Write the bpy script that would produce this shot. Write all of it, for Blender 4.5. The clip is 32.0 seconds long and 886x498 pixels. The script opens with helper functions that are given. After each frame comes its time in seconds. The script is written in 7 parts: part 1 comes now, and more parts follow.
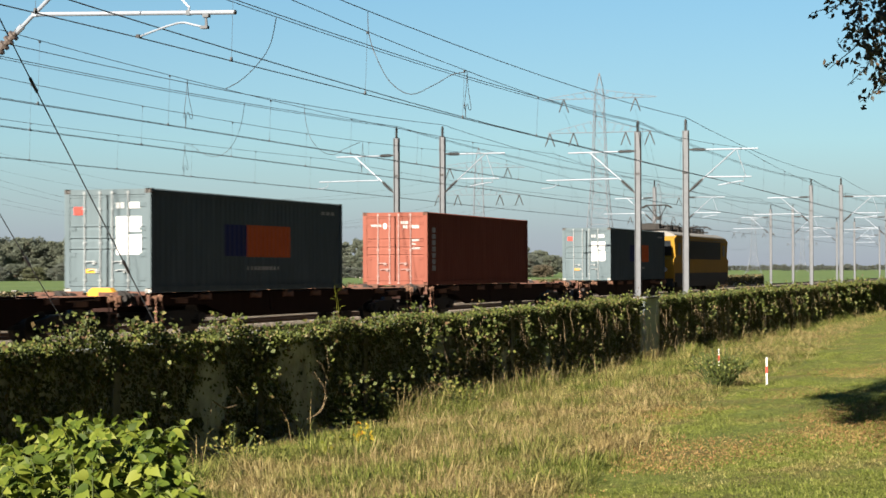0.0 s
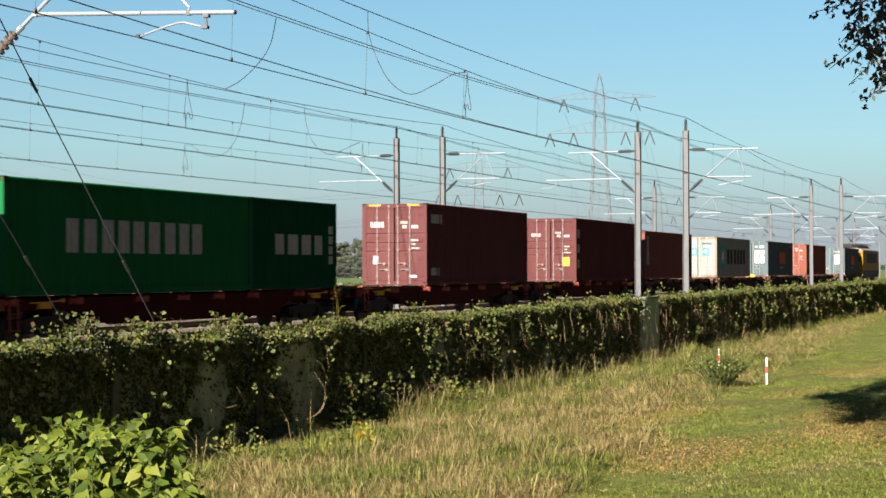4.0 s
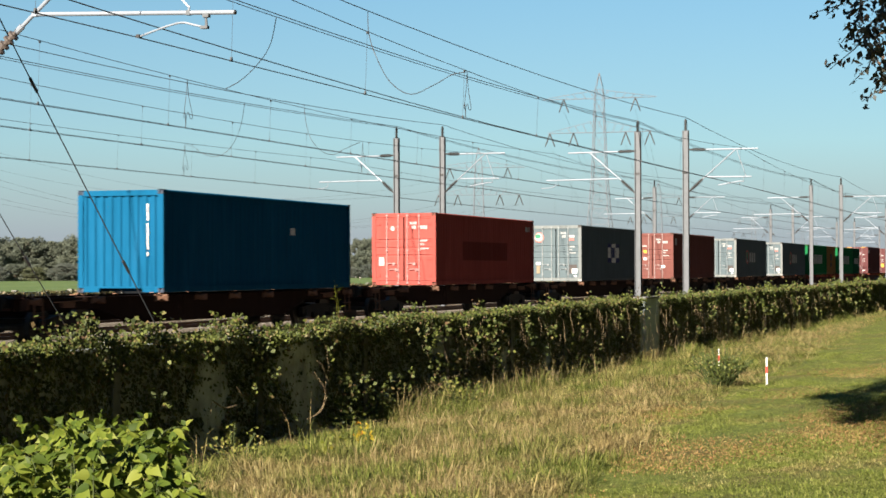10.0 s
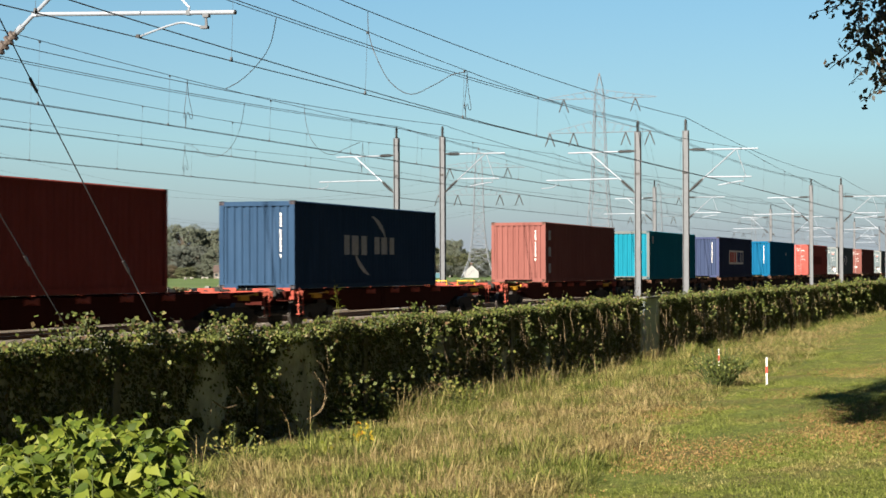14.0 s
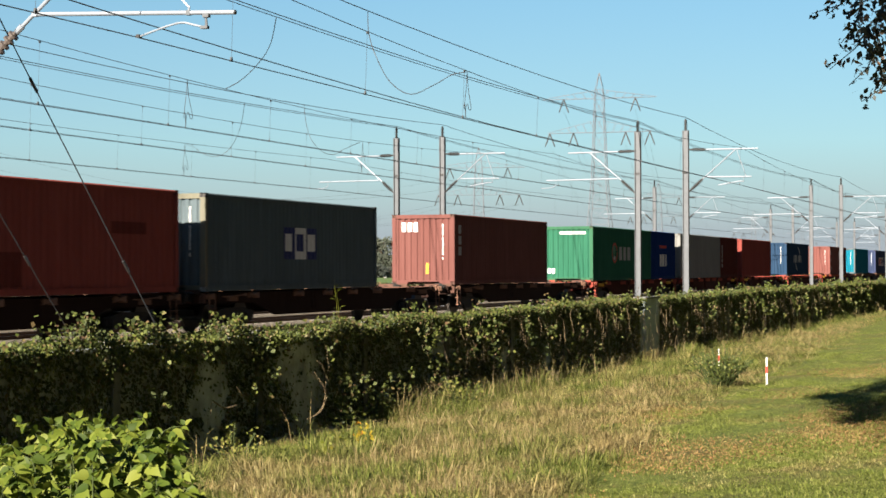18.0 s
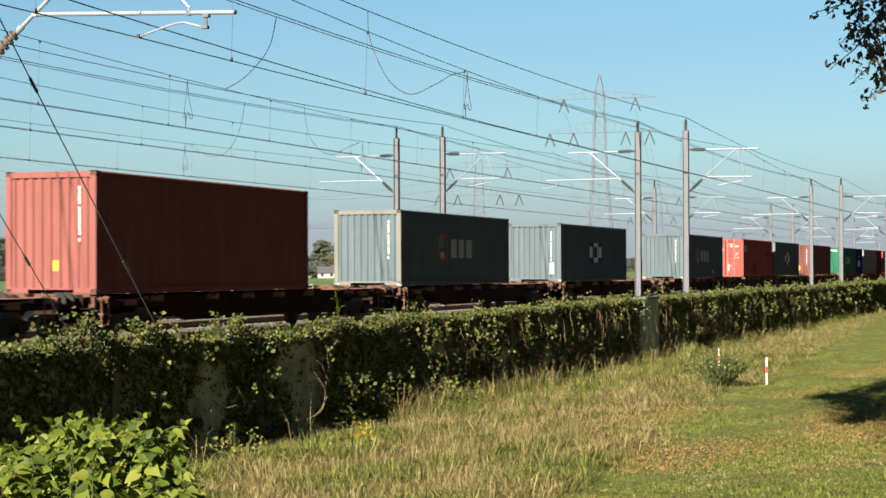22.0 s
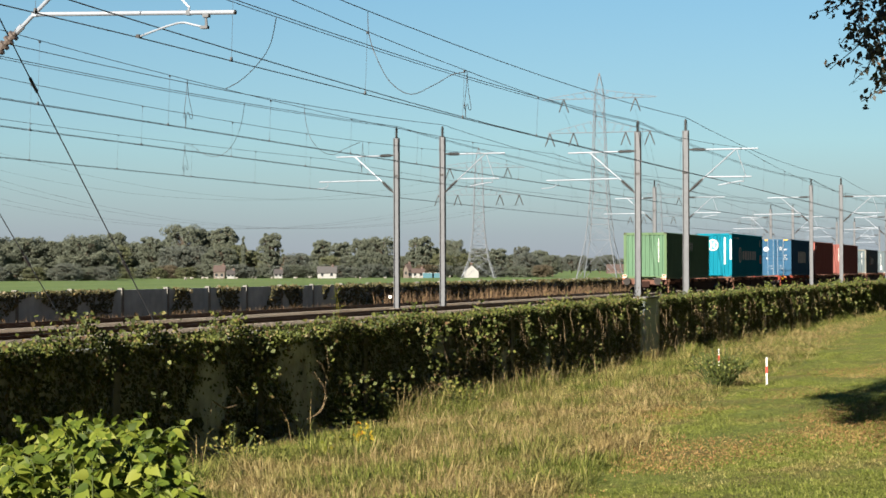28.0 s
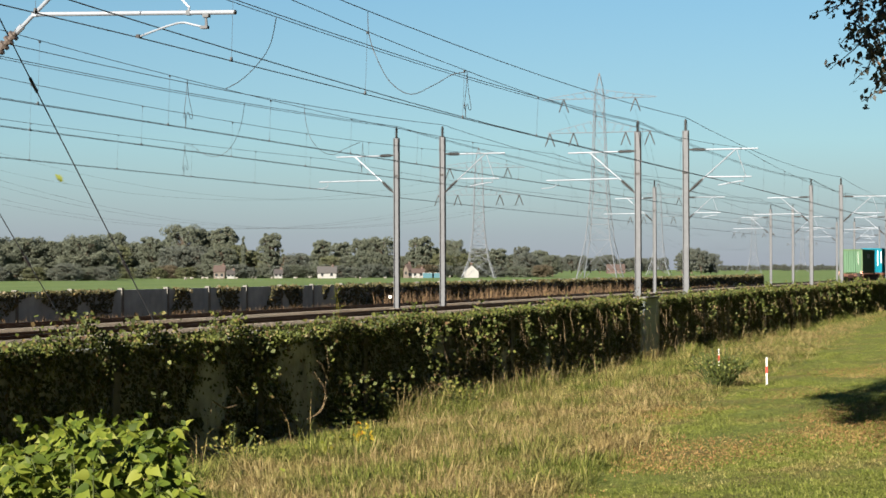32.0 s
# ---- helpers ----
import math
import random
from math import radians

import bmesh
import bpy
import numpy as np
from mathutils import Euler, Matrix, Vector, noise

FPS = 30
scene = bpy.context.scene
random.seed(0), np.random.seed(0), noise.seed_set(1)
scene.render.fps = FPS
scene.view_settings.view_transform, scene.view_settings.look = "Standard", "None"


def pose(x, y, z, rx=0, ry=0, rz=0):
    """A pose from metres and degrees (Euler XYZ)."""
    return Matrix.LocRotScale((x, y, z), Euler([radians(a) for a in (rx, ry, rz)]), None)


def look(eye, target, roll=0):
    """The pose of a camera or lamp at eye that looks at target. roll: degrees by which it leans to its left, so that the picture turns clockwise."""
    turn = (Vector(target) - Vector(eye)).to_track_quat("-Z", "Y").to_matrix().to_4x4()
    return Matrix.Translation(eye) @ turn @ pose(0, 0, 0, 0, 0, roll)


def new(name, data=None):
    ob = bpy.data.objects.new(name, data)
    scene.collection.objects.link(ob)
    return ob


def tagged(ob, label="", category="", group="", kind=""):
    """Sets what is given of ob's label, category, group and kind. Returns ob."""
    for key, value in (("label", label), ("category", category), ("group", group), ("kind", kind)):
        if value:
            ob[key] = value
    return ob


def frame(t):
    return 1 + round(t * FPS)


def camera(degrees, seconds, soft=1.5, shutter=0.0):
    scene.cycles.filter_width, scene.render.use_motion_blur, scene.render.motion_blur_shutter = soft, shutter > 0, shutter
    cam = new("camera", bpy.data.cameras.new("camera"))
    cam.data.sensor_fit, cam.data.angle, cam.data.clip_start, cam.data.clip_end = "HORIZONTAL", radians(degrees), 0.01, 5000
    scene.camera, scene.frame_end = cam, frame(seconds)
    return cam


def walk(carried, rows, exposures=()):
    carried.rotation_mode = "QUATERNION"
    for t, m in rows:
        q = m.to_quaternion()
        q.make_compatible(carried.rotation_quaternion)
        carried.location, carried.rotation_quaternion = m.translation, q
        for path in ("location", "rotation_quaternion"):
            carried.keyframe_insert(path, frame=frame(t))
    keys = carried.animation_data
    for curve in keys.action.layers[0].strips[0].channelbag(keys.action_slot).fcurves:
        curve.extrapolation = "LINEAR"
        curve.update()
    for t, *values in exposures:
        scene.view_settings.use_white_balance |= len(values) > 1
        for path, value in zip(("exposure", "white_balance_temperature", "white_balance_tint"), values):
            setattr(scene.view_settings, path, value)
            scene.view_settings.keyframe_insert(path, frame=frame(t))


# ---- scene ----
# The camera stands still on its stand beside the railway.
cam = camera(27.772, 32.0, soft=1.6, shutter=0.15)
EYE = Vector((0.0, 0.0, 1.73))
AIM = EYE + 100 * Vector((-0.33373, 0.94260, 0.011564))
walk(cam, [(0.0, look(EYE, AIM, -0.196)), (32.0, look(EYE, AIM, -0.196))], exposures=[(0.0, 2.08), (1.5, 2.01), (3.0, 2.06), (6.0, 2.12), (9.0, 2.09), (10.5, 2.05), (12.0, 2.09), (14.0, 2.04), (17.0, 2.14), (20.0, 2.08), (23.0, 2.08), (24.0, 2.13), (25.0, 2.12), (28.0, 1.99), (32.0, 1.98)])

# ---- light: low autumn sun behind and to the left, clear sky ----
SUN_ELEV, SUN_AZ = radians(26.5), radians(184)
world = bpy.data.worlds.new("sky")
scene.world = world
world.use_nodes = True
wn = world.node_tree.nodes
sky = wn.new("ShaderNodeTexSky")
sky.sky_type, sky.sun_disc = "NISHITA", False
sky.sun_elevation, sky.sun_rotation = SUN_ELEV, SUN_AZ
sky.air_density, sky.dust_density, sky.ozone_density = 1.0, 0.05, 2.0
sky.altitude = 0
wn["Background"].inputs["Strength"].default_value = 0.053
wl = world.node_tree.links
tint = wn.new("ShaderNodeMix")
tint.data_type, tint.blend_type = "RGBA", "MULTIPLY"
tint.inputs[0].default_value = 1.0
tint.inputs[7].default_value = (0.312, 0.452, 0.482, 1)
wl.new(sky.outputs[0], tint.inputs[6])
# a thin layer of autumn haze, all round along the horizon
wc, ws, wr, wm = wn.new("ShaderNodeTexCoord"), wn.new("ShaderNodeSeparateXYZ"), wn.new("ShaderNodeValToRGB"), wn.new("ShaderNodeMix")
wl.new(wc.outputs["Generated"], ws.inputs[0])
wl.new(ws.outputs[2], wr.inputs[0])
haze = wr.color_ramp
haze.elements.new(0.5), haze.elements.new(0.5)
for e, (at, k) in zip(haze.elements, ((0.0, 0.95), (0.02, 0.85), (0.07, 0.38), (0.2, 0.0))):
    e.position, e.color = at, (k, k, k, 1)
wm.data_type = "RGBA"
wm.inputs[7].default_value = (1.61, 1.75, 2.145, 1)
wl.new(wr.outputs[0], wm.inputs[0])
wl.new(tint.outputs[2], wm.inputs[6])
wl.new(wm.outputs[2], wn["Background"].inputs["Color"])
sun_data = bpy.data.lights.new("sun", "SUN")
sun_data.energy, sun_data.angle, sun_data.color = 5.0, radians(0.5), (1.0, 0.90, 0.76)
sun = new("sun", sun_data)
to_sun = Vector((math.sin(SUN_AZ) * math.cos(SUN_ELEV), math.cos(SUN_AZ) * math.cos(SUN_ELEV), math.sin(SUN_ELEV)))
sun.matrix_world = look(to_sun * 200, (0, 0, 0))

# ---- materials ----
def material(name, rough=0.8, metal=0.0, spec=0.3):
    m = bpy.data.materials.new(name)
    m.use_nodes = True
    b = m.node_tree.nodes["Principled BSDF"]
    b.inputs["Roughness"].default_value = rough
    b.inputs["Metallic"].default_value = metal
    b.inputs["Specular IOR Level"].default_value = spec
    return m, m.node_tree, b


def node(tree, kind, **values):
    n = tree.nodes.new(kind)
    for k, v in values.items():
        n.inputs[k.replace("_", " ")].default_value = v
    return n


def ramp(tree, source, stops):
    r = tree.nodes.new("ShaderNodeValToRGB")
    while len(r.color_ramp.elements) < len(stops):
        r.color_ramp.elements.new(0.5)
    for e, (at, c) in zip(r.color_ramp.elements, stops):
        e.position, e.color = at, (*c, 1)
    tree.links.new(source, r.inputs[0])
    return r.outputs[0]


def mix(tree, fac, a, b, blend="MIX"):
    m = tree.nodes.new("ShaderNodeMix")
    m.data_type, m.blend_type = "RGBA", blend
    for key, v in (("Factor", fac), ("A", a), ("B", b)):
        sock = next(s for s in m.inputs if s.name == key and (s.type == "RGBA") == (key != "Factor") and (key != "Factor" or s.type == "VALUE"))
        if isinstance(v, (int, float)):
            sock.default_value = v
        elif isinstance(v, tuple):
            sock.default_value = (*v, 1)
        else:
            tree.links.new(v, sock)
    return next(s for s in m.outputs if s.type == "RGBA")


def bump(tree, b, height, strength=0.4, distance=0.02):
    n = node(tree, "ShaderNodeBump", Strength=strength, Distance=distance)
    tree.links.new(height, n.inputs["Height"])
    tree.links.new(n.outputs[0], b.inputs["Normal"])


def place(tree, scale=(1, 1, 1), what="Object"):
    c, m = tree.nodes.new("ShaderNodeTexCoord"), tree.nodes.new("ShaderNodeMapping")
    m.inputs["Scale"].default_value = scale
    tree.links.new(c.outputs[what], m.inputs[0])
    return m.outputs[0]


def noisy(tree, coords, scale, detail=4, rough=0.6):
    n = node(tree, "ShaderNodeTexNoise", Scale=scale, Detail=detail, Roughness=rough)
    tree.links.new(coords, n.inputs["Vector"])
    return n.outputs["Fac"]


def world_place(tree, scale=(1, 1, 1)):
    g, m = tree.nodes.new("ShaderNodeNewGeometry"), tree.nodes.new("ShaderNodeMapping")
    m.inputs["Scale"].default_value = scale
    tree.links.new(g.outputs["Position"], m.inputs[0])
    return m.outputs[0]


PAINTS = {}


def paint(colour, rust=0.5, rough=0.8):
    """Weathered container and wagon paint: faded patches, streaks running down, rust specks."""
    key = (colour, rust, rough)
    if key in PAINTS:
        return PAINTS[key]
    m, t, b = material("paint", rough, 0.0, 0.02)
    streak = noisy(t, place(t, (2.2, 2.2, 0.25)), 2.0, 5)
    patch = noisy(t, place(t), 0.6, 3)
    speck = noisy(t, place(t), 9.0, 6, 0.7)
    dark = tuple(c * 0.84 for c in colour)
    pale = tuple(min(1, c * 1.12 + 0.006) for c in colour)
    c1 = ramp(t, streak, [(0.3, dark), (0.6, colour), (0.8, pale)])
    c2 = mix(t, ramp(t, patch, [(0.45, (0, 0, 0)), (0.7, (0.25, 0.25, 0.25))]), c1, pale)
    spots = ramp(t, speck, [(0.68, (0, 0, 0)), (0.74, (rust, rust, rust))])
    c3 = mix(t, spots, c2, (0.10, 0.040, 0.020))
    t.links.new(c3, b.inputs["Base Color"])
    bump(t, b, speck, 0.12, 0.01)
    PAINTS[key] = m
    return m


def plain(name, colour, rough=0.7, metal=0.0, vary=0.25, scale=6.0):
    m, t, b = material(name, rough, metal)
    n = noisy(t, place(t), scale, 5)
    lo = tuple(c * (1 - vary) for c in colour)
    hi = tuple(min(1, c * (1 + vary)) for c in colour)
    t.links.new(ramp(t, n, [(0.3, lo), (0.7, hi)]), b.inputs["Base Color"])
    bump(t, b, n, 0.15, 0.01)
    return m


def leafy(name, stops, glow=0.35, rough=0.55, clump=0.0):
    """Leaves and blades: every island has a shade of its own, with some light let through."""
    m, t, b = material(name, rough, 0.0, 0.25)
    g = t.nodes.new("ShaderNodeNewGeometry")
    c = ramp(t, g.outputs["Random Per Island"], stops)
    big = noisy(t, world_place(t), 0.5, 3)
    c = mix(t, ramp(t, big, [(0.35, (0, 0, 0)), (0.65, (0.5, 0.5, 0.5))]), c, (0.72, 0.66, 0.5), "MULTIPLY")
    if clump:
        # leaves darkened together in clumps
        tuft = noisy(t, world_place(t), clump, 3)
        c = mix(t, ramp(t, tuft, [(0.40, (1, 1, 1)), (0.58, (0, 0, 0))]), c, (0.62, 0.66, 0.68), "MULTIPLY")
    t.links.new(c, b.inputs["Base Color"])
    tr = t.nodes.new("ShaderNodeBsdfTranslucent")
    t.links.new(c, tr.inputs["Color"])
    mx = t.nodes.new("ShaderNodeMixShader")
    mx.inputs[0].default_value = glow
    t.links.new(b.outputs[0], mx.inputs[1])
    t.links.new(tr.outputs[0], mx.inputs[2])
    t.links.new(mx.outputs[0], t.nodes["Material Output"].inputs["Surface"])
    return m


def sward(name, bias, seed, deep=0.0):
    """Grass blades: patches of green and of withered straw a metre or two wide, each blade a shade of its own."""
    m, t, b = material(name, 0.85, 0.0, 0.2)
    g = t.nodes.new("ShaderNodeNewGeometry")
    r = g.outputs["Random Per Island"]
    green = ramp(t, r, [(0.0, (0.022 + 0.05 * deep, 0.034 + 0.06 * deep, 0.007 + 0.01 * deep)), (0.5, (0.096, 0.120 - 0.004 * deep, 0.020)), (0.85, (0.175, 0.185 + 0.01 * deep, 0.04)), (1.0, (0.28, 0.26, 0.10))])
    straw = ramp(t, r, [(0.0, (0.055, 0.038, 0.014)), (0.35, (0.165, 0.122, 0.048)), (0.7, (0.265, 0.205, 0.086)), (1.0, (0.38, 0.315, 0.155))])
    mp = world_place(t, (1.0, 0.5, 0.3))
    mp.node.inputs["Location"].default_value = (seed, 0, 0)
    patch = noisy(t, mp, 0.8, 4, 0.62)
    c = mix(t, ramp(t, patch, [(bias - 0.07, (0, 0, 0)), (bias + 0.07, (1, 1, 1))]), green, straw)
    t.links.new(c, b.inputs["Base Color"])
    tr = t.nodes.new("ShaderNodeBsdfTranslucent")
    t.links.new(c, tr.inputs["Color"])
    mx = t.nodes.new("ShaderNodeMixShader")
    mx.inputs[0].default_value = 0.35
    t.links.new(b.outputs[0], mx.inputs[1])
    t.links.new(tr.outputs[0], mx.inputs[2])
    t.links.new(mx.outputs[0], t.nodes["Material Output"].inputs["Surface"])
    return m


def field_material():
    m, t, b = material("meadow", 0.95, 0.0, 0.1)
    fine = noisy(t, world_place(t), 11.0, 6, 0.75)
    broad = noisy(t, world_place(t, (1, 0.35, 1)), 0.05, 4)
    mid = noisy(t, world_place(t), 0.55, 5, 0.65)
    green = ramp(t, fine, [(0.34, (0.034, 0.043, 0.010)), (0.52, (0.088, 0.108, 0.021)), (0.7, (0.155, 0.160, 0.046))])
    dry = ramp(t, fine, [(0.34, (0.038, 0.02888, 0.01216)), (0.68, (0.152, 0.1178, 0.0532))])
    c = mix(t, ramp(t, mid, [(0.48, (0, 0, 0)), (0.68, (0.75, 0.75, 0.75))]), green, dry)
    far = ramp(t, broad, [(0.35, (0.060, 0.092, 0.030)), (0.65, (0.082, 0.112, 0.040))])
    g, sep, rng = t.nodes.new("ShaderNodeNewGeometry"), t.nodes.new("ShaderNodeSeparateXYZ"), t.nodes.new("ShaderNodeMapRange")
    t.links.new(g.outputs["Position"], sep.inputs[0])
    t.links.new(sep.outputs[0], rng.inputs[0])
    for k, v in zip((1, 2, 3, 4), (-40.0, -42.0, 0.0, 1.0)):
        rng.inputs[k].default_value = v
    t.links.new(mix(t, rng.outputs[0], c, far), b.inputs["Base Color"])
    bump(t, b, fine, 0.8, 0.08)
    return m


def ballast_material():
    m, t, b = material("ballast", 0.95, 0.0, 0.15)
    v = node(t, "ShaderNodeTexVoronoi", Scale=16.0)
    t.links.new(world_place(t), v.inputs["Vector"])
    big = noisy(t, world_place(t, (1, 0.3, 1)), 0.6, 4)
    sep = t.nodes.new("ShaderNodeSeparateColor")
    t.links.new(v.outputs["Color"], sep.inputs[0])
    c = ramp(t, sep.outputs[0], [(0.0, (0.062, 0.052, 0.039)), (0.6, (0.125, 0.105, 0.08)), (1.0, (0.185, 0.158, 0.122))])
    c = mix(t, ramp(t, big, [(0.4, (0, 0, 0)), (0.7, (0.6, 0.6, 0.6))]), c, (0.0912, 0.05928, 0.0342))
    t.links.new(c, b.inputs["Base Color"])
    bump(t, b, v.outputs["Distance"], 0.9, 0.05)
    return m


M_FIELD, M_BALLAST = field_material(), ballast_material()
M_RAIL = plain("rusty_rail", (0.0684, 0.03135, 0.0171), 0.6, 0.3, 0.35, 12)
M_RAILTOP = plain("worn_rail_head", (0.0627, 0.04845, 0.0399), 0.6, 0.3, 0.15)
M_SLEEPER = plain("concrete_sleeper", (0.11, 0.095, 0.078), 0.9)
M_CONCRETE = plain("wall_concrete", (0.33, 0.35, 0.34), 0.9, 0.0, 0.45, 2.6)
M_FARWALL = plain("far_wall_concrete", (0.25, 0.275, 0.285), 0.9, 0.0, 0.2, 1.2)
M_POST = plain("pale_concrete_post", (0.114, 0.1111, 0.1026), 0.9, 0.0, 0.3, 3.0)
M_STEEL = plain("galvanised_steel", (0.072, 0.077, 0.085), 0.6, 0.2, 0.18, 3.0)
M_TUBE = plain("bright_aluminium_tube", (0.20, 0.222, 0.255), 0.4, 0.3, 0.06)
M_LATTICE = plain("pylon_steel", (0.12, 0.132, 0.15), 0.7, 0.1, 0.1)
M_INSUL = plain("dark_insulator", (0.02565, 0.02394, 0.02394), 0.35, 0.0, 0.2)
M_PORCELAIN = plain("brown_porcelain", (0.066, 0.054, 0.048), 0.35, 0.0, 0.2)
M_MARKER = plain("white_marker_paint", (0.42, 0.42, 0.41), 0.6, 0.0, 0.08)
M_WIRE = plain("contact_wire", (0.040, 0.043, 0.048), 0.6, 0.2, 0.2)
M_BLACK = plain("black_undergear", (0.01425, 0.01254, 0.0114), 0.8, 0.0, 0.4)
M_WHEEL = plain("steel_wheel", (0.057, 0.04845, 0.04275), 0.5, 0.6, 0.3)
M_BARK = plain("bark", (0.0627, 0.04845, 0.0342), 0.95, 0.0, 0.4, 4.0)
M_STALK = plain("dry_vine", (0.16, 0.115, 0.065), 0.9, 0.0, 0.4, 5.0)
M_IVY = leafy("ivy_leaves", [(0.0, (0.036, 0.048, 0.014)), (0.5, (0.076, 0.096, 0.021)), (0.78, (0.130, 0.150, 0.032)), (0.88, (0.15, 0.122, 0.05)), (1.0, (0.13, 0.078, 0.045))], 0.3, 0.6, 2.4)
M_FARIVY = leafy("far_ivy_leaves", [(0.0, (0.030, 0.033, 0.015)), (0.6, (0.064, 0.062, 0.027)), (1.0, (0.115, 0.088, 0.042))], 0.2)
M_GRASS = leafy("green_grass", [(0.0, (0.07296, 0.08816, 0.01338)), (0.5, (0.1277, 0.1398, 0.02554)), (0.8, (0.1824, 0.1702, 0.0456)), (1.0, (0.2554, 0.2006, 0.08512))], 0.35, 0.8)
M_DRY = leafy("dry_grass", [(0.0, (0.0912, 0.09728, 0.02432)), (0.3, (0.1763, 0.1459, 0.05472)), (0.6, (0.2554, 0.1946, 0.0912)), (1.0, (0.3526, 0.2797, 0.1581))], 0.35, 0.85)
M_GREENROUGH, M_STRAW, M_LAWN = sward("green_rough_grass", 0.55, 0.0), sward("straw_grass", 0.44, 3.0), sward("mown_grass", 0.585, 7.0, 1.0)
M_LITTER = leafy("fallen_leaves", [(0.0, (0.0912, 0.05168, 0.01824)), (0.5, (0.165, 0.096, 0.036)), (1.0, (0.25, 0.165, 0.070))], 0.1, 0.8)
M_BUSH = leafy("knotweed_leaves", [(0.0, (0.030, 0.054, 0.008)), (0.4, (0.082, 0.118, 0.014)), (0.8, (0.132, 0.165, 0.022)), (1.0, (0.175, 0.195, 0.034))], 0.4, 0.6)
M_TREELEAF = leafy("tree_leaves", [(0.0, (0.020, 0.025, 0.025)), (0.6, (0.036, 0.039, 0.034)), (0.8, (0.060, 0.050, 0.034)), (1.0, (0.15, 0.082, 0.048))], 0.12)
# far leaves paled and greyed in colour to stand for distance haze
M_HAZELEAF = leafy("hazed_tree_leaves", [(0.0, (0.110, 0.128, 0.100)), (0.6, (0.130, 0.148, 0.116)), (1.0, (0.150, 0.165, 0.128))], 0.5, 0.9)

# ---- building helpers ----
def box(bm, x0, x1, y0, y1, z0, z1):
    v = [bm.verts.new(p) for p in ((x0, y0, z0), (x1, y0, z0), (x1, y1, z0), (x0, y1, z0), (x0, y0, z1), (x1, y0, z1), (x1, y1, z1), (x0, y1, z1))]
    for f in ((3, 2, 1, 0), (4, 5, 6, 7), (0, 1, 5, 4), (1, 2, 6, 5), (2, 3, 7, 6), (3, 0, 4, 7)):
        bm.faces.new([v[i] for i in f])
    return bm


def tube(bm, pts, r, n=6, r1=None):
    """A round bar along the points, tapering from r to r1."""
    rings, pts = [], [Vector(p) for p in pts]
    for i, p in enumerate(pts):
        d = (pts[min(i + 1, len(pts) - 1)] - pts[max(i - 1, 0)]).normalized()
        a = d.cross(Vector((0, 0, 1)) if abs(d.z) < 0.95 else Vector((1, 0, 0))).normalized()
        b = d.cross(a)
        rr = r if r1 is None else r + (r1 - r) * i / (len(pts) - 1)
        rings.append([bm.verts.new(p + rr * (math.cos(k * 2 * math.pi / n) * a + math.sin(k * 2 * math.pi / n) * b)) for k in range(n)])
    for q, w in zip(rings, rings[1:]):
        for k in range(n):
            bm.faces.new((q[k], q[(k + 1) % n], w[(k + 1) % n], w[k]))
    bm.faces.new(rings[0][::-1])
    bm.faces.new(rings[-1])
    return bm


def prism(bm, outline, x0, x1):
    """An outline in y and z, drawn out from x0 to x1."""
    a = [bm.verts.new((x0, y, z)) for y, z in outline]
    b = [bm.verts.new((x1, y, z)) for y, z in outline]
    n = len(outline)
    bm.faces.new(a)
    bm.faces.new(b[::-1])
    for i in range(n):
        bm.faces.new((a[i], b[i], b[(i + 1) % n], a[(i + 1) % n]))
    return bm


def along(bm, outline, y0, y1):
    """An outline in x and z, drawn out from y0 to y1."""
    a = [bm.verts.new((x, y0, z)) for x, z in outline]
    b = [bm.verts.new((x, y1, z)) for x, z in outline]
    n = len(outline)
    bm.faces.new(a)
    bm.faces.new(b[::-1])
    for i in range(n):
        bm.faces.new((a[i], a[(i + 1) % n], b[(i + 1) % n], b[i]))
    return bm


def to_mesh(name, bm, mat, smooth=False):
    bmesh.ops.recalc_face_normals(bm, faces=bm.faces[:])
    me = bpy.data.meshes.new(name)
    bm.to_mesh(me)
    bm.free()
    if mat:
        me.materials.append(mat)
    if smooth:
        me.shade_smooth()
    return me


def part(name, bm, mat, parent, label="", at=None):
    """One mesh object under a thing or a part; bm may be a finished mesh, shared by alike pieces."""
    me = bm if isinstance(bm, bpy.types.Mesh) else to_mesh(name, bm, mat)
    ob = new(name, me)
    ob.parent = parent
    if at is not None:
        ob.location = at
    if me.materials and me.materials[0] != mat and mat:
        ob.material_slots[0].link = "OBJECT"
        ob.material_slots[0].material = mat
    if label:
        ob["label"] = label
    return ob


def thing(name, label, category, group="", kind="", at=(0, 0, 0)):
    ob = new(name)
    ob.location = at
    ob.empty_display_size = 0.3
    return tagged(ob, label, category, group, kind)


def cloud(name, verts, faces, mat, parent=None):
    """A mesh from arrays: many small faces of one size."""
    me = bpy.data.meshes.new(name)
    n, k = faces.shape
    me.vertices.add(len(verts))
    me.vertices.foreach_set("co", np.asarray(verts, dtype=np.float32).ravel())
    me.loops.add(n * k)
    me.loops.foreach_set("vertex_index", faces.astype(np.int32).ravel())
    me.polygons.add(n)
    me.polygons.foreach_set("loop_start", np.arange(0, n * k, k, dtype=np.int32))
    me.update(calc_edges=True)
    me.materials.append(mat)
    ob = new(name, me)
    ob.parent = parent
    return ob


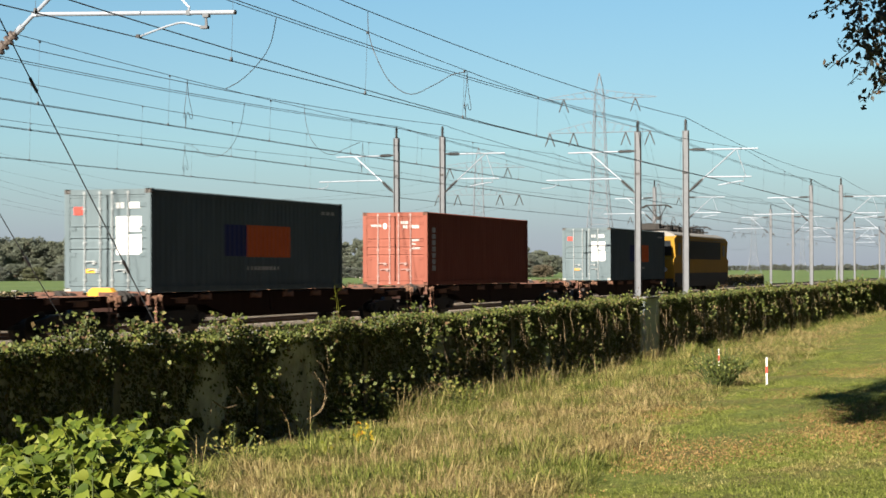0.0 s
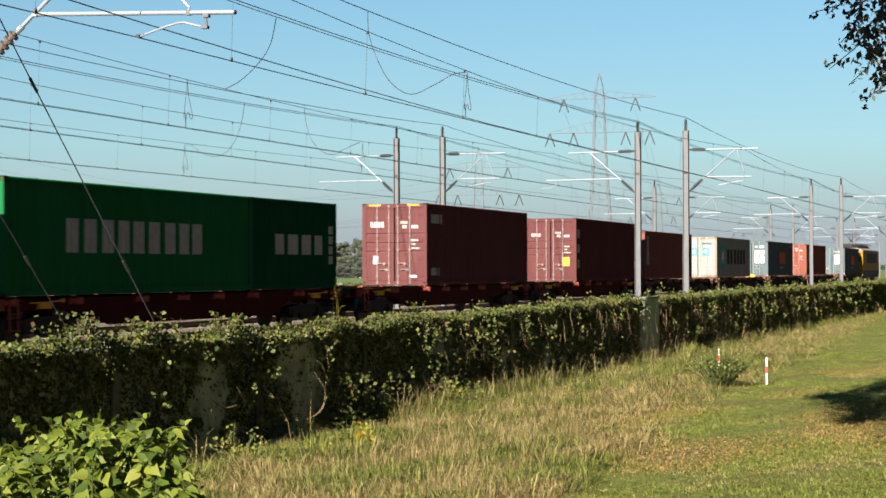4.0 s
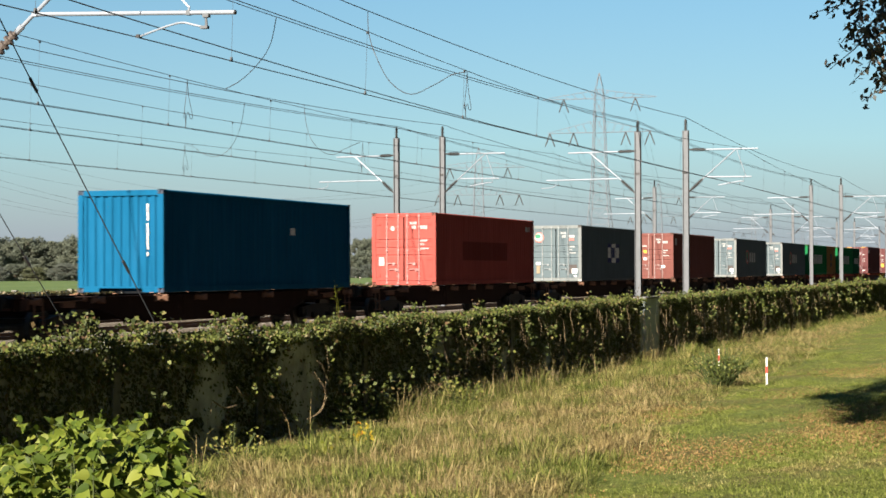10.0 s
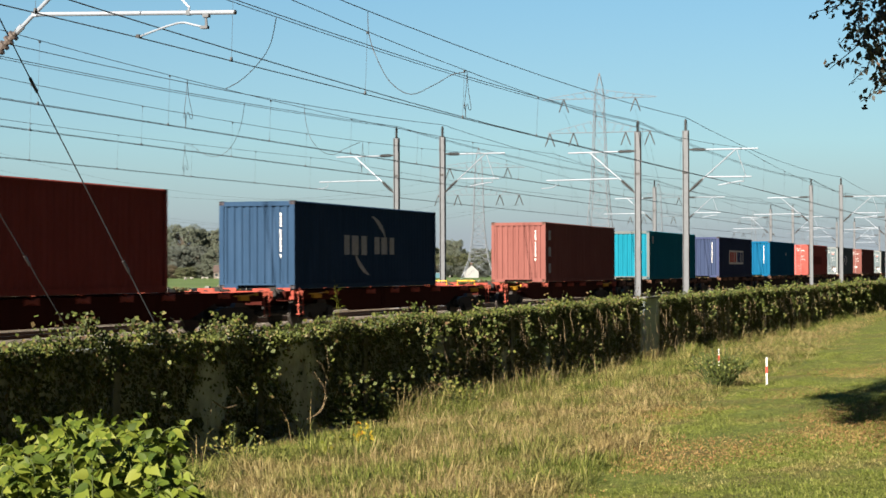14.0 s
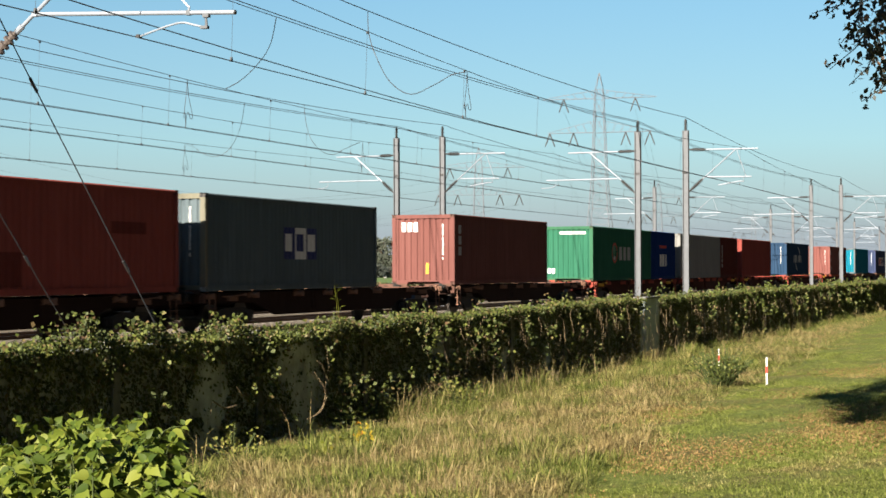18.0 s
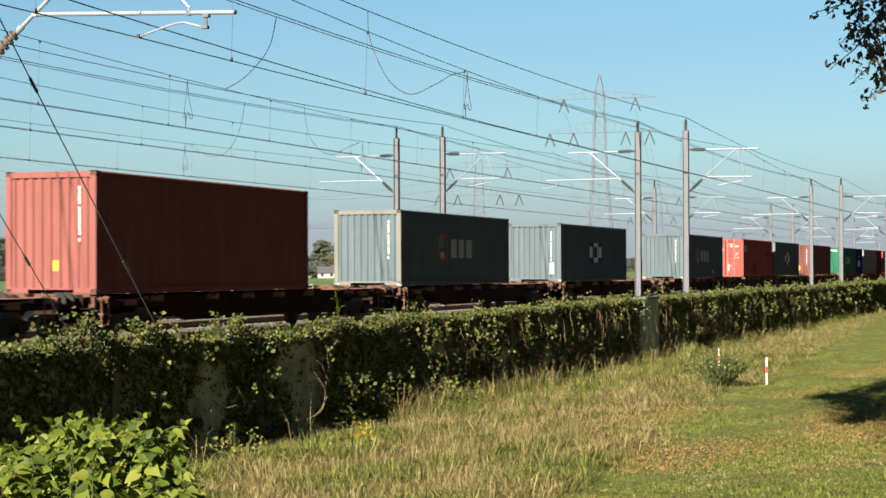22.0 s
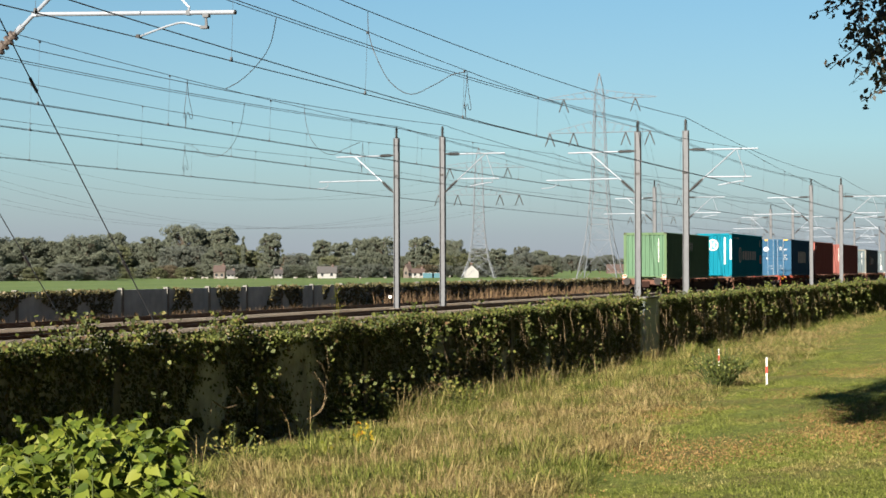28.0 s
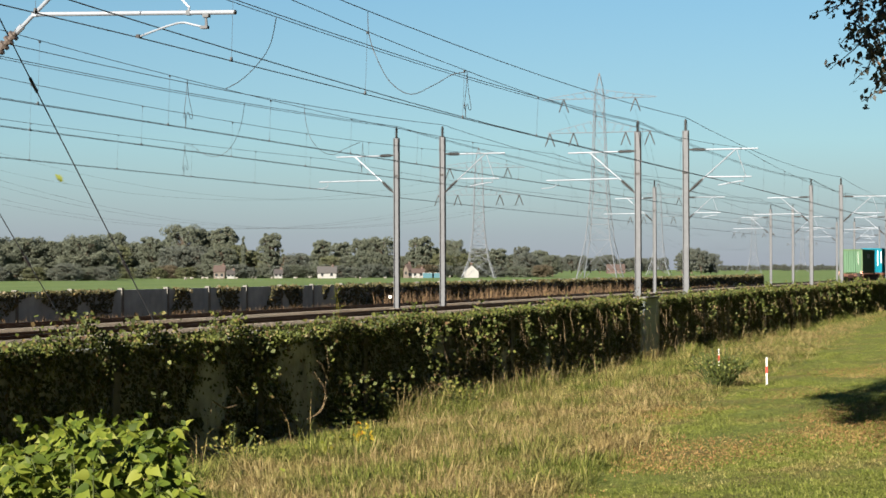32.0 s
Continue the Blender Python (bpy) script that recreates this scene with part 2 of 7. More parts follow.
def leaf_quads(centres, size, rng, droop=0.0, wide=0.75, face=None):
    """Pointed four-cornered leaves at the centres, turned at random or roughly towards face."""
    n = len(centres)
    d = rng.normal(size=(n, 3))
    d[:, 2] -= droop
    nrm = rng.normal(size=(n, 3)) + (0 if face is None else np.asarray(face) * 1.6)
    d -= nrm * (np.sum(d * nrm, 1) / np.sum(nrm * nrm, 1))[:, None]
    d /= np.linalg.norm(d, axis=1)[:, None]
    w = np.cross(nrm, d)
    w /= np.linalg.norm(w, axis=1)[:, None]
    s = (size * (0.6 + 0.8 * rng.random(n)))[:, None]
    c = np.asarray(centres)
    v = np.stack([c - d * s * 0.5, c - d * s * 0.1 + w * s * wide * 0.5, c + d * s * 0.5, c - d * s * 0.1 - w * s * wide * 0.5], 1).reshape(-1, 3)
    return v, np.arange(4 * n).reshape(n, 4)

# ---- ground, one sheet to the horizon ----
WALL_X, FAR_WALL_X = -11.0, -39.0


def ground_z(x):
    if x > WALL_X:
        return -0.75 + 0.05 * (min(x, 8.0) - WALL_X)
    if x > -39.5:
        return -0.62
    return -0.75


def build_ground():
    xs = [-3500, -1200, -500, -200, -100, -60, -45, -39.6, -39.4, -30, -20, -12, -11.05, -10.95] + [-10.5 + 0.5 * i for i in range(25)] + [4, 8, 20, 60, 200, 800, 2500]
    ys = [-800, -200, -60, -20, 0, 8] + [12 + 0.7 * i for i in range(80)] + [75 + 6 * i for i in range(20)] + [220, 300, 450, 700, 1100, 2000, 4500]
    rng = np.random.default_rng(3)
    bump_z = lambda x, y: 0.05 * noise.noise(Vector((x * 0.6, y * 0.6, 2))) if -10.9 < x < 3 and 8 < y < 70 else 0.0
    v = np.array([(x, y, ground_z(x) + bump_z(x, y)) for y in ys for x in xs])
    nx, ny = len(xs), len(ys)
    f = np.array([(j * nx + i, j * nx + i + 1, (j + 1) * nx + i + 1, (j + 1) * nx + i) for j in range(ny - 1) for i in range(nx - 1)])
    tagged(cloud("ground", v, f, M_FIELD), "grassy ground and flat green meadows reaching the horizon", "ground", "", "structure")


build_ground()


def trackbed():
    bm = bmesh.new()
    box(bm, FAR_WALL_X + 0.3, WALL_X - 0.3, -120, 1500, -0.66, -0.60)
    tagged(new("trackbed", to_mesh("trackbed", bm, M_BALLAST)), "brown gravelly strip of ground between the tracks", "ground", "", "structure")


trackbed()

# ---- tracks ----
TRACKS = [(-14.0, 0.0), (-22.736, 0.0), (-27.6, 0.0), (-36.0, -0.17)]
RAIL = [(-0.075, -0.172), (0.075, -0.172), (0.075, -0.16), (0.012, -0.13), (0.012, -0.045), (0.036, -0.03), (0.036, 0.0), (-0.036, 0.0), (-0.036, -0.03), (-0.012, -0.045), (-0.012, -0.13), (-0.075, -0.16)]


def build_track(x, z):
    bed = bmesh.new()
    along(bed, [(x - 2.9, -0.70), (x + 2.9, -0.70), (x + 1.75, z - 0.105), (x - 1.75, z - 0.105)], -120, 1500)
    tagged(new("ballast_bed", to_mesh("ballast_bed", bed, M_BALLAST)), "grey-brown crushed stone ballast under the track", "ballast", "", "structure")
    track = thing("railway_track", "rusty steel rails on concrete sleepers in ballast", "track", "railway tracks", "structure")
    for s in (-0.7535, 0.7535):
        bm = bmesh.new()
        along(bm, [(x + s + a, z + b) for a, b in RAIL], -120, 1500)
        part("rail", bm, M_RAIL, track)
        bm = bmesh.new()
        box(bm, x + s - 0.03, x + s + 0.03, -120, 1500, z + 0.001, z + 0.004)
        part("rail_head", bm, M_RAILTOP, track, "shiny worn running surface")
    sl = bmesh.new()
    for i in range(520):
        y = 10 + 0.6 * i
        box(sl, x - 1.25, x + 1.25, y - 0.13, y + 0.13, z - 0.30, z - 0.095)
    tagged(part("sleepers", sl, M_SLEEPER, track), kind="stuff")


for tx, tz in TRACKS:
    build_track(tx, tz)

# ---- screening walls ----
def build_wall(name, x, y0, y1, pitch, top, bottom, label, gap=None, face=M_CONCRETE):
    wall = thing(name, label, "wall", "", "structure")
    panel, post = bmesh.new(), bmesh.new()
    n_rib = 56 if x == WALL_X else 14
    pts = []
    for i in range(n_rib + 1):
        y = 0.09 + (pitch - 0.18) * i / n_rib
        pts += [(y, 0.0 if i % 2 else (0.018 if n_rib < 20 else 0.008))]
    a = [[panel.verts.new((s * 0.06 + s * d, y, z)) for y, d in pts] for s in (1, -1) for z in (bottom, top - 0.05)]
    for i in range(n_rib):
        panel.faces.new((a[0][i], a[0][i + 1], a[1][i + 1], a[1][i]))
        panel.faces.new((a[2][i], a[3][i], a[3][i + 1], a[2][i + 1]))
        panel.faces.new((a[1][i], a[1][i + 1], a[3][i + 1], a[3][i]))
    box(post, -0.11, 0.11, -0.09, 0.09, bottom, top + 0.03)
    pm, sm = to_mesh("panel", panel, face), to_mesh("post", post, M_POST)
    y = y0
    while y < y1:
        if not (gap and gap[0] - 0.5 < y < gap[1] - 0.5):
            part("post", sm, M_POST, wall, at=(x, y, 0))
            part("panel", pm, face, wall, at=(x, y, 0))
        y += pitch
    return wall


near_wall = build_wall("wall_near", WALL_X, -25.0, 300, 4.0, 0.86, -1.1, "concrete trackside wall overgrown with ivy")
bm = bmesh.new()
along(bm, [(WALL_X + 0.10, -1.1), (WALL_X + 0.34, -1.1), (WALL_X + 0.32, -0.70), (WALL_X + 0.10, -0.68)], -25.0, 46.6)
part("plinth", bm, M_POST, near_wall, "low concrete footing strip")
build_wall("wall_far", FAR_WALL_X, -38.2, 236, 4.1, 0.96, -1.0, "dark grey concrete trackside wall with pale posts, partly overgrown", None, M_FARWALL)

# ---- the train ----
TRAIN_X = -22.736
L40, L20, STD, HIGH = 12.192, 6.058, 2.591, 2.896
GREY = (0.074, 0.096, 0.106)
WINE = (0.0684, 0.0171, 0.01368)
M_WHITE = plain("white_marking", (0.456, 0.456, 0.4446), 0.6, 0.0, 0.08)
M_PALE = plain("faded_marking", (0.2565, 0.2622, 0.2622), 0.6, 0.0, 0.15)
M_NAVY = plain("navy_marking", (0.00684, 0.01425, 0.0798), 0.6, 0.0, 0.1)
M_RED = plain("red_marking", (0.342, 0.02565, 0.0171), 0.6, 0.0, 0.1)
M_ORANGE = plain("orange_marking", (0.4104, 0.0741, 0.0171), 0.6, 0.0, 0.1)
M_INK = plain("dark_marking", (0.00684, 0.00798, 0.0114), 0.6, 0.0, 0.1)
M_TEAL = plain("teal_marking", (0.0114, 0.2394, 0.2394), 0.6, 0.0, 0.1)
M_YELLOW = plain("yellow_marking", (0.456, 0.2394, 0.0171), 0.6, 0.0, 0.1)
M_ROD = plain("zinc_lock_rod", (0.2964, 0.2964, 0.285), 0.45, 0.4, 0.15)
M_MOSS = plain("green_marking", (0.0171, 0.1254, 0.0684), 0.6, 0.0, 0.1)
M_TAN = plain("faded_tan_label", (0.16, 0.125, 0.08), 0.7, 0.0, 0.2)
M_BROWN = plain("dark_brown_label", (0.042, 0.034, 0.032), 0.7, 0.0, 0.2)
M_PINK = plain("faded_red_marking", (0.36, 0.115, 0.095), 0.7, 0.0, 0.15)
MARKS = {"tan": M_TAN, "brown": M_BROWN, "pink": M_PINK, "white": M_WHITE, "pale": M_PALE, "navy": M_NAVY, "red": M_RED, "orange": M_ORANGE, "ink": M_INK, "teal": M_TEAL, "yellow": M_YELLOW, "moss": M_MOSS}
PITCH = 0.278


def side_profile(y):
    """How far the corrugated side stands in from its outer plane at y."""
    u = ((y - 0.16) % PITCH) / PITCH
    if u < 0.26:
        return 0.0
    if u < 0.5:
        return 0.036 * (u - 0.26) / 0.24
    if u < 0.76:
        return 0.036
    return 0.036 * (1 - u) / 0.24


def side_stops(y0, y1):
    ys = {round(y0, 4), round(y1, 4)}
    k = math.floor((y0 - 0.16) / PITCH) - 1
    while 0.16 + k * PITCH < y1:
        for u in (0.0, 0.26, 0.5, 0.76):
            y = 0.16 + (k + u) * PITCH
            if y0 < y < y1:
                ys.add(round(y, 4))
        k += 1
    return sorted(ys)


SHARED = {}


def shared(key, make):
    if key not in SHARED:
        SHARED[key] = make()
    return SHARED[key]


def corrugated_side(length, height, sign):
    bm = bmesh.new()
    ys = side_stops(0.12, length - 0.12)
    cols = []
    for y in ys:
        x = sign * (1.205 - side_profile(y))
        cols.append([bm.verts.new((x, y, z)) for z in (0.15, height - 0.07)])
    for a, b in zip(cols, cols[1:]):
        bm.faces.new((a[0], b[0], b[1], a[1]))
    return to_mesh("side_wall", bm, M_WHITE)


def corrugated_end(height, y, out):
    bm = bmesh.new()
    cols, n = [], 9
    x0, x1 = -1.1, 1.1
    for i in range(n):
        for u, d in ((0.0, 0.0), (0.42, 0.0), (0.55, 0.045), (0.87, 0.045)):
            cols.append((x0 + (x1 - x0) * (i + u) / n, d))
    cols.append((x1, 0.0))
    cols = [[bm.verts.new((x, y + out * (-0.02 - d), z)) for z in (0.15, height - 0.1)] for x, d in cols]
    for a, b in zip(cols, cols[1:]):
        bm.faces.new((a[0], b[0], b[1], a[1]))
    return to_mesh("end_wall", bm, M_WHITE)


def roof_mesh(length, height):
    bm = bmesh.new()
    ys = side_stops(0.12, length - 0.12)
    cols = [[bm.verts.new((x, y, height - 0.03 - 0.6 * side_profile(y))) for x in (-1.16, 1.16)] for y in ys]
    for a, b in zip(cols, cols[1:]):
        bm.faces.new((a[0], a[1], b[1], b[0]))
    return to_mesh("roof", bm, M_WHITE)


def frame_mesh(length, height):
    bm = bmesh.new()
    for s in (-1, 1):
        box(bm, s * 1.217 - 0.03 * (s > 0) - 0.0 * (s < 0), s * 1.217 + 0.03 * (s < 0), 0.1, length - 0.1, 0.01, 0.16)
        rail = [(1.15, height - 0.08), (1.217, height - 0.08), (1.217, height - 0.034), (1.187, height - 0.004), (1.15, height - 0.004)]
        along(bm, [(s * x, z) for x, z in rail[::s]], 0.1, length - 0.1)
    for i in range(int(length / 0.7)):
        y = 0.4 + 0.7 * i
        if y < length - 0.3:
            box(bm, -1.18, 1.18, y - 0.05, y + 0.05, 0.03, 0.13)
    box(bm, -1.18, 1.18, 0.12, length - 0.12, 0.13, 0.148)
    return to_mesh("floor_frame", bm, M_WHITE)


def end_frame_mesh(height, door):
    """Posts, header and sill of one end, from the end face inwards."""
    bm = bmesh.new()
    for s in (-1, 1):
        box(bm, min(s * 1.219, s * 1.07), max(s * 1.219, s * 1.07), 0.002, 0.15, 0.118, height - 0.118)
    box(bm, -1.07, 1.07, 0.01, 0.13, height - 0.15, height - 0.012)
    if door:
        box(bm, -1.07, 1.07, 0.01, 0.14, 0.012, 0.16)
    else:
        for x0, x1 in ((-1.07, -0.62), (0.62, 1.07)):
            box(bm, x0, x1, 0.01, 0.14, 0.012, 0.16)
        box(bm, -0.62, 0.62, 0.01, 0.14, 0.11, 0.16)
    return to_mesh("end_frame", bm, M_WHITE)


def casting_mesh():
    """A corner casting with oval holes sunk into its faces."""
    bm = bmesh.new()
    box(bm, -0.081, 0.081, -0.089, 0.089, -0.059, 0.059)
    bm.normal_update()
    for f in bm.faces[:]:
        if abs(f.normal.z) < 0.5:
            n = f.normal.copy()
            bmesh.ops.inset_individual(bm, faces=[f], thickness=0.030, depth=0.0)
            bmesh.ops.translate(bm, verts=list(f.verts), vec=-n * 0.05)
    return to_mesh("corner_casting", bm, M_WHITE)


def door_mesh(height):
    """One door leaf, hinge side at x = 0, running to x = 1.045: flat sheet with three pressed grooves across its middle."""
    z0, z1, k = 0.17, height - 0.16, height / 2.591
    o = [(0.07, z0), (0.07, z1), (0.012, z1), (0.012, z1 - 0.05), (0.022, z1 - 0.06)]
    for g in (1.66, 1.37, 1.10):
        o += [(0.022, g * k + 0.05), (0.014, g * k + 0.02), (0.014, g * k), (0.05, g * k - 0.02), (0.022, g * k - 0.09)]
    o += [(0.022, z0 + 0.06), (0.012, z0 + 0.05), (0.012, z0)]
    return to_mesh("door", prism(bmesh.new(), o, 0.0, 1.045), M_WHITE)


def rod_mesh(height):
    bm = bmesh.new()
    tube(bm, [(0, -0.012, 0.06), (0, -0.012, height - 0.05)], 0.02, 8)
    for z in (0.08, 0.32, 1.25, height - 0.5, height - 0.1):
        box(bm, -0.04, 0.04, -0.03, 0.016, z - 0.022, z + 0.022)
    return to_mesh("lock_rod", bm, M_WHITE)


def handle_mesh():
    bm = bmesh.new()
    tube(bm, [(0, -0.03, 0), (0.12, -0.045, 0.03), (0.36, -0.04, 0.0)], 0.014, 6)
    box(bm, 0.22, 0.30, -0.03, 0.02, -0.05, 0.05)
    return to_mesh("lock_handle", bm, M_ROD)


def hinge_mesh():
    bm = bmesh.new()
    box(bm, 0.0, 0.17, -0.004, 0.014, -0.045, 0.045)
    tube(bm, [(0.0, 0.004, -0.06), (0.0, 0.004, 0.06)], 0.018, 6)
    return to_mesh("hinge", bm, M_ROD)


def side_patch(y0, y1, z0, z1, cut=None):
    """A painted patch that follows the corrugation of the side facing +x."""
    bm = bmesh.new()
    cols = [[bm.verts.new((1.205 - side_profile(y) + 0.004, y, z)) for z in (z0, z1)] for y in side_stops(y0, y1)]
    for a, b in zip(cols, cols[1:]):
        bm.faces.new((a[0], b[0], b[1], a[1]))
    return bm


def ring_patch(yc, zc, ry, rz, hole=0.0, n=20):
    bm = bmesh.new()
    pts = [(math.cos(2 * math.pi * i / n), math.sin(2 * math.pi * i / n)) for i in range(n)]
    put = lambda k: [bm.verts.new((1.209 - 0 * side_profile(yc + ry * k * c), yc + ry * k * c, zc + rz * k * s)) for c, s in pts]
    outer = put(1.0)
    if hole:
        inner = put(hole)
        for i in range(n):
            bm.faces.new((outer[i], outer[(i + 1) % n], inner[(i + 1) % n], inner[i]))
    else:
        bm.faces.new(outer)
    return bm


def code_mesh(height):
    """A column of small upright marks: four, six and one, with gaps between the groups."""
    bm, z = bmesh.new(), height - 0.36
    for i in range(11):
        h = 0.085 + 0.012 * (i * 7 % 3)
        box(bm, 0.735 + 0.006 * (i % 2), 0.787 - 0.005 * (i * 5 % 3), 0.034, 0.0395, z - h, z)
        z -= h + (0.07 if i in (3, 9) else 0.014)
    return to_mesh("code_bar", bm, M_WHITE)


def container(label, rear, colour, length=L40, height=STD, end="door", marks=(), rear_marks=(), rust=0.5, posts=None):
    """One freight container; rear is its rear edge along the train. marks: (kind, y0, y1, z0, z1, colour, count)."""
    c = thing("shipping_container", label, "container", "containers on the train")
    m = paint(colour, rust)
    mp = paint(tuple(0.6 * p + 0.35 * q for p, q in zip(posts, colour)), 0.8) if posts else m
    m_corner = paint(tuple(0.35 * q + p for p, q in zip((0.035, 0.024, 0.018), colour)), 0.8)
    m_low = paint((0.24, 0.24, 0.23), 0.7) if colour == GREY else m_corner
    for s in (-1, 1):
        part("side_wall", shared(("side", length, height, s), lambda: corrugated_side(length, height, s)), m, c)
    part("roof", shared(("roof", length, height), lambda: roof_mesh(length, height)), m, c)
    part("floor_frame", shared(("frame", length, height), lambda: frame_mesh(length, height)), m, c)
    door = end == "door"
    m_rod = paint(tuple(0.8 * q + 0.13 for q in colour), 0.7)
    part("end_frame", shared(("ef", height, door), lambda: end_frame_mesh(height, door)), mp, c)
    front = part("end_frame", shared(("ef", height, False), lambda: end_frame_mesh(height, False)), m, c, at=(0, length, 0))
    front.rotation_euler = (0, 0, math.pi)
    part("end_wall", shared(("ew", height, length), lambda: corrugated_end(height, length - 0.02, 1)), m, c)
    for x in (-1.138, 1.138):
        for y in (0.089, length - 0.089):
            for z in (0.059, height - 0.059):
                part("corner_casting", shared("casting", casting_mesh), m_low if z < 1 and y < 1 else m_corner, c, at=(x, y, z))
    if door:
        for s in (-1, 1):
            leaf = part("door", shared(("door", height), lambda: door_mesh(height)), m, c, at=(-1.07 if s < 0 else 0.025, 0, 0))
            for x in ((0.43, 0.87) if s < 0 else (0.115, 0.565)):
                rod = part("lock_rod", shared(("rod", height), lambda: rod_mesh(height)), m_rod, leaf, at=(x, 0, 0))
            for x, z in ((0.43, 0.76), (0.52, 0.55)):
                part("lock_handle", shared("handle", handle_mesh), m_rod, leaf, at=(x if s < 0 else x - 0.315, 0, z))
            for z in (0.35, 0.95, 1.6, height - 0.4):
                h = part("hinge", shared("hinge", hinge_mesh), m, leaf, at=(0.0 if s < 0 else 1.045, 0.005, z))
                if s > 0:
                    h.rotation_euler = (0, 0, math.pi)
                    h.location.y = 0.012
    else:
        part("end_wall", shared(("ewr", height), lambda: corrugated_end(height, 0.02, -1)), m, c)
        if "nocode" not in rear_marks:
            tagged(part("code_bar", shared(("code", height), lambda: code_mesh(height)), M_WHITE, c), "upright row of small white code marks", kind="stuff")
    for layer, (kind, x0, x1, z0, z1, col) in enumerate(r for r in rear_marks if not isinstance(r, str)):
        bm = bmesh.new()
        yy = (0.006 if door else 0.034) - 0.0015 * layer if x0 < 1.05 else -0.006
        if kind == "text":
            n = max(2, round((x1 - x0) / (z1 - z0) / 0.75))
            for i in range(n):
                a = x0 + (x1 - x0) * i / n
                box(bm, a, a + (x1 - x0) / n * 0.72, yy, yy + 0.006, z0, z1)
        elif kind == "disc":
            k = [bm.verts.new(((x0 + x1) / 2 + (x1 - x0) / 2 * math.cos(i * math.pi / 10), yy, (z0 + z1) / 2 + (z1 - z0) / 2 * math.sin(i * math.pi / 10))) for i in range(20)]
            bm.faces.new(k)
        else:
            box(bm, x0, x1, yy, yy + 0.006, z0, z1)
        part("marking", bm, M_PALE if kind == "text" and col == "white" and door else MARKS[col], c, col + " marking on the end")
    for mk in marks:
        kind, y0, y1, z0, z1, col = mk[:6]
        name = "emblem" if kind != "letters" else "marking"
        if kind == "patch":
            part("repainted_patch", side_patch(y0, y1, z0, z1), paint(tuple(0.55 * q for q in colour)), c, "darker repainted patch")
        elif kind == "letters":
            n, d = mk[6], (y1 - y0) / mk[6]
            for i in range(n):
                part("letter_block", side_patch(y0 + d * i + 0.10 * d, y0 + d * (i + 1) - 0.20 * d, z0, z1), MARKS[col], c)
        elif kind == "over":
            n, d = mk[6], (y1 - y0) / mk[6]
            for i in range(n):
                bm = side_patch(y0 + d * i + 0.05 * d, y0 + d * (i + 1) - 0.12 * d, z0, z1)
                bmesh.ops.translate(bm, verts=bm.verts, vec=(0.004, 0, 0))
                part("letter_block", bm, MARKS[col], c)
        elif kind == "stack":
            n, d = mk[6], (z1 - z0) / mk[6]
            for i in range(n):
                part("letter_block", side_patch(y0, y1, z0 + d * i + 0.1 * d, z0 + d * (i + 1) - 0.1 * d), MARKS[col], c)
        elif kind == "ring":
            part("emblem", ring_patch((y0 + y1) / 2, (z0 + z1) / 2, (y1 - y0) / 2, (z1 - z0) / 2, 0.80), M_RED, c, "red ring emblem")
            part("emblem", ring_patch((y0 + y1) / 2 - 0.12, (z0 + z1) / 2 + 0.14, (y1 - y0) * 0.26, (z1 - z0) * 0.24), M_MOSS, c, "green emblem centre")
            part("emblem", ring_patch((y0 + y1) / 2 - 0.05, z0 + 0.24 * (z1 - z0), (y1 - y0) * 0.2, (z1 - z0) * 0.12), M_PALE, c, "pale emblem foot")
        elif kind == "arc":
            # a sickle-shaped stroke between two angles, thickest in its middle
            bm, yc, zc, ry, rz = bmesh.new(), (y0 + y1) / 2, (z0 + z1) / 2, (y1 - y0) / 2, (z1 - z0) / 2
            rim = []
            for i in range(13):
                a, w = radians(mk[6] + (mk[7] - mk[6]) * i / 12), 0.16 * math.sin(math.pi * (i + 0.4) / 12.8) + 0.015
                rim.append([bm.verts.new((1.211, yc - math.cos(a) * ry * k, zc + math.sin(a) * rz * k)) for k in (1.0, 1.0 - w)])
            for a, b in zip(rim, rim[1:]):
                bm.faces.new((a[0], b[0], b[1], a[1]))
            part("emblem", bm, MARKS[col], c, "pale curved stroke")
        elif kind == "disc":
            part("emblem", ring_patch((y0 + y1) / 2, (z0 + z1) / 2, (y1 - y0) / 2, (z1 - z0) / 2, 0.74), MARKS[col], c, "pale ring emblem")
            part("emblem", side_patch((y0 + y1) / 2 - 0.16, (y0 + y1) / 2 + 0.16, (z0 + z1) / 2 - 0.25, (z0 + z1) / 2 + 0.25), MARKS[col], c)
        elif kind == "star":
            part("emblem", side_patch(y0, y1, z0, z1), M_TEAL, c, "teal square with a white star")
            bm = bmesh.new()
            yc, zc = (y0 + y1) / 2, (z0 + z1) / 2
            pts = []
            for i in range(14):
                r = 0.58 if i % 2 == 0 else 0.2
                pts.append(bm.verts.new((1.214, yc + r * math.sin(i * math.pi / 7), zc + r * math.cos(i * math.pi / 7))))
            hub = bm.verts.new((1.214, yc, zc))
            for i in range(14):
                bm.faces.new((pts[i], pts[(i + 1) % 14], hub))
            part("star", bm, M_WHITE, c, "white seven-pointed star")
        elif kind == "flag":
            w = (y1 - y0) / 3
            for i, k in enumerate(("navy", "white", "navy")):
                part("emblem", side_patch(y0 + w * i, y0 + w * (i + 1), z0, z1), MARKS[k], c)
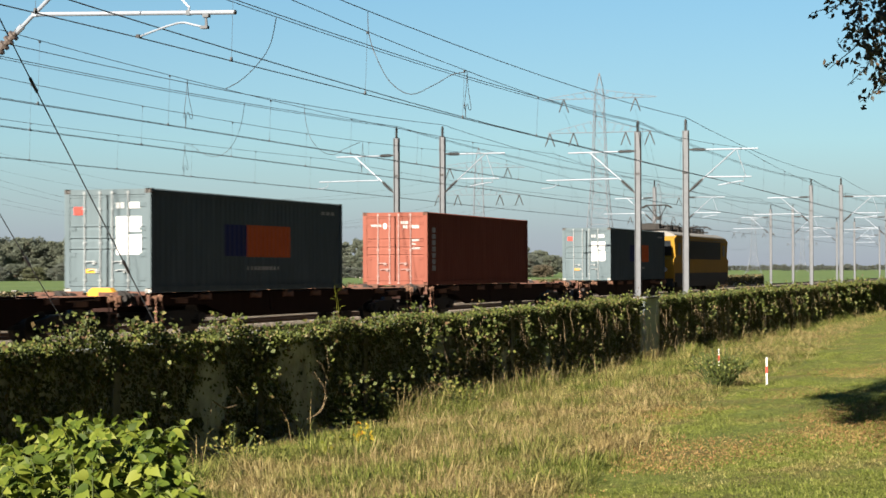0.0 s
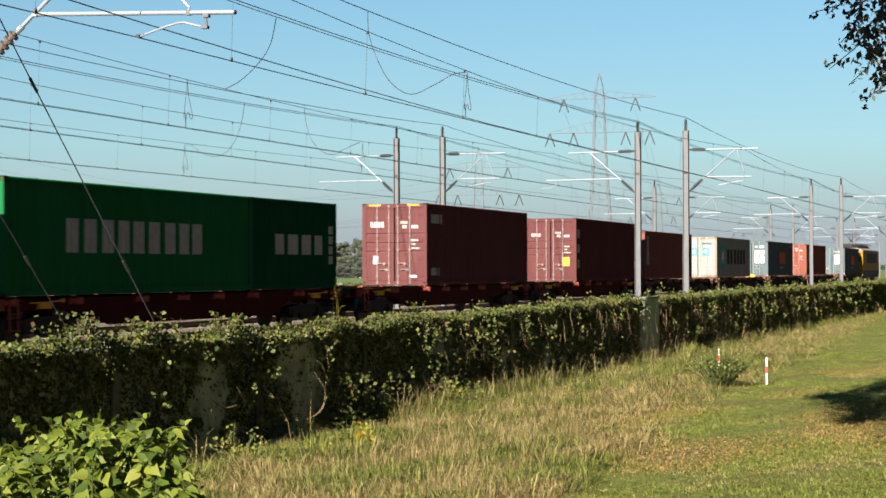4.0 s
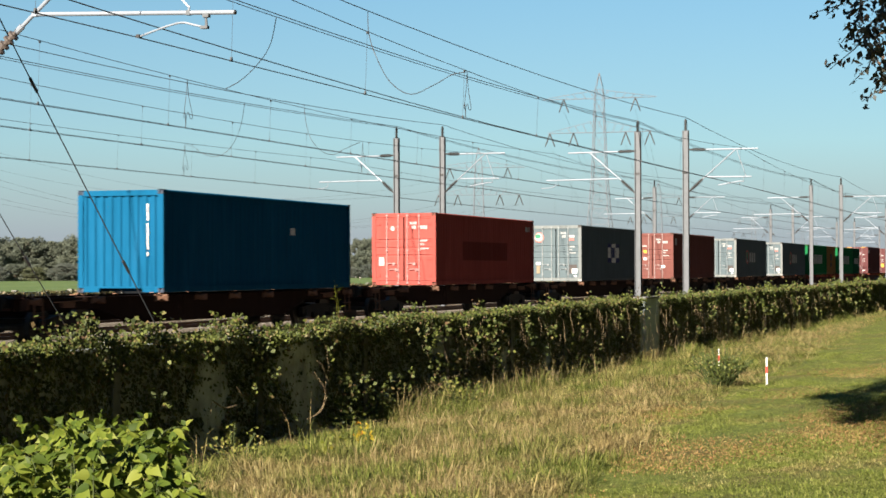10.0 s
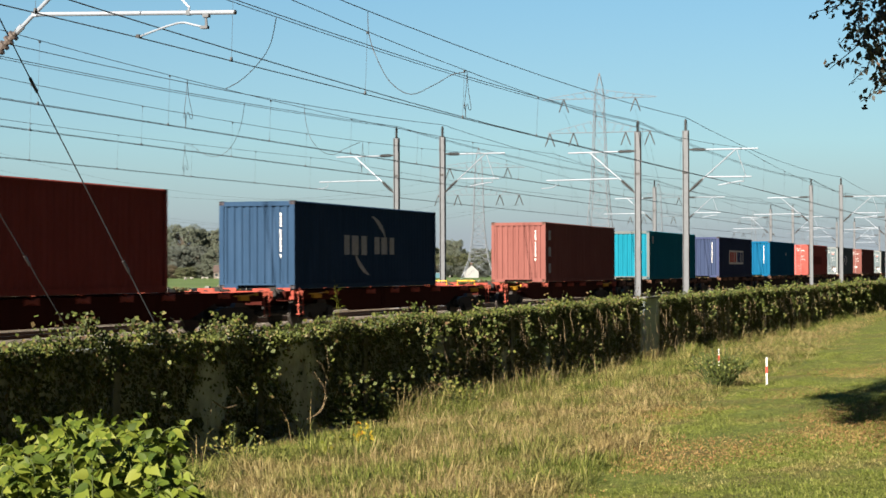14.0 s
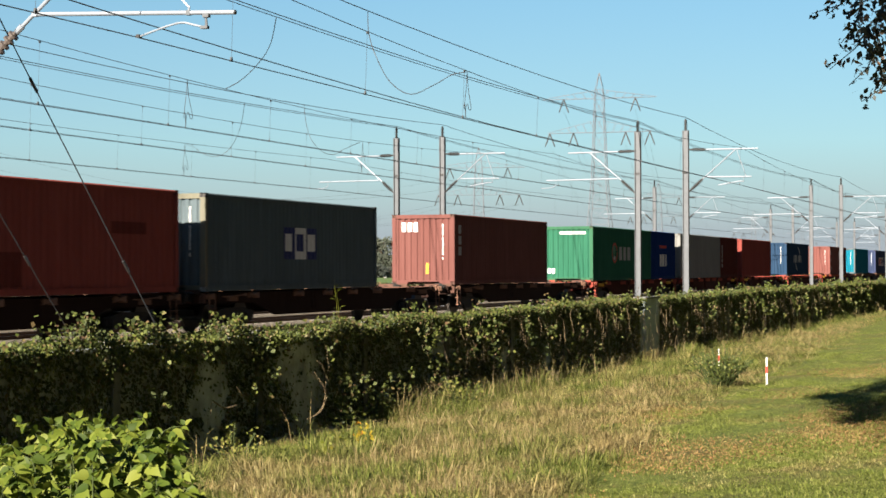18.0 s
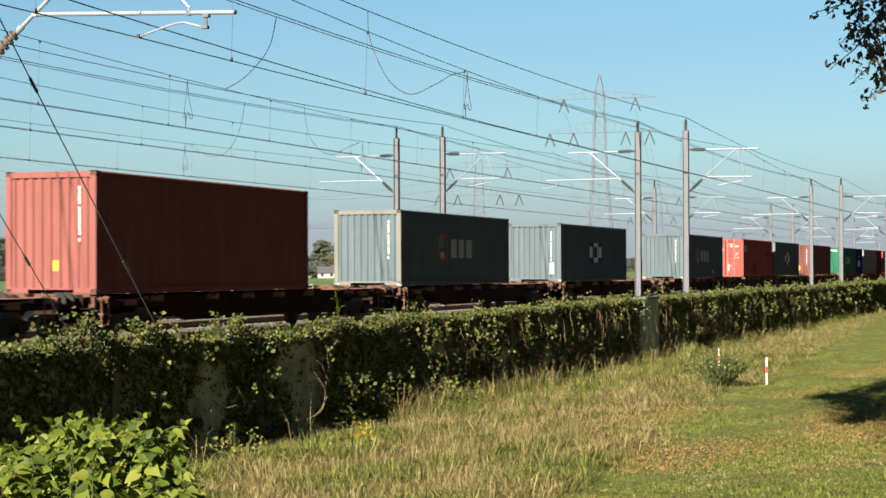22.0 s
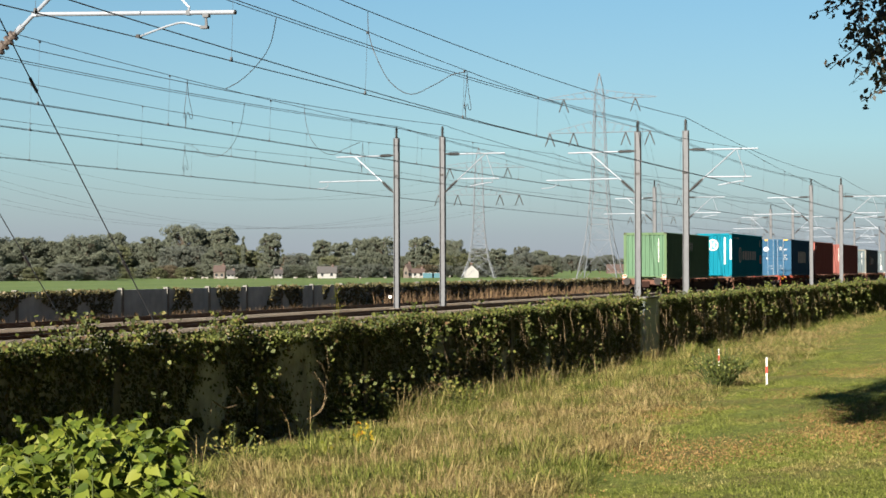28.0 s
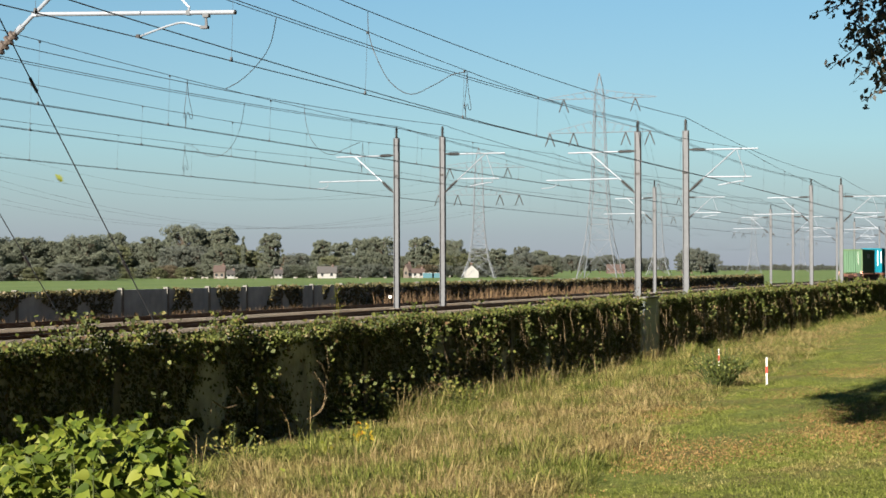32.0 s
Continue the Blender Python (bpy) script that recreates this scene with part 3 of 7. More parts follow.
            for i, k in enumerate(("white", "navy", "white")):
                bm = side_patch(y0 + w * i + 0.2 * w, y0 + w * (i + 1) - 0.2 * w, z0 + 0.25 * (z1 - z0), z1 - 0.2 * (z1 - z0))
                bmesh.ops.translate(bm, verts=bm.verts, vec=(0.004, 0, 0))
                part("letter_block", bm, MARKS[k], c)
        else:
            part("emblem", side_patch(y0, y1, z0, z1), MARKS[col], c)
    CARS.append((c, rear, 1.18))
    return c


CARS = []
CODE = [("text", 0.23, 0.51, 2.17, 2.27, "white"), ("text", 0.30, 0.49, 2.01, 2.13, "white"), ("text", 0.64, 0.92, 2.01, 2.13, "white"), ("text", 0.64, 0.96, 1.56, 1.63, "white"),
        ("text", 0.64, 0.79, 1.43, 1.49, "white"), ("text", 0.64, 0.96, 1.28, 1.34, "white")]
LABELS = [("square", -0.95, -0.74, 0.76, 0.89, "white"), ("square", -0.93, -0.76, 0.36, 0.72, "tan"), ("square", 0.64, 1.0, 0.36, 0.77, "brown"), ("square", 0.76, 1.02, 0.36, 0.58, "white"), ("square", 0.86, 1.0, 0.20, 0.28, "white")]
LINER_REAR = [("disc", -1.03, -0.57, 1.80, 2.26, "pink"), ("disc", -1.01, -0.63, 1.86, 2.22, "pale"), ("disc", -1.0, -0.72, 1.98, 2.18, "moss"), ("text", 0.64, 0.90, 1.87, 1.98, "pink")]


def liner_box(rear, end="door", colour=GREY, ring=True, **kw):
    mk = [("ring", 3.75, 4.82, 0.86, 1.85, "red"), ("letters", 5.08, 7.8, 0.99, 1.66, "pale", 3)] if ring else [("flag", 4.95, 7.35, 0.87, 1.79, "navy")]
    if end == "door":
        kw.setdefault("posts", (0.19, 0.19, 0.18))
    kw.setdefault("rear_marks", CODE + LABELS + LINER_REAR if end == "door" else [])
    return container("grey steel shipping container with a shipping line's emblem on its side" if colour == GREY else "green steel shipping container with a pale emblem on its side", rear, colour, end=end, marks=mk + list(kw.pop("more", [])), **kw)


def build_load():
    sign_side = [("block", 4.06, 5.44, 0.94, 1.79, "navy"), ("block", 5.44, 8.4, 0.92, 1.8, "orange"), ("letters", 5.44, 7.65, 0.56, 0.66, "pale", 9), ("letters", 10.5, 11.6, 2.22, 2.32, "pale", 7)]
    sign_rear = [("square", 0.25, 0.55, 0.95, 1.9, "white"), ("square", 0.62, 0.95, 0.95, 1.45, "white"), ("square", 0.62, 0.95, 1.52, 1.9, "white"), ("text", 0.25, 0.5, 2.1, 2.25, "white"), ("square", 0.62, 0.9, 2.1, 2.25, "white"), ("square", -0.6, -0.3, 0.5, 0.6, "yellow"), ("square", -0.95, -0.7, 1.95, 2.15, "red")]
    lab = "weathered grey shipping container with a navy and orange sign"
    container(lab, 77.49, GREY, marks=sign_side, rear_marks=sign_rear)
    container("orange-red shipping container with code marks on its doors", 51.31, (0.1502, 0.0535, 0.0390), marks=[("stack", 0.62, 0.95, 0.5, 2.07, "pale", 7)], rear_marks=CODE + [("disc", -0.45, -0.3, 2.0, 2.2, "white"), ("text", -0.9, -0.5, 2.08, 2.16, "white")])
    container(lab, 31.39, GREY, marks=sign_side, rear_marks=sign_rear)
    container("pale grey shipping container with teal star sign, dark blocks", 11.53, (0.200, 0.206, 0.197), marks=[("star", 1.3, 2.88, 0.52, 2.15, "teal"), ("letters", 3.54, 10.63, 0.86, 1.81, "ink", 6)],
              rear_marks=[("square", -0.45, -0.05, 1.4, 1.9, "teal"), ("disc", -0.36, -0.14, 1.53, 1.77, "white"), ("square", 0.3, 0.7, 1.4, 1.9, "teal"), ("disc", 0.39, 0.61, 1.53, 1.77, "white"), ("text", 0.3, 0.95, 2.1, 2.2, "ink")], posts=(0.155, 0.1163, 0.0855))
    container("dark brown shipping container with a column of code marks", -8.49, (0.1365, 0.0535, 0.0488), end="end", marks=[("stack", 0.63, 1.0, 0.77, 2.31, "pale", 8)])
    container("tall reddish-brown shipping container with a yellow door label", -22.22, (0.0755, 0.0289, 0.0293), height=HIGH, marks=[("block", 0.3, 0.68, 1.98, 2.38, "pale"), ("block", 0.3, 0.68, 1.31, 1.69, "pale"), ("block", 0.3, 0.68, 0.61, 0.99, "pale"), ("block", 11.5, 11.8, 0.6, 0.95, "yellow")], rear_marks=CODE + [("square", 0.55, 0.9, 0.7, 1.1, "yellow"), ("text", -0.9, -0.45, 2.05, 2.2, "white")])
    container("tall reddish-brown shipping container with faded pale lettering", -42.12, (0.0783, 0.0310, 0.0317), height=HIGH, marks=[("letters", 0.52, 1.81, 2.2, 2.52, "pale", 4), ("letters", 0.57, 1.49, 0.35, 0.62, "pale", 4)], rear_marks=CODE + [("text", -0.9, -0.35, 2.05, 2.25, "white"), ("square", -0.8, -0.6, 0.75, 1.05, "pale"), ("text", -0.95, -0.5, 2.8, 2.87, "yellow"), ("text", 0.5, 0.95, 2.8, 2.87, "yellow"), ("square", 0.6, 0.85, 0.28, 0.36, "white")])
    container("short dark green shipping container with pale block letters", -56.3, (0.003739, 0.04674, 0.02333), length=L20, end="end", marks=[("letters", 1.54, 5.24, 1.01, 1.59, "pale", 4), ("stack", 5.46, 5.8, 0.7, 1.92, "pale", 4)])
    for r in (-68.4, -88.4):
        container("bright green shipping container with white block letters", r, (0.008, 0.092, 0.032), end="end", marks=[("letters", 2.5, 9.4, 0.97, 1.75, "pale", 9)])
    container("short tan shipping container with a black emblem", -76.1, (0.1588, 0.09348, 0.03504), length=L20, end="end", marks=[("block", 2.47, 3.0, 1.25, 1.87, "ink"), ("block", 3.12, 3.69, 1.25, 1.87, "ink"), ("block", 2.6, 3.5, 0.7, 1.1, "ink")])
    liner_box(-102.19)
    liner_box(-122.05)
    container("reddish-brown shipping container with warning labels on its doors", -141.88, (0.1155, 0.0459, 0.0393), marks=[("block", 0.65, 1.0, 1.91, 2.28, "pale")], rear_marks=CODE + [("square", -0.92, -0.6, 1.95, 2.3, "white"), ("square", -0.88, -0.64, 2.0, 2.26, "yellow"), ("text", -0.95, -0.3, 1.82, 1.9, "white"), ("disc", -0.5, -0.3, 1.45, 1.65, "yellow"), ("disc", -0.5, -0.3, 1.05, 1.22, "white"), ("square", 0.5, 0.75, 0.62, 0.76, "white")])
    liner_box(-161.79, ring=False, posts=(0.17, 0.175, 0.17))
    container("bright orange-red shipping container with white code marks", -181.64, (0.2213, 0.0504, 0.0427), marks=[("patch", 3.0, 8.5, 0.9, 1.6, "red"), ("letters", 11.0, 11.7, 2.1, 2.3, "pale", 4)], rear_marks=CODE + [("disc", -0.5, -0.35, 1.95, 2.12, "pale"), ("square", -0.95, -0.75, 0.7, 1.0, "pale")])
    container("blue shipping container with ribbed end and rusty posts", -201.79, (0.004454, 0.06384, 0.1338), end="end", marks=[("block", 7.7, 8.05, 1.57, 1.77, "white")])
    container("dark blue shipping container with a white sign and blocky letters", -221.79, (0.027, 0.038, 0.075), end="end", marks=[("block", 3.69, 8.82, 0.85, 1.76, "white"), ("over", 3.9, 6.23, 0.97, 1.64, "red", 3), ("over", 6.5, 8.64, 0.98, 1.66, "navy", 3)], posts=(0.03876, 0.04651, 0.1009))
    container("turquoise shipping container with ribbed end and rusty posts", -241.5, (0.006384, 0.1148, 0.1649), end="end", marks=[("block", 0.74, 1.1, 1.91, 2.32, "pale")], posts=(0.14, 0.10, 0.075))
    container("reddish shipping container, its ribbed end faded pink", -261.3, (0.1365, 0.0535, 0.0464), end="end", marks=[("block", 0.63, 0.95, 1.82, 2.23, "pale"), ("block", 0.63, 0.95, 1.12, 1.52, "pale"), ("block", 0.63, 0.95, 0.4, 0.8, "pale")])
    container("dark navy shipping container with pale block letters and arcs", -287.45, (0.018, 0.038, 0.072), end="end", marks=[("letters", 3.72, 5.84, 1.03, 1.64, "pale", 3), ("letters", 6.27, 8.31, 1.06, 1.62, "pale", 3), ("arc", 4.6, 7.4, 0.38, 2.30, "pale", 95, 165), ("arc", 4.6, 7.4, 0.38, 2.30, "pale", 275, 345)])
    container("red shipping container with a ribbed end", -307.37, (0.1683, 0.0385, 0.0317), end="end")
    container("short dark brown shipping container", -315.1, WINE, length=L20, end="end", marks=[("stack", 0.6, 0.9, 0.6, 2.1, "pale", 5)])
    container("plain pale grey shipping container", -327.35, (0.1588, 0.1588, 0.152), end="end")
    container("short blue shipping container with white block letters", -334.86, (0.007015, 0.02333, 0.1026), length=L20, end="end", marks=[("letters", 2.12, 4.12, 0.7, 1.35, "white", 3), ("block", 2.13, 3.93, 1.69, 1.84, "red")])
    liner_box(-347.1, end="end", colour=(0.022, 0.092, 0.056), posts=(0.038, 0.0988, 0.0532), rear_marks=["nocode", ("text", -0.4, 0.9, 2.2, 2.34, "white"), ("text", -1.0, -0.6, 0.35, 0.6, "white")])
    container("reddish-brown shipping container with white letters on its ribbed end", -367.0, (0.1138, 0.0475, 0.0415), end="end", marks=[("stack", 0.6, 0.92, 1.04, 2.24, "pale", 3)], rear_marks=[("text", -0.85, -0.15, 1.95, 2.3, "white"), ("square", 0.1, 0.2, 0.4, 0.8, "yellow")])
    liner_box(-386.9, end="end", ring=False, posts=(0.163, 0.1396, 0.0855))
    container("orange-red shipping container with darker repaired patches", -400.56, (0.2144, 0.0537, 0.0436), marks=[("patch", 3.94, 5.09, 0.2, 0.96, "red"), ("patch", 8.85, 10.6, 1.44, 1.73, "red"), ("letters", 0.59, 1.57, 1.7, 2.17, "pale", 3)], rear_marks=CODE + [("text", -0.92, -0.4, 1.72, 1.95, "white"), ("disc", -0.3, -0.15, 1.75, 1.92, "white"), ("square", 0.12, 0.25, 0.45, 0.85, "white")])
    liner_box(-420.33, end="end", more=[("block", 8.76, 9.04, 0.28, 0.47, "white")])
    liner_box(-446.47, end="end", ring=False, rear_marks=[("square", 0.7, 0.88, 0.35, 0.85, "white")])
    liner_box(-466.34, end="end", posts=(0.16, 0.15, 0.12))
    container("tall dark brown shipping container with a faded orange ribbed end", -486.26, (0.1556, 0.0586, 0.0510), height=HIGH, end="end", rear_marks=[("square", 0.05, 0.2, 0.55, 0.8, "yellow")])
    container("tall dark brown shipping container with an orange ribbed end", -506.28, (0.1798, 0.0667, 0.0575), height=HIGH, end="end", marks=[("block", 0.56, 1.06, 2.19, 2.55, "pale")])
    container("tall blue shipping container with pale block letters", -519.98, (0.022, 0.062, 0.112), height=HIGH, marks=[("letters", 3.93, 8.32, 1.01, 1.93, "pale", 6), ("letters", 10.5, 11.7, 2.3, 2.42, "pale", 6)], rear_marks=CODE + [("disc", -0.98, -0.55, 1.95, 2.28, "white"), ("square", -0.9, -0.6, 2.78, 2.87, "yellow"), ("square", 0.6, 0.95, 2.78, 2.87, "yellow"), ("disc", -0.78, -0.65, 1.3, 1.45, "pale")])
    container("tall turquoise-blue shipping container with pale letters and a ring emblem", -546.04, (0.004765, 0.1148, 0.1649), height=HIGH, end="end", marks=[("disc", 2.64, 3.76, 0.96, 2.02, "pale"), ("letters", 4.08, 9.72, 1.16, 1.76, "pale", 6), ("letters", 0.73, 2.91, 2.57, 2.63, "pale", 14), ("block", 11.05, 11.4, 2.1, 2.6, "pale"), ("block", 11.22, 11.6, 0.9, 1.5, "orange")],
              rear_marks=["nocode", ("square", 0.70, 0.80, 0.85, 2.62, "white"), ("disc", -0.42, 0.32, 1.75, 2.5, "white"), ("disc", -0.34, 0.24, 1.83, 2.42, "teal"), ("square", -0.19, -0.11, 1.93, 2.32, "white"), ("square", 0.01, 0.09, 1.93, 2.32, "white"), ("square", -0.11, 0.01, 2.08, 2.16, "white"), ("square", 1.09, 1.205, 1.15, 2.5, "white"), ("square", -0.9, -0.6, 2.2, 2.35, "yellow"), ("square", -0.9, -0.6, 1.95, 2.1, "yellow")])
    container("weathered green shipping container with pale letters on its side", -565.96, (0.066, 0.120, 0.076), end="end", marks=[("letters", 4.7, 7.22, 1.62, 2.1, "pale", 7)], posts=(0.076, 0.114, 0.057), rust=0.8)


build_load()

# ---- wagons ----
LW = 19.74
# side colours near black: the shade under the boxes is put into them
RUST_FRAME_SHADED, RED_FRAME_SHADED = (0.020, 0.011, 0.009), (0.036, 0.008, 0.006)


def bogie_parts(w, y, frame_paint):
    bogie = part("bogie", shared("bolster", lambda: to_mesh("bogie", box(box(bmesh.new(), -1.0, 1.0, -0.25, 0.25, 0.45, 0.72), -0.35, 0.35, -0.9, 0.9, 0.5, 0.66), M_BLACK)), M_BLACK, w, at=(0, y, 0))

    def side():
        bm = bmesh.new()
        prism(bm, [(-1.25, 0.42), (-1.25, 0.62), (-0.6, 0.72), (0.6, 0.72), (1.25, 0.62), (1.25, 0.42), (0.95, 0.42), (0.5, 0.5), (0.35, 0.30), (-0.35, 0.30), (-0.5, 0.5), (-0.95, 0.42)], -0.06, 0.06)
        for s in (-0.9, 0.9):
            box(bm, -0.09, 0.10, s - 0.16, s + 0.16, 0.34, 0.60)
        return to_mesh("side_frame", bm, M_BLACK)

    def wheel():
        bm = bmesh.new()
        tube(bm, [(-0.065, 0, 0), (0.065, 0, 0)], 0.46, 24)
        tube(bm, [(-0.10, 0, 0), (0.10, 0, 0)], 0.13, 12)
        return to_mesh("wheel", bm, M_WHEEL)

    def axle():
        return to_mesh("axle", tube(bmesh.new(), [(-1.0, 0, 0), (1.0, 0, 0)], 0.075, 10), M_WHEEL)

    for s in (-1, 1):
        part("side_frame", shared("bogie_side", side), M_BLACK, bogie, at=(s * 1.0, 0, 0))
        part("axle", shared("axle", axle), M_WHEEL, bogie, at=(0, s * 0.9, 0.46))
        for k in (-0.9, 0.9):
            part("wheel", shared("wheel", wheel), M_WHEEL, bogie, at=(s * 0.75, k, 0.46))


def sole_bar_mesh(s):
    bm = bmesh.new()
    x0, x1 = (1.02, 1.10) if s > 0 else (-1.10, -1.02)
    prism(bm, [(0.35, 0.86), (0.35, 1.10), (LW - 0.35, 1.10), (LW - 0.35, 0.86), (LW - 4.0, 0.84), (LW - 5.4, 0.46), (5.4, 0.46), (4.0, 0.84)], x0, x1)
    x2, x3 = (0.98, 1.16) if s > 0 else (-1.16, -0.98)
    box(bm, x2, x3, 0.35, LW - 0.35, 1.10, 1.125)
    return to_mesh("sole_bar", bm, M_WHITE)


def bracket_mesh():
    """A folding container bracket on the wagon's edge: two slanted flaps narrowing to a hinge, and the spigot above."""
    bm = bmesh.new()
    o = [(-0.15, 1.14), (-0.02, 1.085), (0.02, 1.085), (0.15, 1.14), (0.15, 0.97), (0.02, 1.03), (-0.02, 1.03), (-0.15, 0.97)]
    a = [bm.verts.new((1.10, y, z)) for y, z in o]
    b = [bm.verts.new((1.15 + 0.55 * (y + 0.15), y, z)) for y, z in o]
    for k in range(8):
        bm.faces.new((a[k], b[k], b[(k + 1) % 8], a[(k + 1) % 8]))
    for f in (a, b):
        for k in ((0, 1, 6, 7), (1, 2, 5, 6), (2, 3, 4, 5)):
            bm.faces.new([f[n] for n in k])
    box(bm, 1.14, 1.2, -0.05, 0.05, 1.15, 1.178)
    return to_mesh("container_bracket", bm, M_WHITE)


def lever_mesh():
    """The brake change-over lever: a thin bar with a plate behind its middle."""
    bm = tube(bmesh.new(), [(1.22, -0.62, 1.03), (1.27, 0.0, 1.04), (1.27, 0.6, 1.07)], 0.016, 6)
    v = [bm.verts.new(p) for p in ((1.18, -0.16, 0.90), (1.30, 0.14, 0.90), (1.30, 0.14, 1.02), (1.18, -0.16, 1.02), (1.10, -0.16, 0.90), (1.10, 0.14, 0.90), (1.10, 0.14, 1.02), (1.10, -0.16, 1.02))]
    for f in ((0, 1, 2, 3), (4, 7, 6, 5), (0, 4, 5, 1), (3, 2, 6, 7), (0, 3, 7, 4), (1, 5, 6, 2)):
        bm.faces.new([v[k] for k in f])
    box(bm, 1.25, 1.31, 0.56, 0.66, 1.03, 1.11)
    return to_mesh("brake_lever", bm, M_WHITE)


def buffer_mesh():
    bm = bmesh.new()
    tube(bm, [(0, 0, 0), (0, 0.07, 0)], 0.2, 16)
    tube(bm, [(0, 0.06, 0), (0, 0.36, 0)], 0.09, 12)
    tube(bm, [(0, 0.32, 0), (0, 0.62, 0)], 0.13, 12)
    return to_mesh("buffer", bm, M_BLACK)


def headstock_mesh():
    bm = bmesh.new()
    box(bm, -1.25, 1.25, 0.0, 0.12, 0.88, 1.125)
    for s in (-0.875, 0.875):
        box(bm, s - 0.27, s + 0.27, -0.012, 0.0, 0.86, 1.22)
    return to_mesh("headstock", bm, M_WHITE)


def step_mesh():
    bm = bmesh.new()
    for y in (0.0, 0.34):
        tube(bm, [(1.26, y, 1.12), (1.28, y, 0.42)], 0.018, 6)
    for z in (0.45, 0.72):
        box(bm, 1.2, 1.32, -0.01, 0.35, z - 0.012, z + 0.012)
    return to_mesh("shunter_step", bm, M_WHITE)


def grab_mesh():
    bm = bmesh.new()
    tube(bm, [(1.24, 0, 1.10), (1.26, 0.0, 0.62), (1.26, 0.12, 0.56), (1.26, 0.24, 0.62), (1.24, 0.24, 1.10)], 0.016, 6)
    return to_mesh("grab_iron", bm, M_WHITE)


def wagon(rear, red=False, yellow=False, chock=False):
    """A four-axle container flat wagon; rear is its rear buffer face."""
    w = thing("container_wagon", ("red" if red else "rusty brown") + " four-axle flat wagon for containers, on two bogies", "wagon", "wagons of the train")
    m = paint(RED_FRAME_SHADED if red else RUST_FRAME_SHADED, 0.6, 0.7)
    # headstock and fittings in lighter copies, their sunlight put into the colour
    head_lit = paint((0.21, 0.045, 0.033) if red else (0.085, 0.045, 0.034), 0.5, 0.7)
    fittings_lit = paint((0.26, 0.065, 0.045) if red else (0.17, 0.095, 0.065), 0.4, 0.7)
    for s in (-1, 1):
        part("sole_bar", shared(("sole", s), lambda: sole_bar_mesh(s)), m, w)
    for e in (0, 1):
        h = part("headstock", shared("headstock", headstock_mesh), head_lit, w, at=(0, 0.62 if e == 0 else LW - 0.62, 0))
        if e:
            h.rotation_euler = (0, 0, math.pi)
        for s in (-1, 1):
            b = part("buffer", shared("buffer", buffer_mesh), M_BLACK, w, at=(s * 0.875, 0 if e == 0 else LW, 1.05))
            if e:
                b.rotation_euler = (0, 0, math.pi)
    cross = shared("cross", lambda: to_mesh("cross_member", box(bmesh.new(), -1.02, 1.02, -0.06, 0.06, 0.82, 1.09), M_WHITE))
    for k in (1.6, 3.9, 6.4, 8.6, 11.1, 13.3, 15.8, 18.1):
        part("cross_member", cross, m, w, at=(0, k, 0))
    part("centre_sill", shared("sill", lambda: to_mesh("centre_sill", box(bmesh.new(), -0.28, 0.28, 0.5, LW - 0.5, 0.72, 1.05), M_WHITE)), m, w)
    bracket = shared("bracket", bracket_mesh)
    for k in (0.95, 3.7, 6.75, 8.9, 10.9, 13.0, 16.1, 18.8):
        part("container_bracket", bracket, fittings_lit, w, at=(0, k, 0))
        b = part("container_bracket", bracket, fittings_lit, w, at=(0, k, 0))
        b.rotation_euler = (0, 0, math.pi)
    for k in (0.9, LW - 1.25):
        part("shunter_step", shared("step", step_mesh), fittings_lit, w, at=(0, k, 0))
    part("grab_iron", shared("grab", grab_mesh), m, w, at=(0, 7.6, 0))
    for k in (2.4, LW - 2.4):
        part("brake_lever", shared("lever", lever_mesh), M_YELLOW if red else fittings_lit, w, "yellow brake lever" if red else "", at=(0, k, 0))
    if yellow:
        for x in (-0.7, 0.45):
            bm = bmesh.new()
            tube(bm, [(x - 0.35, LW - 1.2, 1.13), (x - 0.35, LW - 1.2, 1.30), (x + 0.35, LW - 1.2, 1.30), (x + 0.35, LW - 1.2, 1.13)], 0.03, 6)
            part("loading_stop", bm, M_YELLOW, w, "yellow tubular loading stop")
    if chock:
        part("wheel_chock", along(bmesh.new(), [(-0.40, 1.09), (0.30, 1.09), (0.30, 1.20), (0.20, 1.31), (-0.30, 1.31), (-0.40, 1.20)], 0.48, 0.70), M_YELLOW, w, "orange-yellow block on the deck")
    for k in (2.75, LW - 2.75):
        bogie_parts(w, k, m)
    CARS.append((w, rear, 0.0))
    return w


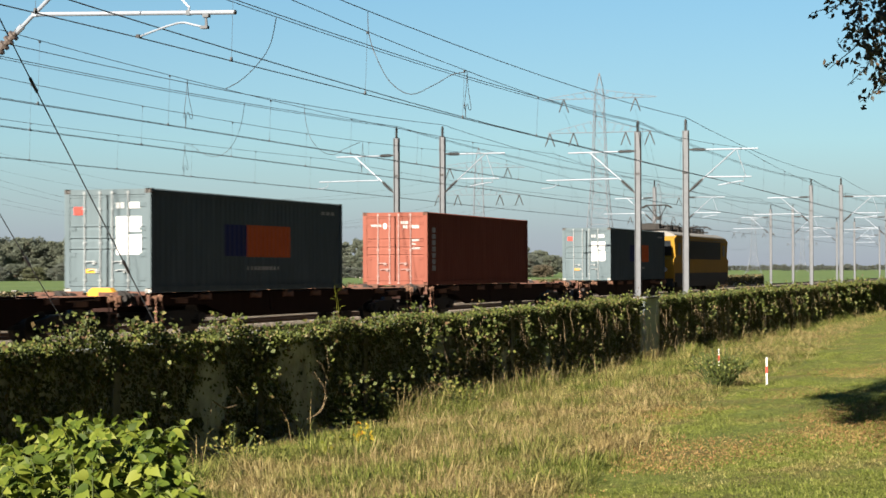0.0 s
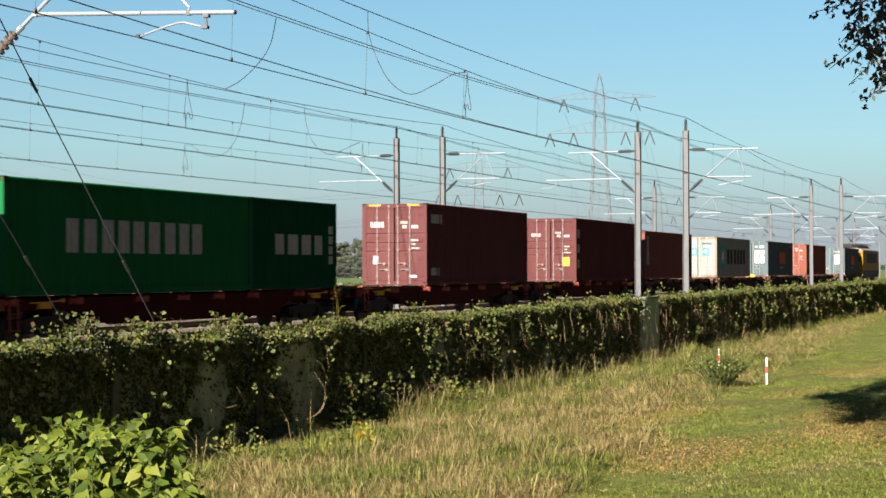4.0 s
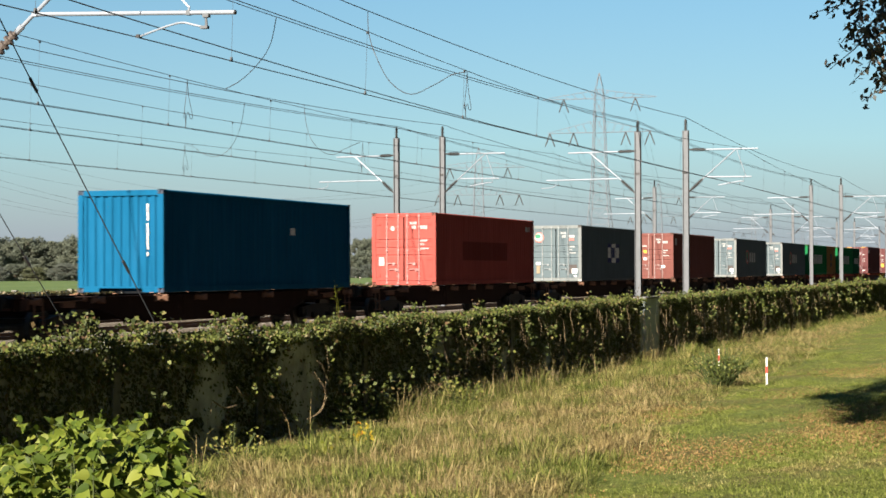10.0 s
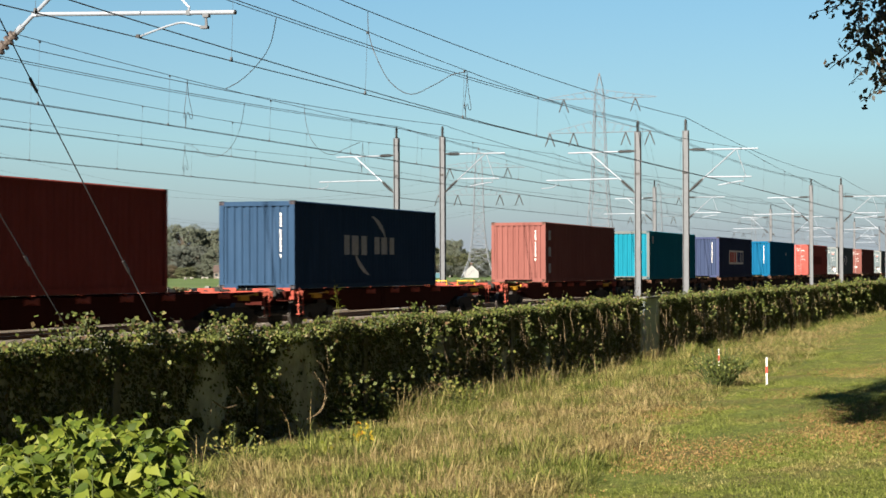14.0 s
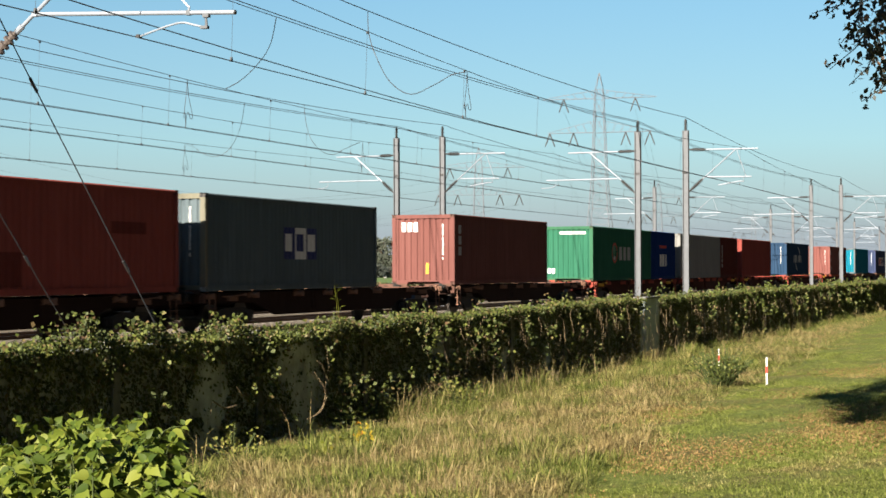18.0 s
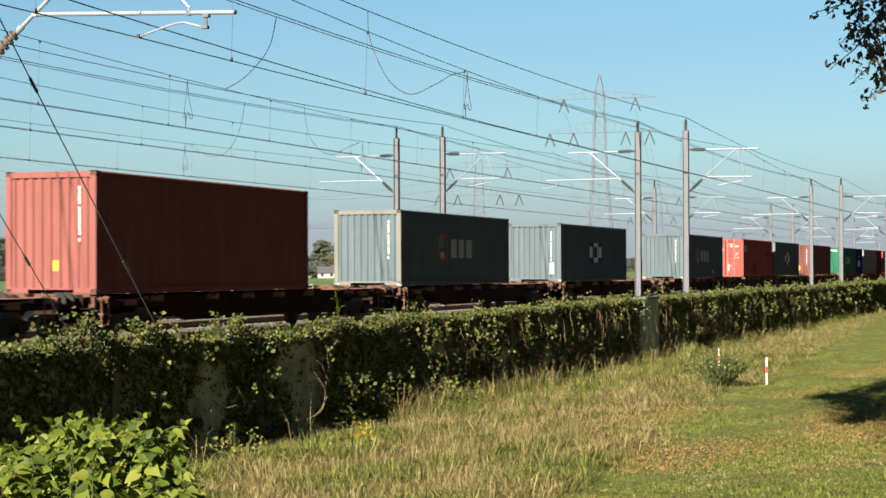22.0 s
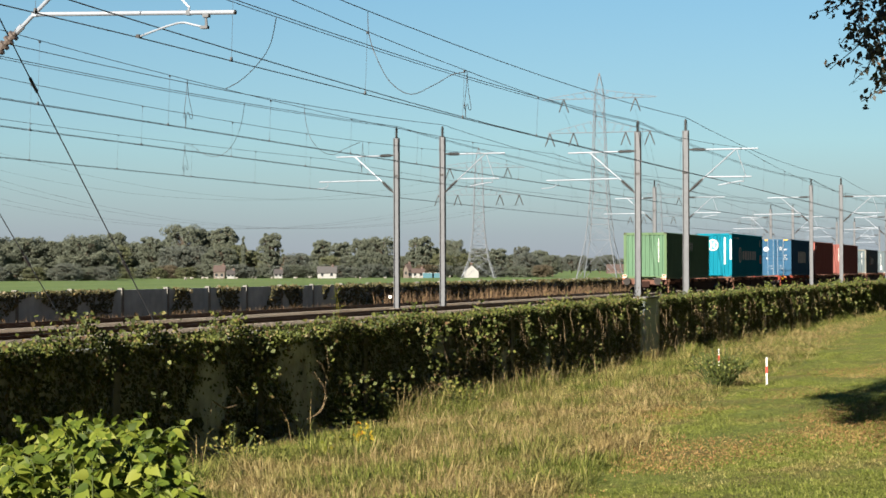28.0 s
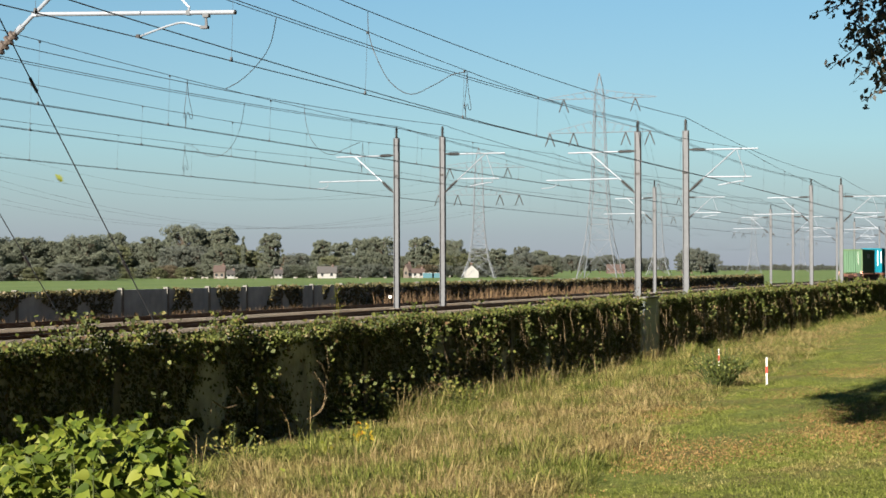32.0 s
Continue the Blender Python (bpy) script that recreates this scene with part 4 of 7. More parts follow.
def build_wagons():
    reds = (-23, -43, -69, -89, -268, -288, -308, -328, -348, -521)
    # rear edges of the long boxes; a box over the wagon's front leaves six metres of deck bare behind it
    over_rear = (51.31, 31.39, 11.53, -8.49, -68.4, -88.4, -287.45, -307.37, -327.35, -347.1, -367.0, -386.9, -446.47, -466.34, -486.26, -506.28, -546.04, -565.96)
    over_front = (77.49, -22.22, -42.12, -102.19, -122.05, -141.88, -161.79, -181.64, -201.79, -221.79, -241.5, -261.3, -400.56, -420.33, -519.98)
    last = None
    for rear in [r - 0.75 for r in over_rear] + [r - 6.85 for r in over_front]:
        red = any(abs(rear - k) < 9.0 for k in reds)
        w = wagon(rear, red, abs(rear + 288.2) < 1 or abs(rear + 268.15) < 1, abs(rear - 30.64) < 0.5)
        if rear < -566:
            last = w
    for s in (-1, 1):
        bm = bmesh.new()
        box(bm, s * 1.12 - 0.11, s * 1.12 + 0.11, 0.52, 0.56, 1.16, 1.42)
        lamp = part("tail_board", bm, M_WHITE, last, "white tail board with red marks")
        bm = bmesh.new()
        box(bm, s * 1.12 - 0.10, s * 1.12 + 0.10, 0.508, 0.518, 1.31, 1.40)
        box(bm, s * 1.12 - 0.10, s * 1.12 + 0.10, 0.508, 0.518, 1.18, 1.26)
        part("reflector", bm, M_ORANGE, lamp, "red reflector")


build_wagons()

# ---- overhead line ----
def mast_mesh(height):
    """A wide-flanged steel mast: one H-shaped outline drawn upwards."""
    f, w, t = 0.132, 0.008, 0.108
    o = [(-f, -0.12), (-t, -0.12), (-t, -w), (t, -w), (t, -0.12), (f, -0.12), (f, 0.12), (t, 0.12), (t, w), (-t, w), (-t, 0.12), (-f, 0.12)]
    bm = bmesh.new()
    a, b = [[bm.verts.new((x, y, z)) for x, y in o] for z in (-1.1, height)]
    for i in range(12):
        bm.faces.new((a[i], a[(i + 1) % 12], b[(i + 1) % 12], b[i]))
    for k in (a, b):
        bm.faces.new((k[0], k[1], k[10], k[11]))
        bm.faces.new((k[2], k[3], k[8], k[9]))
        bm.faces.new((k[4], k[5], k[6], k[7]))
    return to_mesh("pole", bm, M_STEEL)


def smooth_curve(pts, n=6):
    out, pts = [], [Vector(p) for p in pts]
    for i in range(len(pts) - 1):
        a, b, c, d = pts[max(i - 1, 0)], pts[i], pts[i + 1], pts[min(i + 2, len(pts) - 1)]
        for k in range(n):
            t = k / n
            out.append(0.5 * (2 * b + (c - a) * t + (2 * a - 5 * b + 4 * c - d) * t * t + (3 * b - a - 3 * c + d) * t ** 3))
    return out + [pts[-1]]


def lathe(bm, a, b, radii, n=10):
    """A turned body from a to b; radii: (share of the way, radius)."""
    a, b = Vector(a), Vector(b)
    d = (b - a).normalized()
    u = d.cross(Vector((0, 1, 0)) if abs(d.y) < 0.9 else Vector((1, 0, 0))).normalized()
    w = d.cross(u)
    rings = [[bm.verts.new(a.lerp(b, f) + r * (math.cos(k * 2 * math.pi / n) * u + math.sin(k * 2 * math.pi / n) * w)) for k in range(n)] for f, r in radii]
    for p, q in zip(rings, rings[1:]):
        for k in range(n):
            bm.faces.new((p[k], p[(k + 1) % n], q[(k + 1) % n], q[k]))
    bm.faces.new(rings[0][::-1])
    bm.faces.new(rings[-1])
    return bm


def insulator(bm, a, b, r=0.07, n=7, root=0.0):
    """Ribbed insulator from a to b, with a plain shank before it."""
    radii = [(-root, r * 0.45)] if root else []
    for i in range(n):
        radii += [((i + 0.02) / n, r * 0.5), ((i + 0.25) / n, r * 0.55), ((i + 0.35) / n, r), ((i + 0.7) / n, r), ((i + 0.8) / n, r * 0.5)]
    radii += [(1.0, r * 0.5), (1.12, r * 0.42)]
    return lathe(bm, a, b, radii)


def foundation_mesh():
    return to_mesh("foundation", box(bmesh.new(), -0.28, 0.28, -0.28, 0.28, -1.1, -0.6), M_SLEEPER)


def top_insulator_mesh():
    return to_mesh("top_insulator", insulator(bmesh.new(), (0, 0, 0.0), (0, 0, 0.46), 0.085, 6), M_INSUL)


def build_mast(x, y, side, reach, height=7.95, base=0.0):
    """A mast with its bracket on the given side (-1 or 1); reach: how far the steady tube goes."""
    m = thing("catenary_mast", "grey steel overhead line mast with a bright tubular bracket", "mast", "overhead line masts", at=(x, y, base))
    part("pole", shared(("mast", height), lambda: mast_mesh(height)), M_STEEL, m)
    part("foundation", shared("found", foundation_mesh), M_SLEEPER, m)
    part("top_insulator", shared("topins", top_insulator_mesh), M_INSUL, m, at=(0, 0, height))
    s = side
    bm = bmesh.new()
    insulator(bm, (s * 0.3, 0, 7.08), (s * 0.85, 0, 7.07), 0.085, 7, 0.38)
    part("top_bracket", bm, M_INSUL, m)
    bm = bmesh.new()
    insulator(bm, (s * 0.28, 0, 5.32), (s * 0.72, 0, 5.72), 0.085, 7, 0.36)
    part("strut_insulator", bm, M_INSUL, m)
    bm = bmesh.new()
    tube(bm, [(s * 0.82, 0, 7.07), (s * 3.25, 0, 7.06)], 0.036, 8)
    part("top_tube", bm, M_TUBE, m)
    bm = bmesh.new()
    tube(bm, [(s * 0.70, 0, 5.70), (s * 2.25, 0, 7.05)], 0.03, 8)
    part("strut", bm, M_TUBE, m)
    bm = bmesh.new()
    tube(bm, [(s * 0.95, 0, 5.84), (s * reach, 0, 5.82)], 0.032, 8)
    if s > 0:
        tube(bm, [(s * 2.3, 0, 7.0), (s * (reach - 0.25), 0, 5.85)], 0.018, 6)
    part("steady_tube", bm, M_TUBE, m)
    bm = bmesh.new()
    if s > 0:
        tube(bm, [(s * (reach - 0.35), 0, 5.80), (s * (reach - 0.35), 0, 5.62), (s * (reach - 0.55), 0, 5.62), (s * (reach - 1.5), 0.02, 5.47)], 0.028, 8)
    else:
        tube(bm, [(s * (reach - 0.45), 0, 5.80), (s * (reach - 0.45), 0, 5.60), (s * (reach - 0.3), 0, 5.5), (s * (reach + 0.25), 0.0, 5.46)], 0.02, 6)
    part("steady_arm", bm, M_TUBE, m)
    bm = bmesh.new()
    box(bm, -0.16, 0.16, -0.05, 0.05, 6.02, 6.10)
    tube(bm, [(s * 0.12, 0, 6.06), (s * 0.12, 0, 6.2)], 0.03, 6)
    part("clamp", bm, M_INSUL, m)
    return m


def near_mast(x, y):
    """The nearest mast: its wide-reaching bracket carries the wire of the track beside the wall."""
    m = thing("catenary_mast", "grey steel overhead line mast with a long bright tubular bracket", "mast", "overhead line masts", at=(x, y, 0))
    part("pole", shared(("mast", 7.95), lambda: mast_mesh(7.95)), M_STEEL, m)
    part("foundation", shared("found", foundation_mesh), M_SLEEPER, m)
    part("top_insulator", shared("topins", top_insulator_mesh), M_INSUL, m, at=(0, 0, 7.95))
    part("top_bracket", insulator(bmesh.new(), (0.3, 0, 7.08), (0.85, 0, 7.07), 0.085, 7, 0.38), M_INSUL, m)
    part("strut_insulator", insulator(bmesh.new(), (0.42, 0, 5.06), (1.02, 0, 5.58), 0.095, 7, 0.6), M_PORCELAIN, m, "brown ribbed porcelain insulator")
    part("top_tube", tube(bmesh.new(), [(0.82, 0, 7.07), (4.2, 0, 7.0)], 0.04, 8), M_TUBE, m)
    bm = tube(bmesh.new(), [(1.0, 0, 5.56), (2.72, 0, 7.02)], 0.033, 10)
    tube(bm, [(1.04, 0, 5.595), (1.15, 0, 5.69)], 0.052, 10)
    box(bm, 1.35, 1.43, -0.045, 0.045, 5.83, 5.90)
    part("strut", bm, M_TUBE, m)
    bm = tube(bmesh.new(), [(1.38, 0, 5.87), (4.94, 0, 5.722)], 0.036, 12)
    part("steady_tube", bm, M_TUBE, m)
    part("tie_tube", tube(bmesh.new(), [(3.05, 0, 6.95), (4.02, 0, 5.98), (4.16, 0, 5.84), (4.15, 0, 5.78)], 0.019, 8), M_TUBE, m)
    part("clamp", box(bmesh.new(), 4.12, 4.19, -0.04, 0.04, 5.715, 5.79), M_STEEL, m)
    bm = box(bmesh.new(), 4.41, 4.51, -0.04, 0.04, 5.665, 5.725)
    tube(bm, [(4.45, 0, 5.70), (4.46, 0, 5.53)], 0.022, 8)
    box(bm, 4.37, 4.49, -0.04, 0.04, 5.49, 5.535)
    part("clamp", bm, M_STEEL, m)
    part("steady_arm", tube(bmesh.new(), smooth_curve([(4.40, 0, 5.52), (4.24, 0, 5.56), (4.05, 0, 5.605), (3.85, 0, 5.58), (3.55, 0, 5.50), (3.28, 0, 5.42)], 3), 0.017, 8), M_TUBE, m)
    part("wire_clip", box(bmesh.new(), 3.245, 3.305, -0.05, 0.05, 5.40, 5.45), M_INSUL, m)
    part("end_cap", tube(bmesh.new(), [(4.94, 0, 5.722), (4.965, 0, 5.721)], 0.037, 12), M_INSUL, m, "black end cap")


ROWS = 11
C_ROW = [25.0, 79.45] + [135.5 + 56.0 * i for i in range(ROWS - 2)]
A_ROW = [25.8 + 58.2 * i for i in range(ROWS)]
for k in range(ROWS):
    if k:
        build_mast(-16.55, C_ROW[k], 1, 2.95)
    else:
        near_mast(-17.2, C_ROW[k])
    build_mast(-18.75, C_ROW[k], -1, 4.3)
    far_mast = build_mast(-32.2, A_ROW[k], -1, 4.2, base=0.4)
    if k == 1:
        part("marker_plate", box(bmesh.new(), -0.38, -0.22, -0.18, -0.14, -0.10, 0.06), M_MARKER, far_mast, "small white plate at its foot")
    build_mast(-29.75, A_ROW[k], 1, 2.95, base=0.4)


def wire(name, pts, r, label, group="overhead wires"):
    return tagged(new(name, to_mesh(name, tube(bmesh.new(), pts, r, 5), M_WIRE)), label, "wire", group)


def sagged(p, q, sag, n=12):
    p, q = Vector(p), Vector(q)
    return [p.lerp(q, i / n) - Vector((0, 0, sag * 4 * (i / n) * (1 - i / n))) for i in range(n + 1)]


def run_points(x, ys, z, sag, first=None):
    """Points of a wire hung from support to support; first: its height at the support before the camera."""
    pts = []
    ys = [2 * ys[0] - ys[1]] + list(ys)
    zs = [z, z if first is None else first] + [z] * (len(ys) - 2)
    for a, b, za, zb in zip(ys, ys[1:], zs, zs[1:]):
        seg = sagged((x, a, za), (x, b, zb), sag)
        pts += seg if not pts else seg[1:]
    return pts


def run_wire(name, x, ys, z, sag, r, label, first=None):
    return wire(name, run_points(x, ys, z, sag, first), r, label)


for x, ys, hang, sag in ((-16.55, C_ROW, 8.54, 0.46), (-18.75, C_ROW, 8.44, 0.41), (-32.2, A_ROW, 8.94, 0.40), (-29.75, A_ROW, 8.94, 0.55)):
    run_wire("feeder_wire", x, ys, hang, sag, 0.013, "dark stranded feeder wire strung along the mast tops")
    if x in (-18.75, -32.2):
        run_wire("feeder_wire", x - 0.02, ys, hang - 0.055, sag + 0.015, 0.011, "thin dark wire close below the feeder wire")
for x, ys, zc, zm, sag, first, begin in ((-14.1, C_ROW, 5.45, 7.12, 0.63, None, 22.3), (-22.75, C_ROW, 5.62, 7.05, 0.50, 7.5, 29.75), (-27.6, A_ROW, 5.7, 7.45, 0.58, None, 30.7), (-36.0, A_ROW, 5.80, 7.38, 0.26, None, 31.2)):
    run_wire("contact_wire", x, ys, zc, 0.04, 0.010, "dark contact wire above the track")
    if x != -14.1:
        run_wire("contact_wire", x - 0.06, ys, zc + 0.035, 0.04, 0.007, "second dark contact wire beside the first")
    w = run_wire("messenger_wire", x + 0.05, ys, zm, sag, 0.009, "sagging messenger wire that carries the contact wire", first)
    ends, tops = [2 * ys[0] - ys[1]] + ys[:7], [zm, zm if first is None else first] + [zm] * 6
    y = begin
    while y < ends[-1]:
        i = max(k for k in range(7) if ends[k] <= y)
        f = (y - ends[i]) / (ends[i + 1] - ends[i])
        zt, zb = tops[i] + (tops[i + 1] - tops[i]) * f - sag * 4 * f * (1 - f), zc - 0.04 * 4 * f * (1 - f)
        bm = tube(bmesh.new(), [(x + 0.05, y, zt), (x, y, zb)], 0.0038, 4)
        prism(bm, [(y - 0.05, zb - 0.01), (y + 0.05, zb - 0.01), (y + 0.012, zb + 0.07), (y - 0.012, zb + 0.07)], x - 0.015, x + 0.015)
        box(bm, x + 0.035, x + 0.065, y - 0.025, y + 0.025, zt - 0.05, zt + 0.01)
        part("dropper", bm, M_WIRE, w)
        y += 6.33
# a second wire over the near track, run out upwards to its anchor behind the camera
wire("contact_wire", [(-14.2, -29.0, 7.6), (-14.2, 10.0, 6.2)] + sagged((-14.2, 20.0, 5.88), (-14.2, 44.0, 5.46), 0.07, 10) + [(-14.17, C_ROW[1], 5.47)] + [(-14.16, y, 5.47) for y in C_ROW[2:]], 0.011, "dark second contact wire rising gently to its anchor")


LOOP = "dark hanging jumper cable between two overhead wires"
for run in ([(-18.75, 40.59, 8.02), (-19.74, 42.34, 7.58), (-20.72, 43.63, 7.25), (-21.71, 44.63, 6.96), (-22.7, 45.68, 6.86)],
            [(-16.55, 41.22, 8.13), (-16.24, 40.51, 7.49), (-15.92, 40.17, 6.88), (-15.61, 40.3, 6.27), (-15.15, 40.5, 5.97), (-14.68, 40.91, 6.23), (-14.36, 41.27, 6.49), (-14.05, 41.51, 6.57)],
            [(-29.75, 67.07, 8.46), (-29.38, 66.41, 7.75), (-29.02, 66.08, 7.03), (-28.65, 66.25, 6.53), (-28.28, 66.67, 6.39), (-27.92, 66.97, 6.63), (-27.55, 67.77, 6.95)],
            [(-32.2, 66.6, 8.6), (-32.74, 67.49, 8.06), (-33.27, 68.21, 7.53), (-33.81, 68.55, 6.93), (-34.34, 68.4, 6.57), (-34.88, 68.14, 6.66), (-35.41, 68.4, 6.96), (-35.95, 68.65, 7.13)]):
    wire("jumper_cable", smooth_curve(run), 0.011, LOOP, "jumper cables")
# short pairs of tails, from each messenger wire and from its contact wire, that do not quite meet
for x, y, zc, zm in ((-22.75, 43.4, 5.60, 6.90), (-14.1, 41.5, 5.43, 6.56), (-27.6, 68.0, 5.68, 6.95), (-36.0, 68.5, 5.79, 7.13)):
    h = zm - zc
    for d in (-0.14, 0.32):
        wire("jumper_cable", smooth_curve([(x + 0.05, y, zm), (x + 0.04, y + d * 0.35, zm - 0.35 * h), (x + 0.03, y + d, zm - 0.68 * h), (x + 0.02, y + d * 1.1, zm - 0.78 * h), (x + 0.02, y + d * 0.7, zm - 0.8 * h)]), 0.008, LOOP, "jumper cables")
        wire("jumper_cable", smooth_curve([(x, y, zc), (x, y + d * 0.15, zc + 0.25 * h), (x, y + d * 0.5, zc + 0.33 * h), (x, y + d * 0.8, zc + 0.22 * h)]), 0.008, LOOP, "jumper cables")


def guy(pts, beads, r=0.0125, mat=M_WIRE):
    g = thing("guy_wire", "dark steel guy wire with insulator links, anchored in the ground", "guy wire", "guy wires")
    part("strand", tube(bmesh.new(), pts, r, 6), mat, g)
    a, b = Vector(pts[0]), Vector(pts[-1])
    for f in beads:
        part("insulator_link", tube(bmesh.new(), [a.lerp(b, f), a.lerp(b, f + 0.028)], 0.028, 8), M_INSUL, g)
    bm = bmesh.new()
    box(bm, b.x - 0.2, b.x + 0.2, b.y - 0.2, b.y + 0.2, -0.7, b.z + 0.05)
    part("anchor_block", bm, M_SLEEPER, g)


guy([(-17.15, 24.7, 7.3), (-17.15, 32.62, -0.5)], (0.284, 0.69))
guy([(-18.75, 25.5, 5.55), (-18.75, 31.95, -0.5)], (0.585,), 0.010, M_INSUL)


# ---- high-voltage pylons ----
def pylon_meshes(cut):
    """Legs and bracing, and the two cross-arms, of a lattice tower of 46 m; cut: metres that its lower storeys are shorter by."""
    low = 1 - cut / 23.0
    steps = [(0, 4.6), (9 * low, 2.75), (16 * low, 2.1), (23 * low, 1.6)] + [(z - cut, w) for z, w in ((28.0, 1.42), (32.9, 1.25), (36.5, 1.1), (40.3, 1.0), (42.6, 0.85), (46.3, 0.06))]
    corner = lambda i, k: Vector((((-1, 1, 1, -1)[k]) * steps[i][1], ((-1, -1, 1, 1)[k]) * steps[i][1], steps[i][0]))
    legs, brace, arms = [bmesh.new() for k in range(4)], bmesh.new(), bmesh.new()
    for k in range(4):
        tube(legs[k], [corner(i, k) for i in range(len(steps))], 0.11, 4, 0.05)
        for i in range(len(steps) - 1):
            n = 1 if i == 0 else 2 if i < 4 else 1
            for j in range(n):
                a0, a1 = corner(i, k).lerp(corner(i + 1, k), j / n), corner(i, k).lerp(corner(i + 1, k), (j + 1) / n)
                b0, b1 = corner(i, (k + 1) % 4).lerp(corner(i + 1, (k + 1) % 4), j / n), corner(i, (k + 1) % 4).lerp(corner(i + 1, (k + 1) % 4), (j + 1) / n)
                tube(brace, [a0, b1], 0.045, 4)
                tube(brace, [b0, a1], 0.035, 4)
                tube(brace, [a1, b1], 0.04, 4)
    for z, half, h in ((33.0 - cut, 11.8, 2.6), (40.6 - cut, 12.9, 1.8)):
        for s in (-1, 1):
            for d in (-1, 1):
                tube(arms, [(s * 1.1, d * 1.0, z), (s * half, 0, z)], 0.05, 4)
                tube(arms, [(s * 1.1, d * 0.9, z + h), (s * half, 0, z + 0.1)], 0.035, 4)
            for i in range(6):
                f, g = i / 6, (i + 0.5) / 6
                x0, x1 = 1.1 + (half - 1.1) * f, 1.1 + (half - 1.1) * g
                tube(arms, [(s * x0, 0.9 * (1 - f), z), (s * x1, 0.9 * (1 - g), z + h * (1 - g))], 0.035, 4)
                tube(arms, [(s * x0, -0.9 * (1 - f), z), (s * x1, -0.9 * (1 - g), z + h * (1 - g))], 0.035, 4)
    return to_mesh("bracing", brace, M_LATTICE), to_mesh("cross_arm", arms, M_LATTICE), [to_mesh("leg", l, M_LATTICE) for l in legs]


TALL, LOW = pylon_meshes(0.0), pylon_meshes(9.7)


def vee():
    bm = bmesh.new()
    for d in (-1, 1):
        insulator(bm, (0, 0, 0), (d * 1.0, 0, -2.7), 0.19, 9)
    return to_mesh("insulator_string", bm, M_INSUL)


VEE = vee()
HANG = [(-11.3, 33.0), (-5.9, 33.0), (5.9, 33.0), (11.3, 33.0), (-8.1, 40.6), (8.1, 40.6)]


def pylon(x, y, turn, cut=0.0):
    p = thing("pylon", "grey steel lattice pylon with two cross-arms and dark insulators", "pylon", "high-voltage pylons", at=(x, y, -0.75))
    p.rotation_euler = (0, 0, radians(turn))
    bracing, arms, legs = LOW if cut else TALL
    tagged(part("bracing", bracing, M_LATTICE, p), kind="stuff")
    part("cross_arm", arms, M_LATTICE, p)
    for me in legs:
        part("leg", me, M_LATTICE, p)
    for hx, hz in HANG:
        part("insulator_string", VEE, M_INSUL, p, at=(hx, 0, hz - cut))
    return Matrix.Translation((x, y, -0.75 - cut)) @ Matrix.Rotation(radians(turn), 4, "Z")


def string(a, b, sag):
    for hx, hz in HANG:
        p, q = a @ Vector((hx, 0, hz - 2.7)), b @ Vector((hx, 0, hz - 2.7))
        wire("power_line", sagged(p, q, sag, 16), 0.022, "thin high-voltage power line between pylons", "power lines")


CUT = 9.7
P_NEAR = pylon(-100.4, 388.5, 4)
P_NEXT = pylon(-157.0, 700.6, 6, CUT)
P_LAST = pylon(-177.9, 1045.0, 6, CUT)
P_END = pylon(-210.0, 1465.0, 6, CUT)
P_LEFT = pylon(-157.4, 474.6, 14, CUT)
P_OUT = pylon(-270.8, 359.4, 30)
string(P_NEAR, P_NEXT, 9)
string(P_NEXT, P_LAST, 9)
string(P_LAST, P_END, 9)
string(P_OUT, P_LEFT, 11.5)


